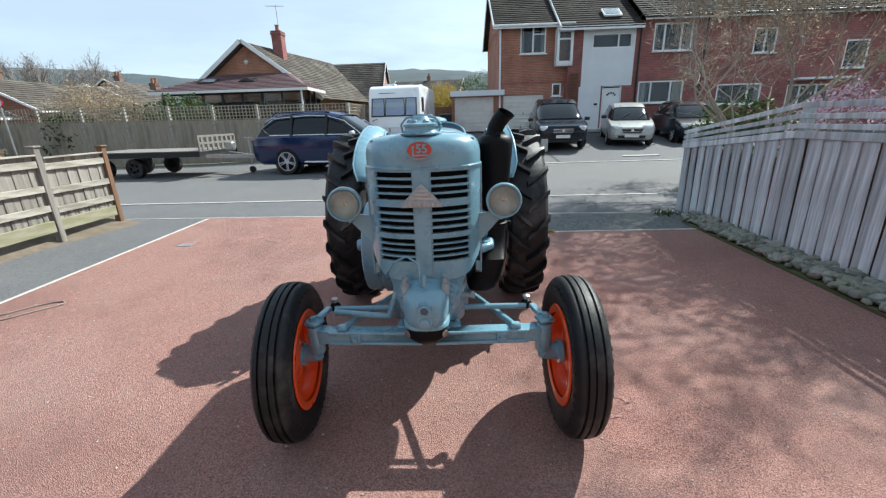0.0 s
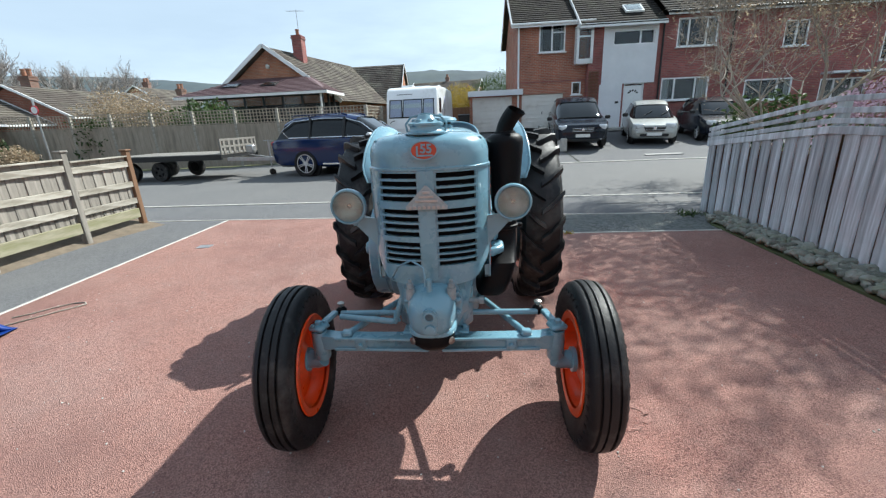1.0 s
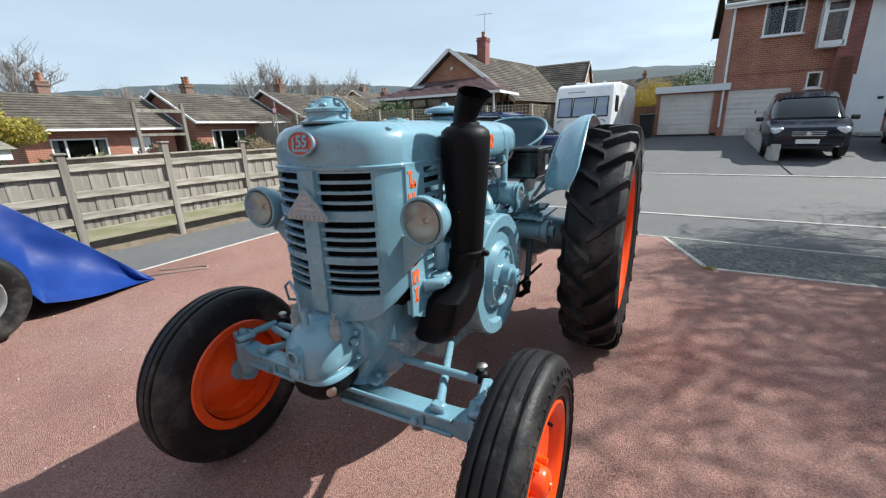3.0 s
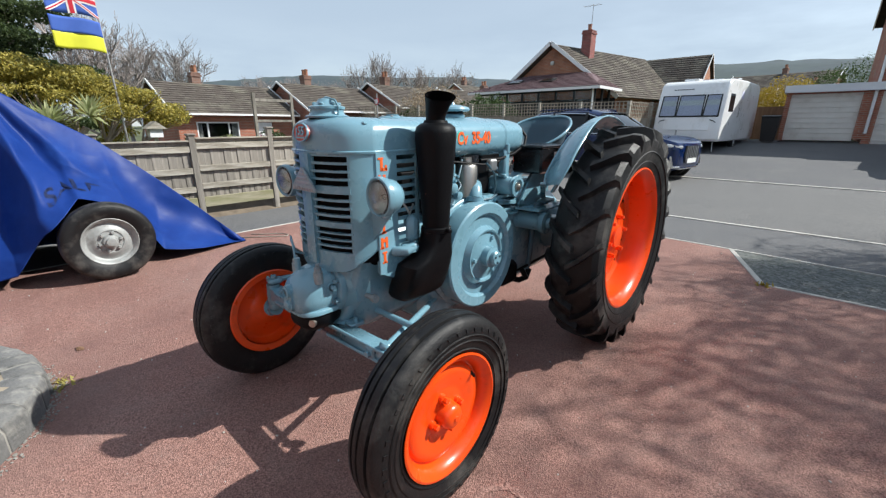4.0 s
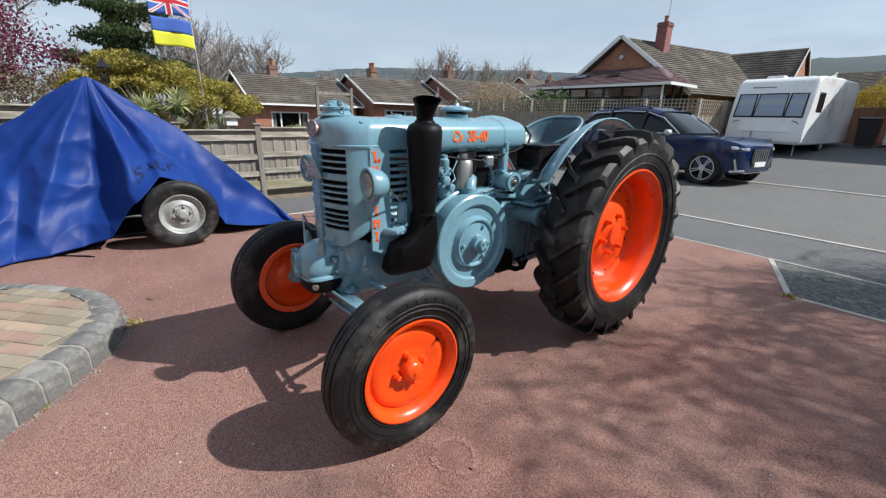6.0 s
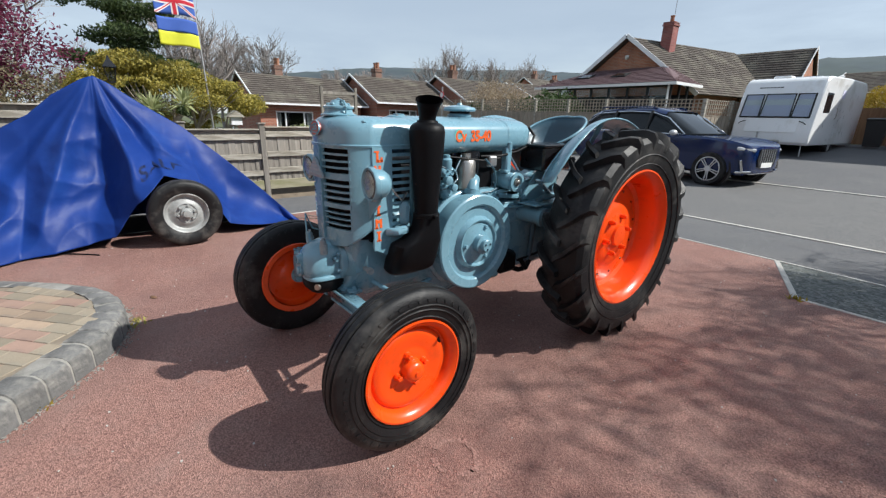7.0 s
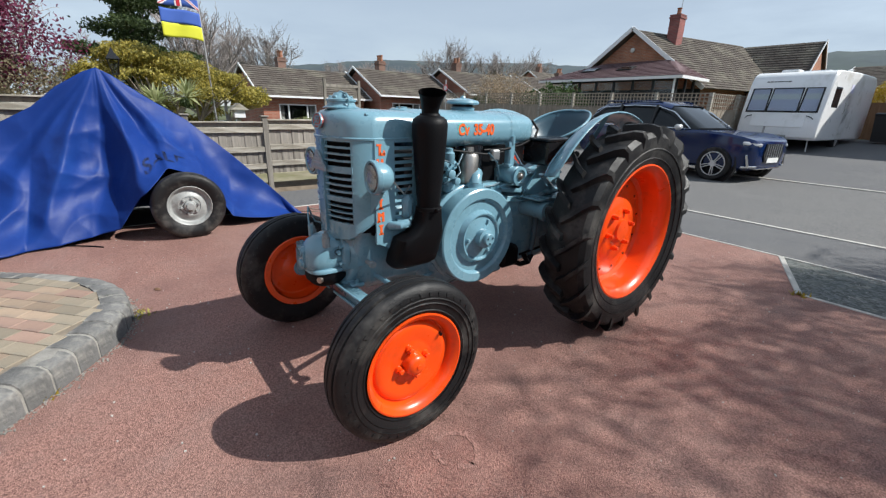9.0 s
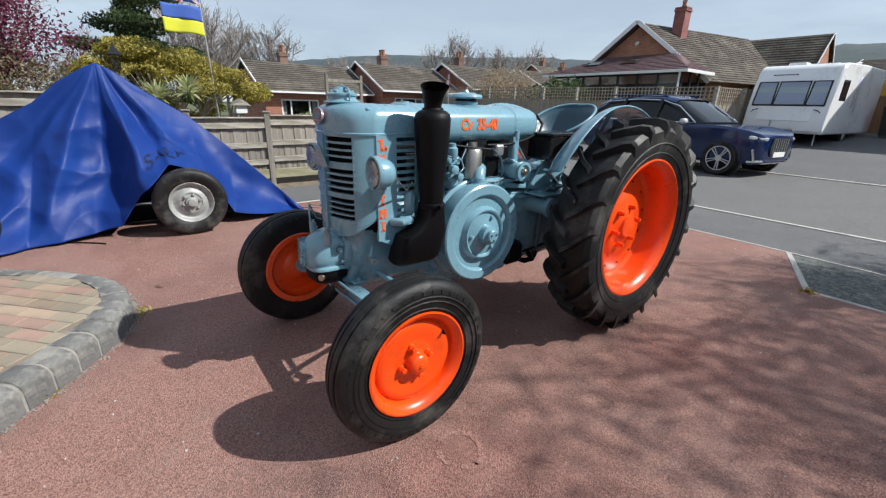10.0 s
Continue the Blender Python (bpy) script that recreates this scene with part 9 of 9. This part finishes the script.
# lattice-topped fence across the road
lf = thing("lattice_fence", pose(0, 0, 0), "brown boarded fence with a square lattice top", "fence")
runs = []
x = -20.4
while x < -4.2:
    runs.append(((x, 17.0), (min(x + 1.8, -4.1), 17.0)))
    x += 1.8
runs += [((-4.1, 17.0), (-3.85, 18.7)), ((-3.85, 18.7), (-3.6, 20.4)), ((-3.6, 20.4), (-3.4, 22.2))]
for (x0, y0), (x1, y1) in runs:
    zb = ground_z((x0 + x1) / 2, y0)
    top = 2.16 + 0.012 * max(0, -4 - x0)
    ln_ = math.hypot(x1 - x0, y1 - y0)
    mm = pose(x0, y0, 0, 0, 0, math.degrees(math.atan2(y1 - y0, x1 - x0)))
    g = Geo()
    n = int(ln_ / 0.12)
    for k in range(n):
        g.box(((k + 0.5) * ln_ / n, 0.012 * (k % 2), (zb + top - 0.55) / 2), (ln_ / n * 1.04, 0.015, top - 0.55 - zb))
    tagged(part("boarding", g, M_LATT, lf, m=mm), kind="stuff")
    g = Geo()
    n = int(ln_ / 0.13)
    for k in range(n + 1):
        g.box((k * ln_ / n, -0.01, top - 0.27), (0.034, 0.012, 0.54))
    for k in range(5):
        g.box((ln_ / 2, 0.004, top - 0.02 - 0.125 * k), (ln_, 0.012, 0.034))
    tagged(part("lattice", g, M_LATT, lf, m=mm), kind="stuff")
    part("post", Geo().box((0, 0.03, (zb + top) / 2), (0.1, 0.1, top - zb + 0.05)), M_WOODR, lf, m=mm)

# round sign at the roadside
rs = thing("road_sign", pose(-16.6, 15.5, 0), "round white road sign with a red rim on a grey post", "sign")
part("post", Geo().tube([(0, 0.03, 0), (0, 0.03, 2.9)], 0.035, 10), M_GALV, rs, smooth=40)
part("sign_face", Geo().lathe([(0.17, -0.01), (0.17, 0.006), (0, 0.006)], 28, pose(0, 0, 2.5) @ RX90), M_FRED, rs, "red sign rim")
part("sign_centre", Geo().lathe([(0.13, 0.0), (0.13, 0.010), (0, 0.010)], 28, pose(0, 0, 2.5) @ RX90), M_WHITE, rs)

# low wall, bins and fence by the garages
wl = thing("low_block_wall", pose(0, 0, 0), "low pale block wall beside the sloping drive", "wall")
for k in range(7):
    y = 15.9 + 0.82 * k
    part("block", Geo().box((3.35, y, ground_z(3.35, y) + 0.22), (0.2, 0.78, 0.46), None, 0.02), M_CONC, wl)
for x, y in ((-0.35, 22.2),):
    bn = thing("wheelie_bin", pose(x, y, ground_z(x, y)), "black plastic wheeled bin", "bin", "wheeled bins")
    part("body", Geo().loft([[(sx * w_, sy * w_, z) for sx, sy in ((-1, -1), (1, -1), (1, 1), (-1, 1))] for w_, z in ((0.22, 0.05), (0.29, 0.95))]), M_TRIM, bn)
    part("lid", Geo().box((0, 0, 0.99), (0.62, 0.66, 0.06), Matrix.Rotation(0.06, 4, "X"), 0.02), M_TRIM, bn)
g = Geo()
g.box((-1.6, 25.5, 1.4), (4.0, 0.15, 1.5))
tagged(part("boundary_fence", g, M_WOODB, None), "dark brown boarded boundary fence behind the drive", "wall")

# bare trees in the distance
kinds = [bare_tree(21), bare_tree(33, 0.46), bare_tree(47, 0.38)]
random.seed(17)
for i, (x, y, h_) in enumerate(((-60, 19.8, 12.9), (-60, 50.6, 15.6), (-60, 63.2, 15.1), (-60, 73.8, 16.6), (-66, 15.0, 13.5), (-60, 34, 9.8), (-62, 37.5, 10.3), (-60, 40.5, 9.9), (-61, 31.0, 9.6), (-62, 44, 10.2), (-64, 16, 10.0), (-90, 24, 12.0), (-17, -1.5, 6.6), (-19, 4.2, 6.2), (-95, 60, 14.0))):
    s = h_ / max(v.co.z for v in kinds[i % 3].vertices)
    place_tree(kinds[i % 3], pose(x, y, ground_z(x, y) - 0.2, 0, 0, vary(0, 360)) @ Matrix.Diagonal((s, s, s, 1)), "leafless tree with a fine round crown")

# wooded hills
random.seed(19)


def hill_h(a, dist):
    return 46 + 4 * math.sin(a * 3.1 + 0.7) + 3 * math.sin(a * 7.3 + 2.0) + 1.5 * math.sin(a * 17 + 1)


g = Geo()
rows = []
for j in range(9):
    ring = []
    for i in range(181):
        a = radians(-35 + 200 * i / 180)
        k = j / 8
        dist = 330 + 260 * k
        h = (hill_h(a, dist) + 15 * max(0, math.cos(a - 2.2)) ** 2 + 13 * math.exp(-((a - 1.66) / 0.25) ** 2)) * math.sin(k * math.pi / 2) ** 1.2 + 2.5 * noise.noise(Vector((a * 60, k * 7, 0)))
        ring.append((dist * math.cos(a), dist * math.sin(a), h - 6))
    rows.append(ring)
w_ = 181
g.add([p for r in rows for p in r], [(j * w_ + i, j * w_ + i + 1, (j + 1) * w_ + i + 1, (j + 1) * w_ + i) for j in range(8) for i in range(180)])
tagged(part("hills", g, M_HILL, None, smooth=60), "low wooded hills on the horizon, coloured with haze blue", "hills", kind="structure")

# plain house wall behind the camera closes the yard
g = Geo()
wall(g, -8, 8, 0, 5.2, [(-3, -1, 0.9, 2.2), (2, 3, 0, 2.1)], -7.5, 0.3)
tagged(part("wall_south", g, M_BRICK, None), "plain brick wall of the house behind the drive", "wall", kind="structure")
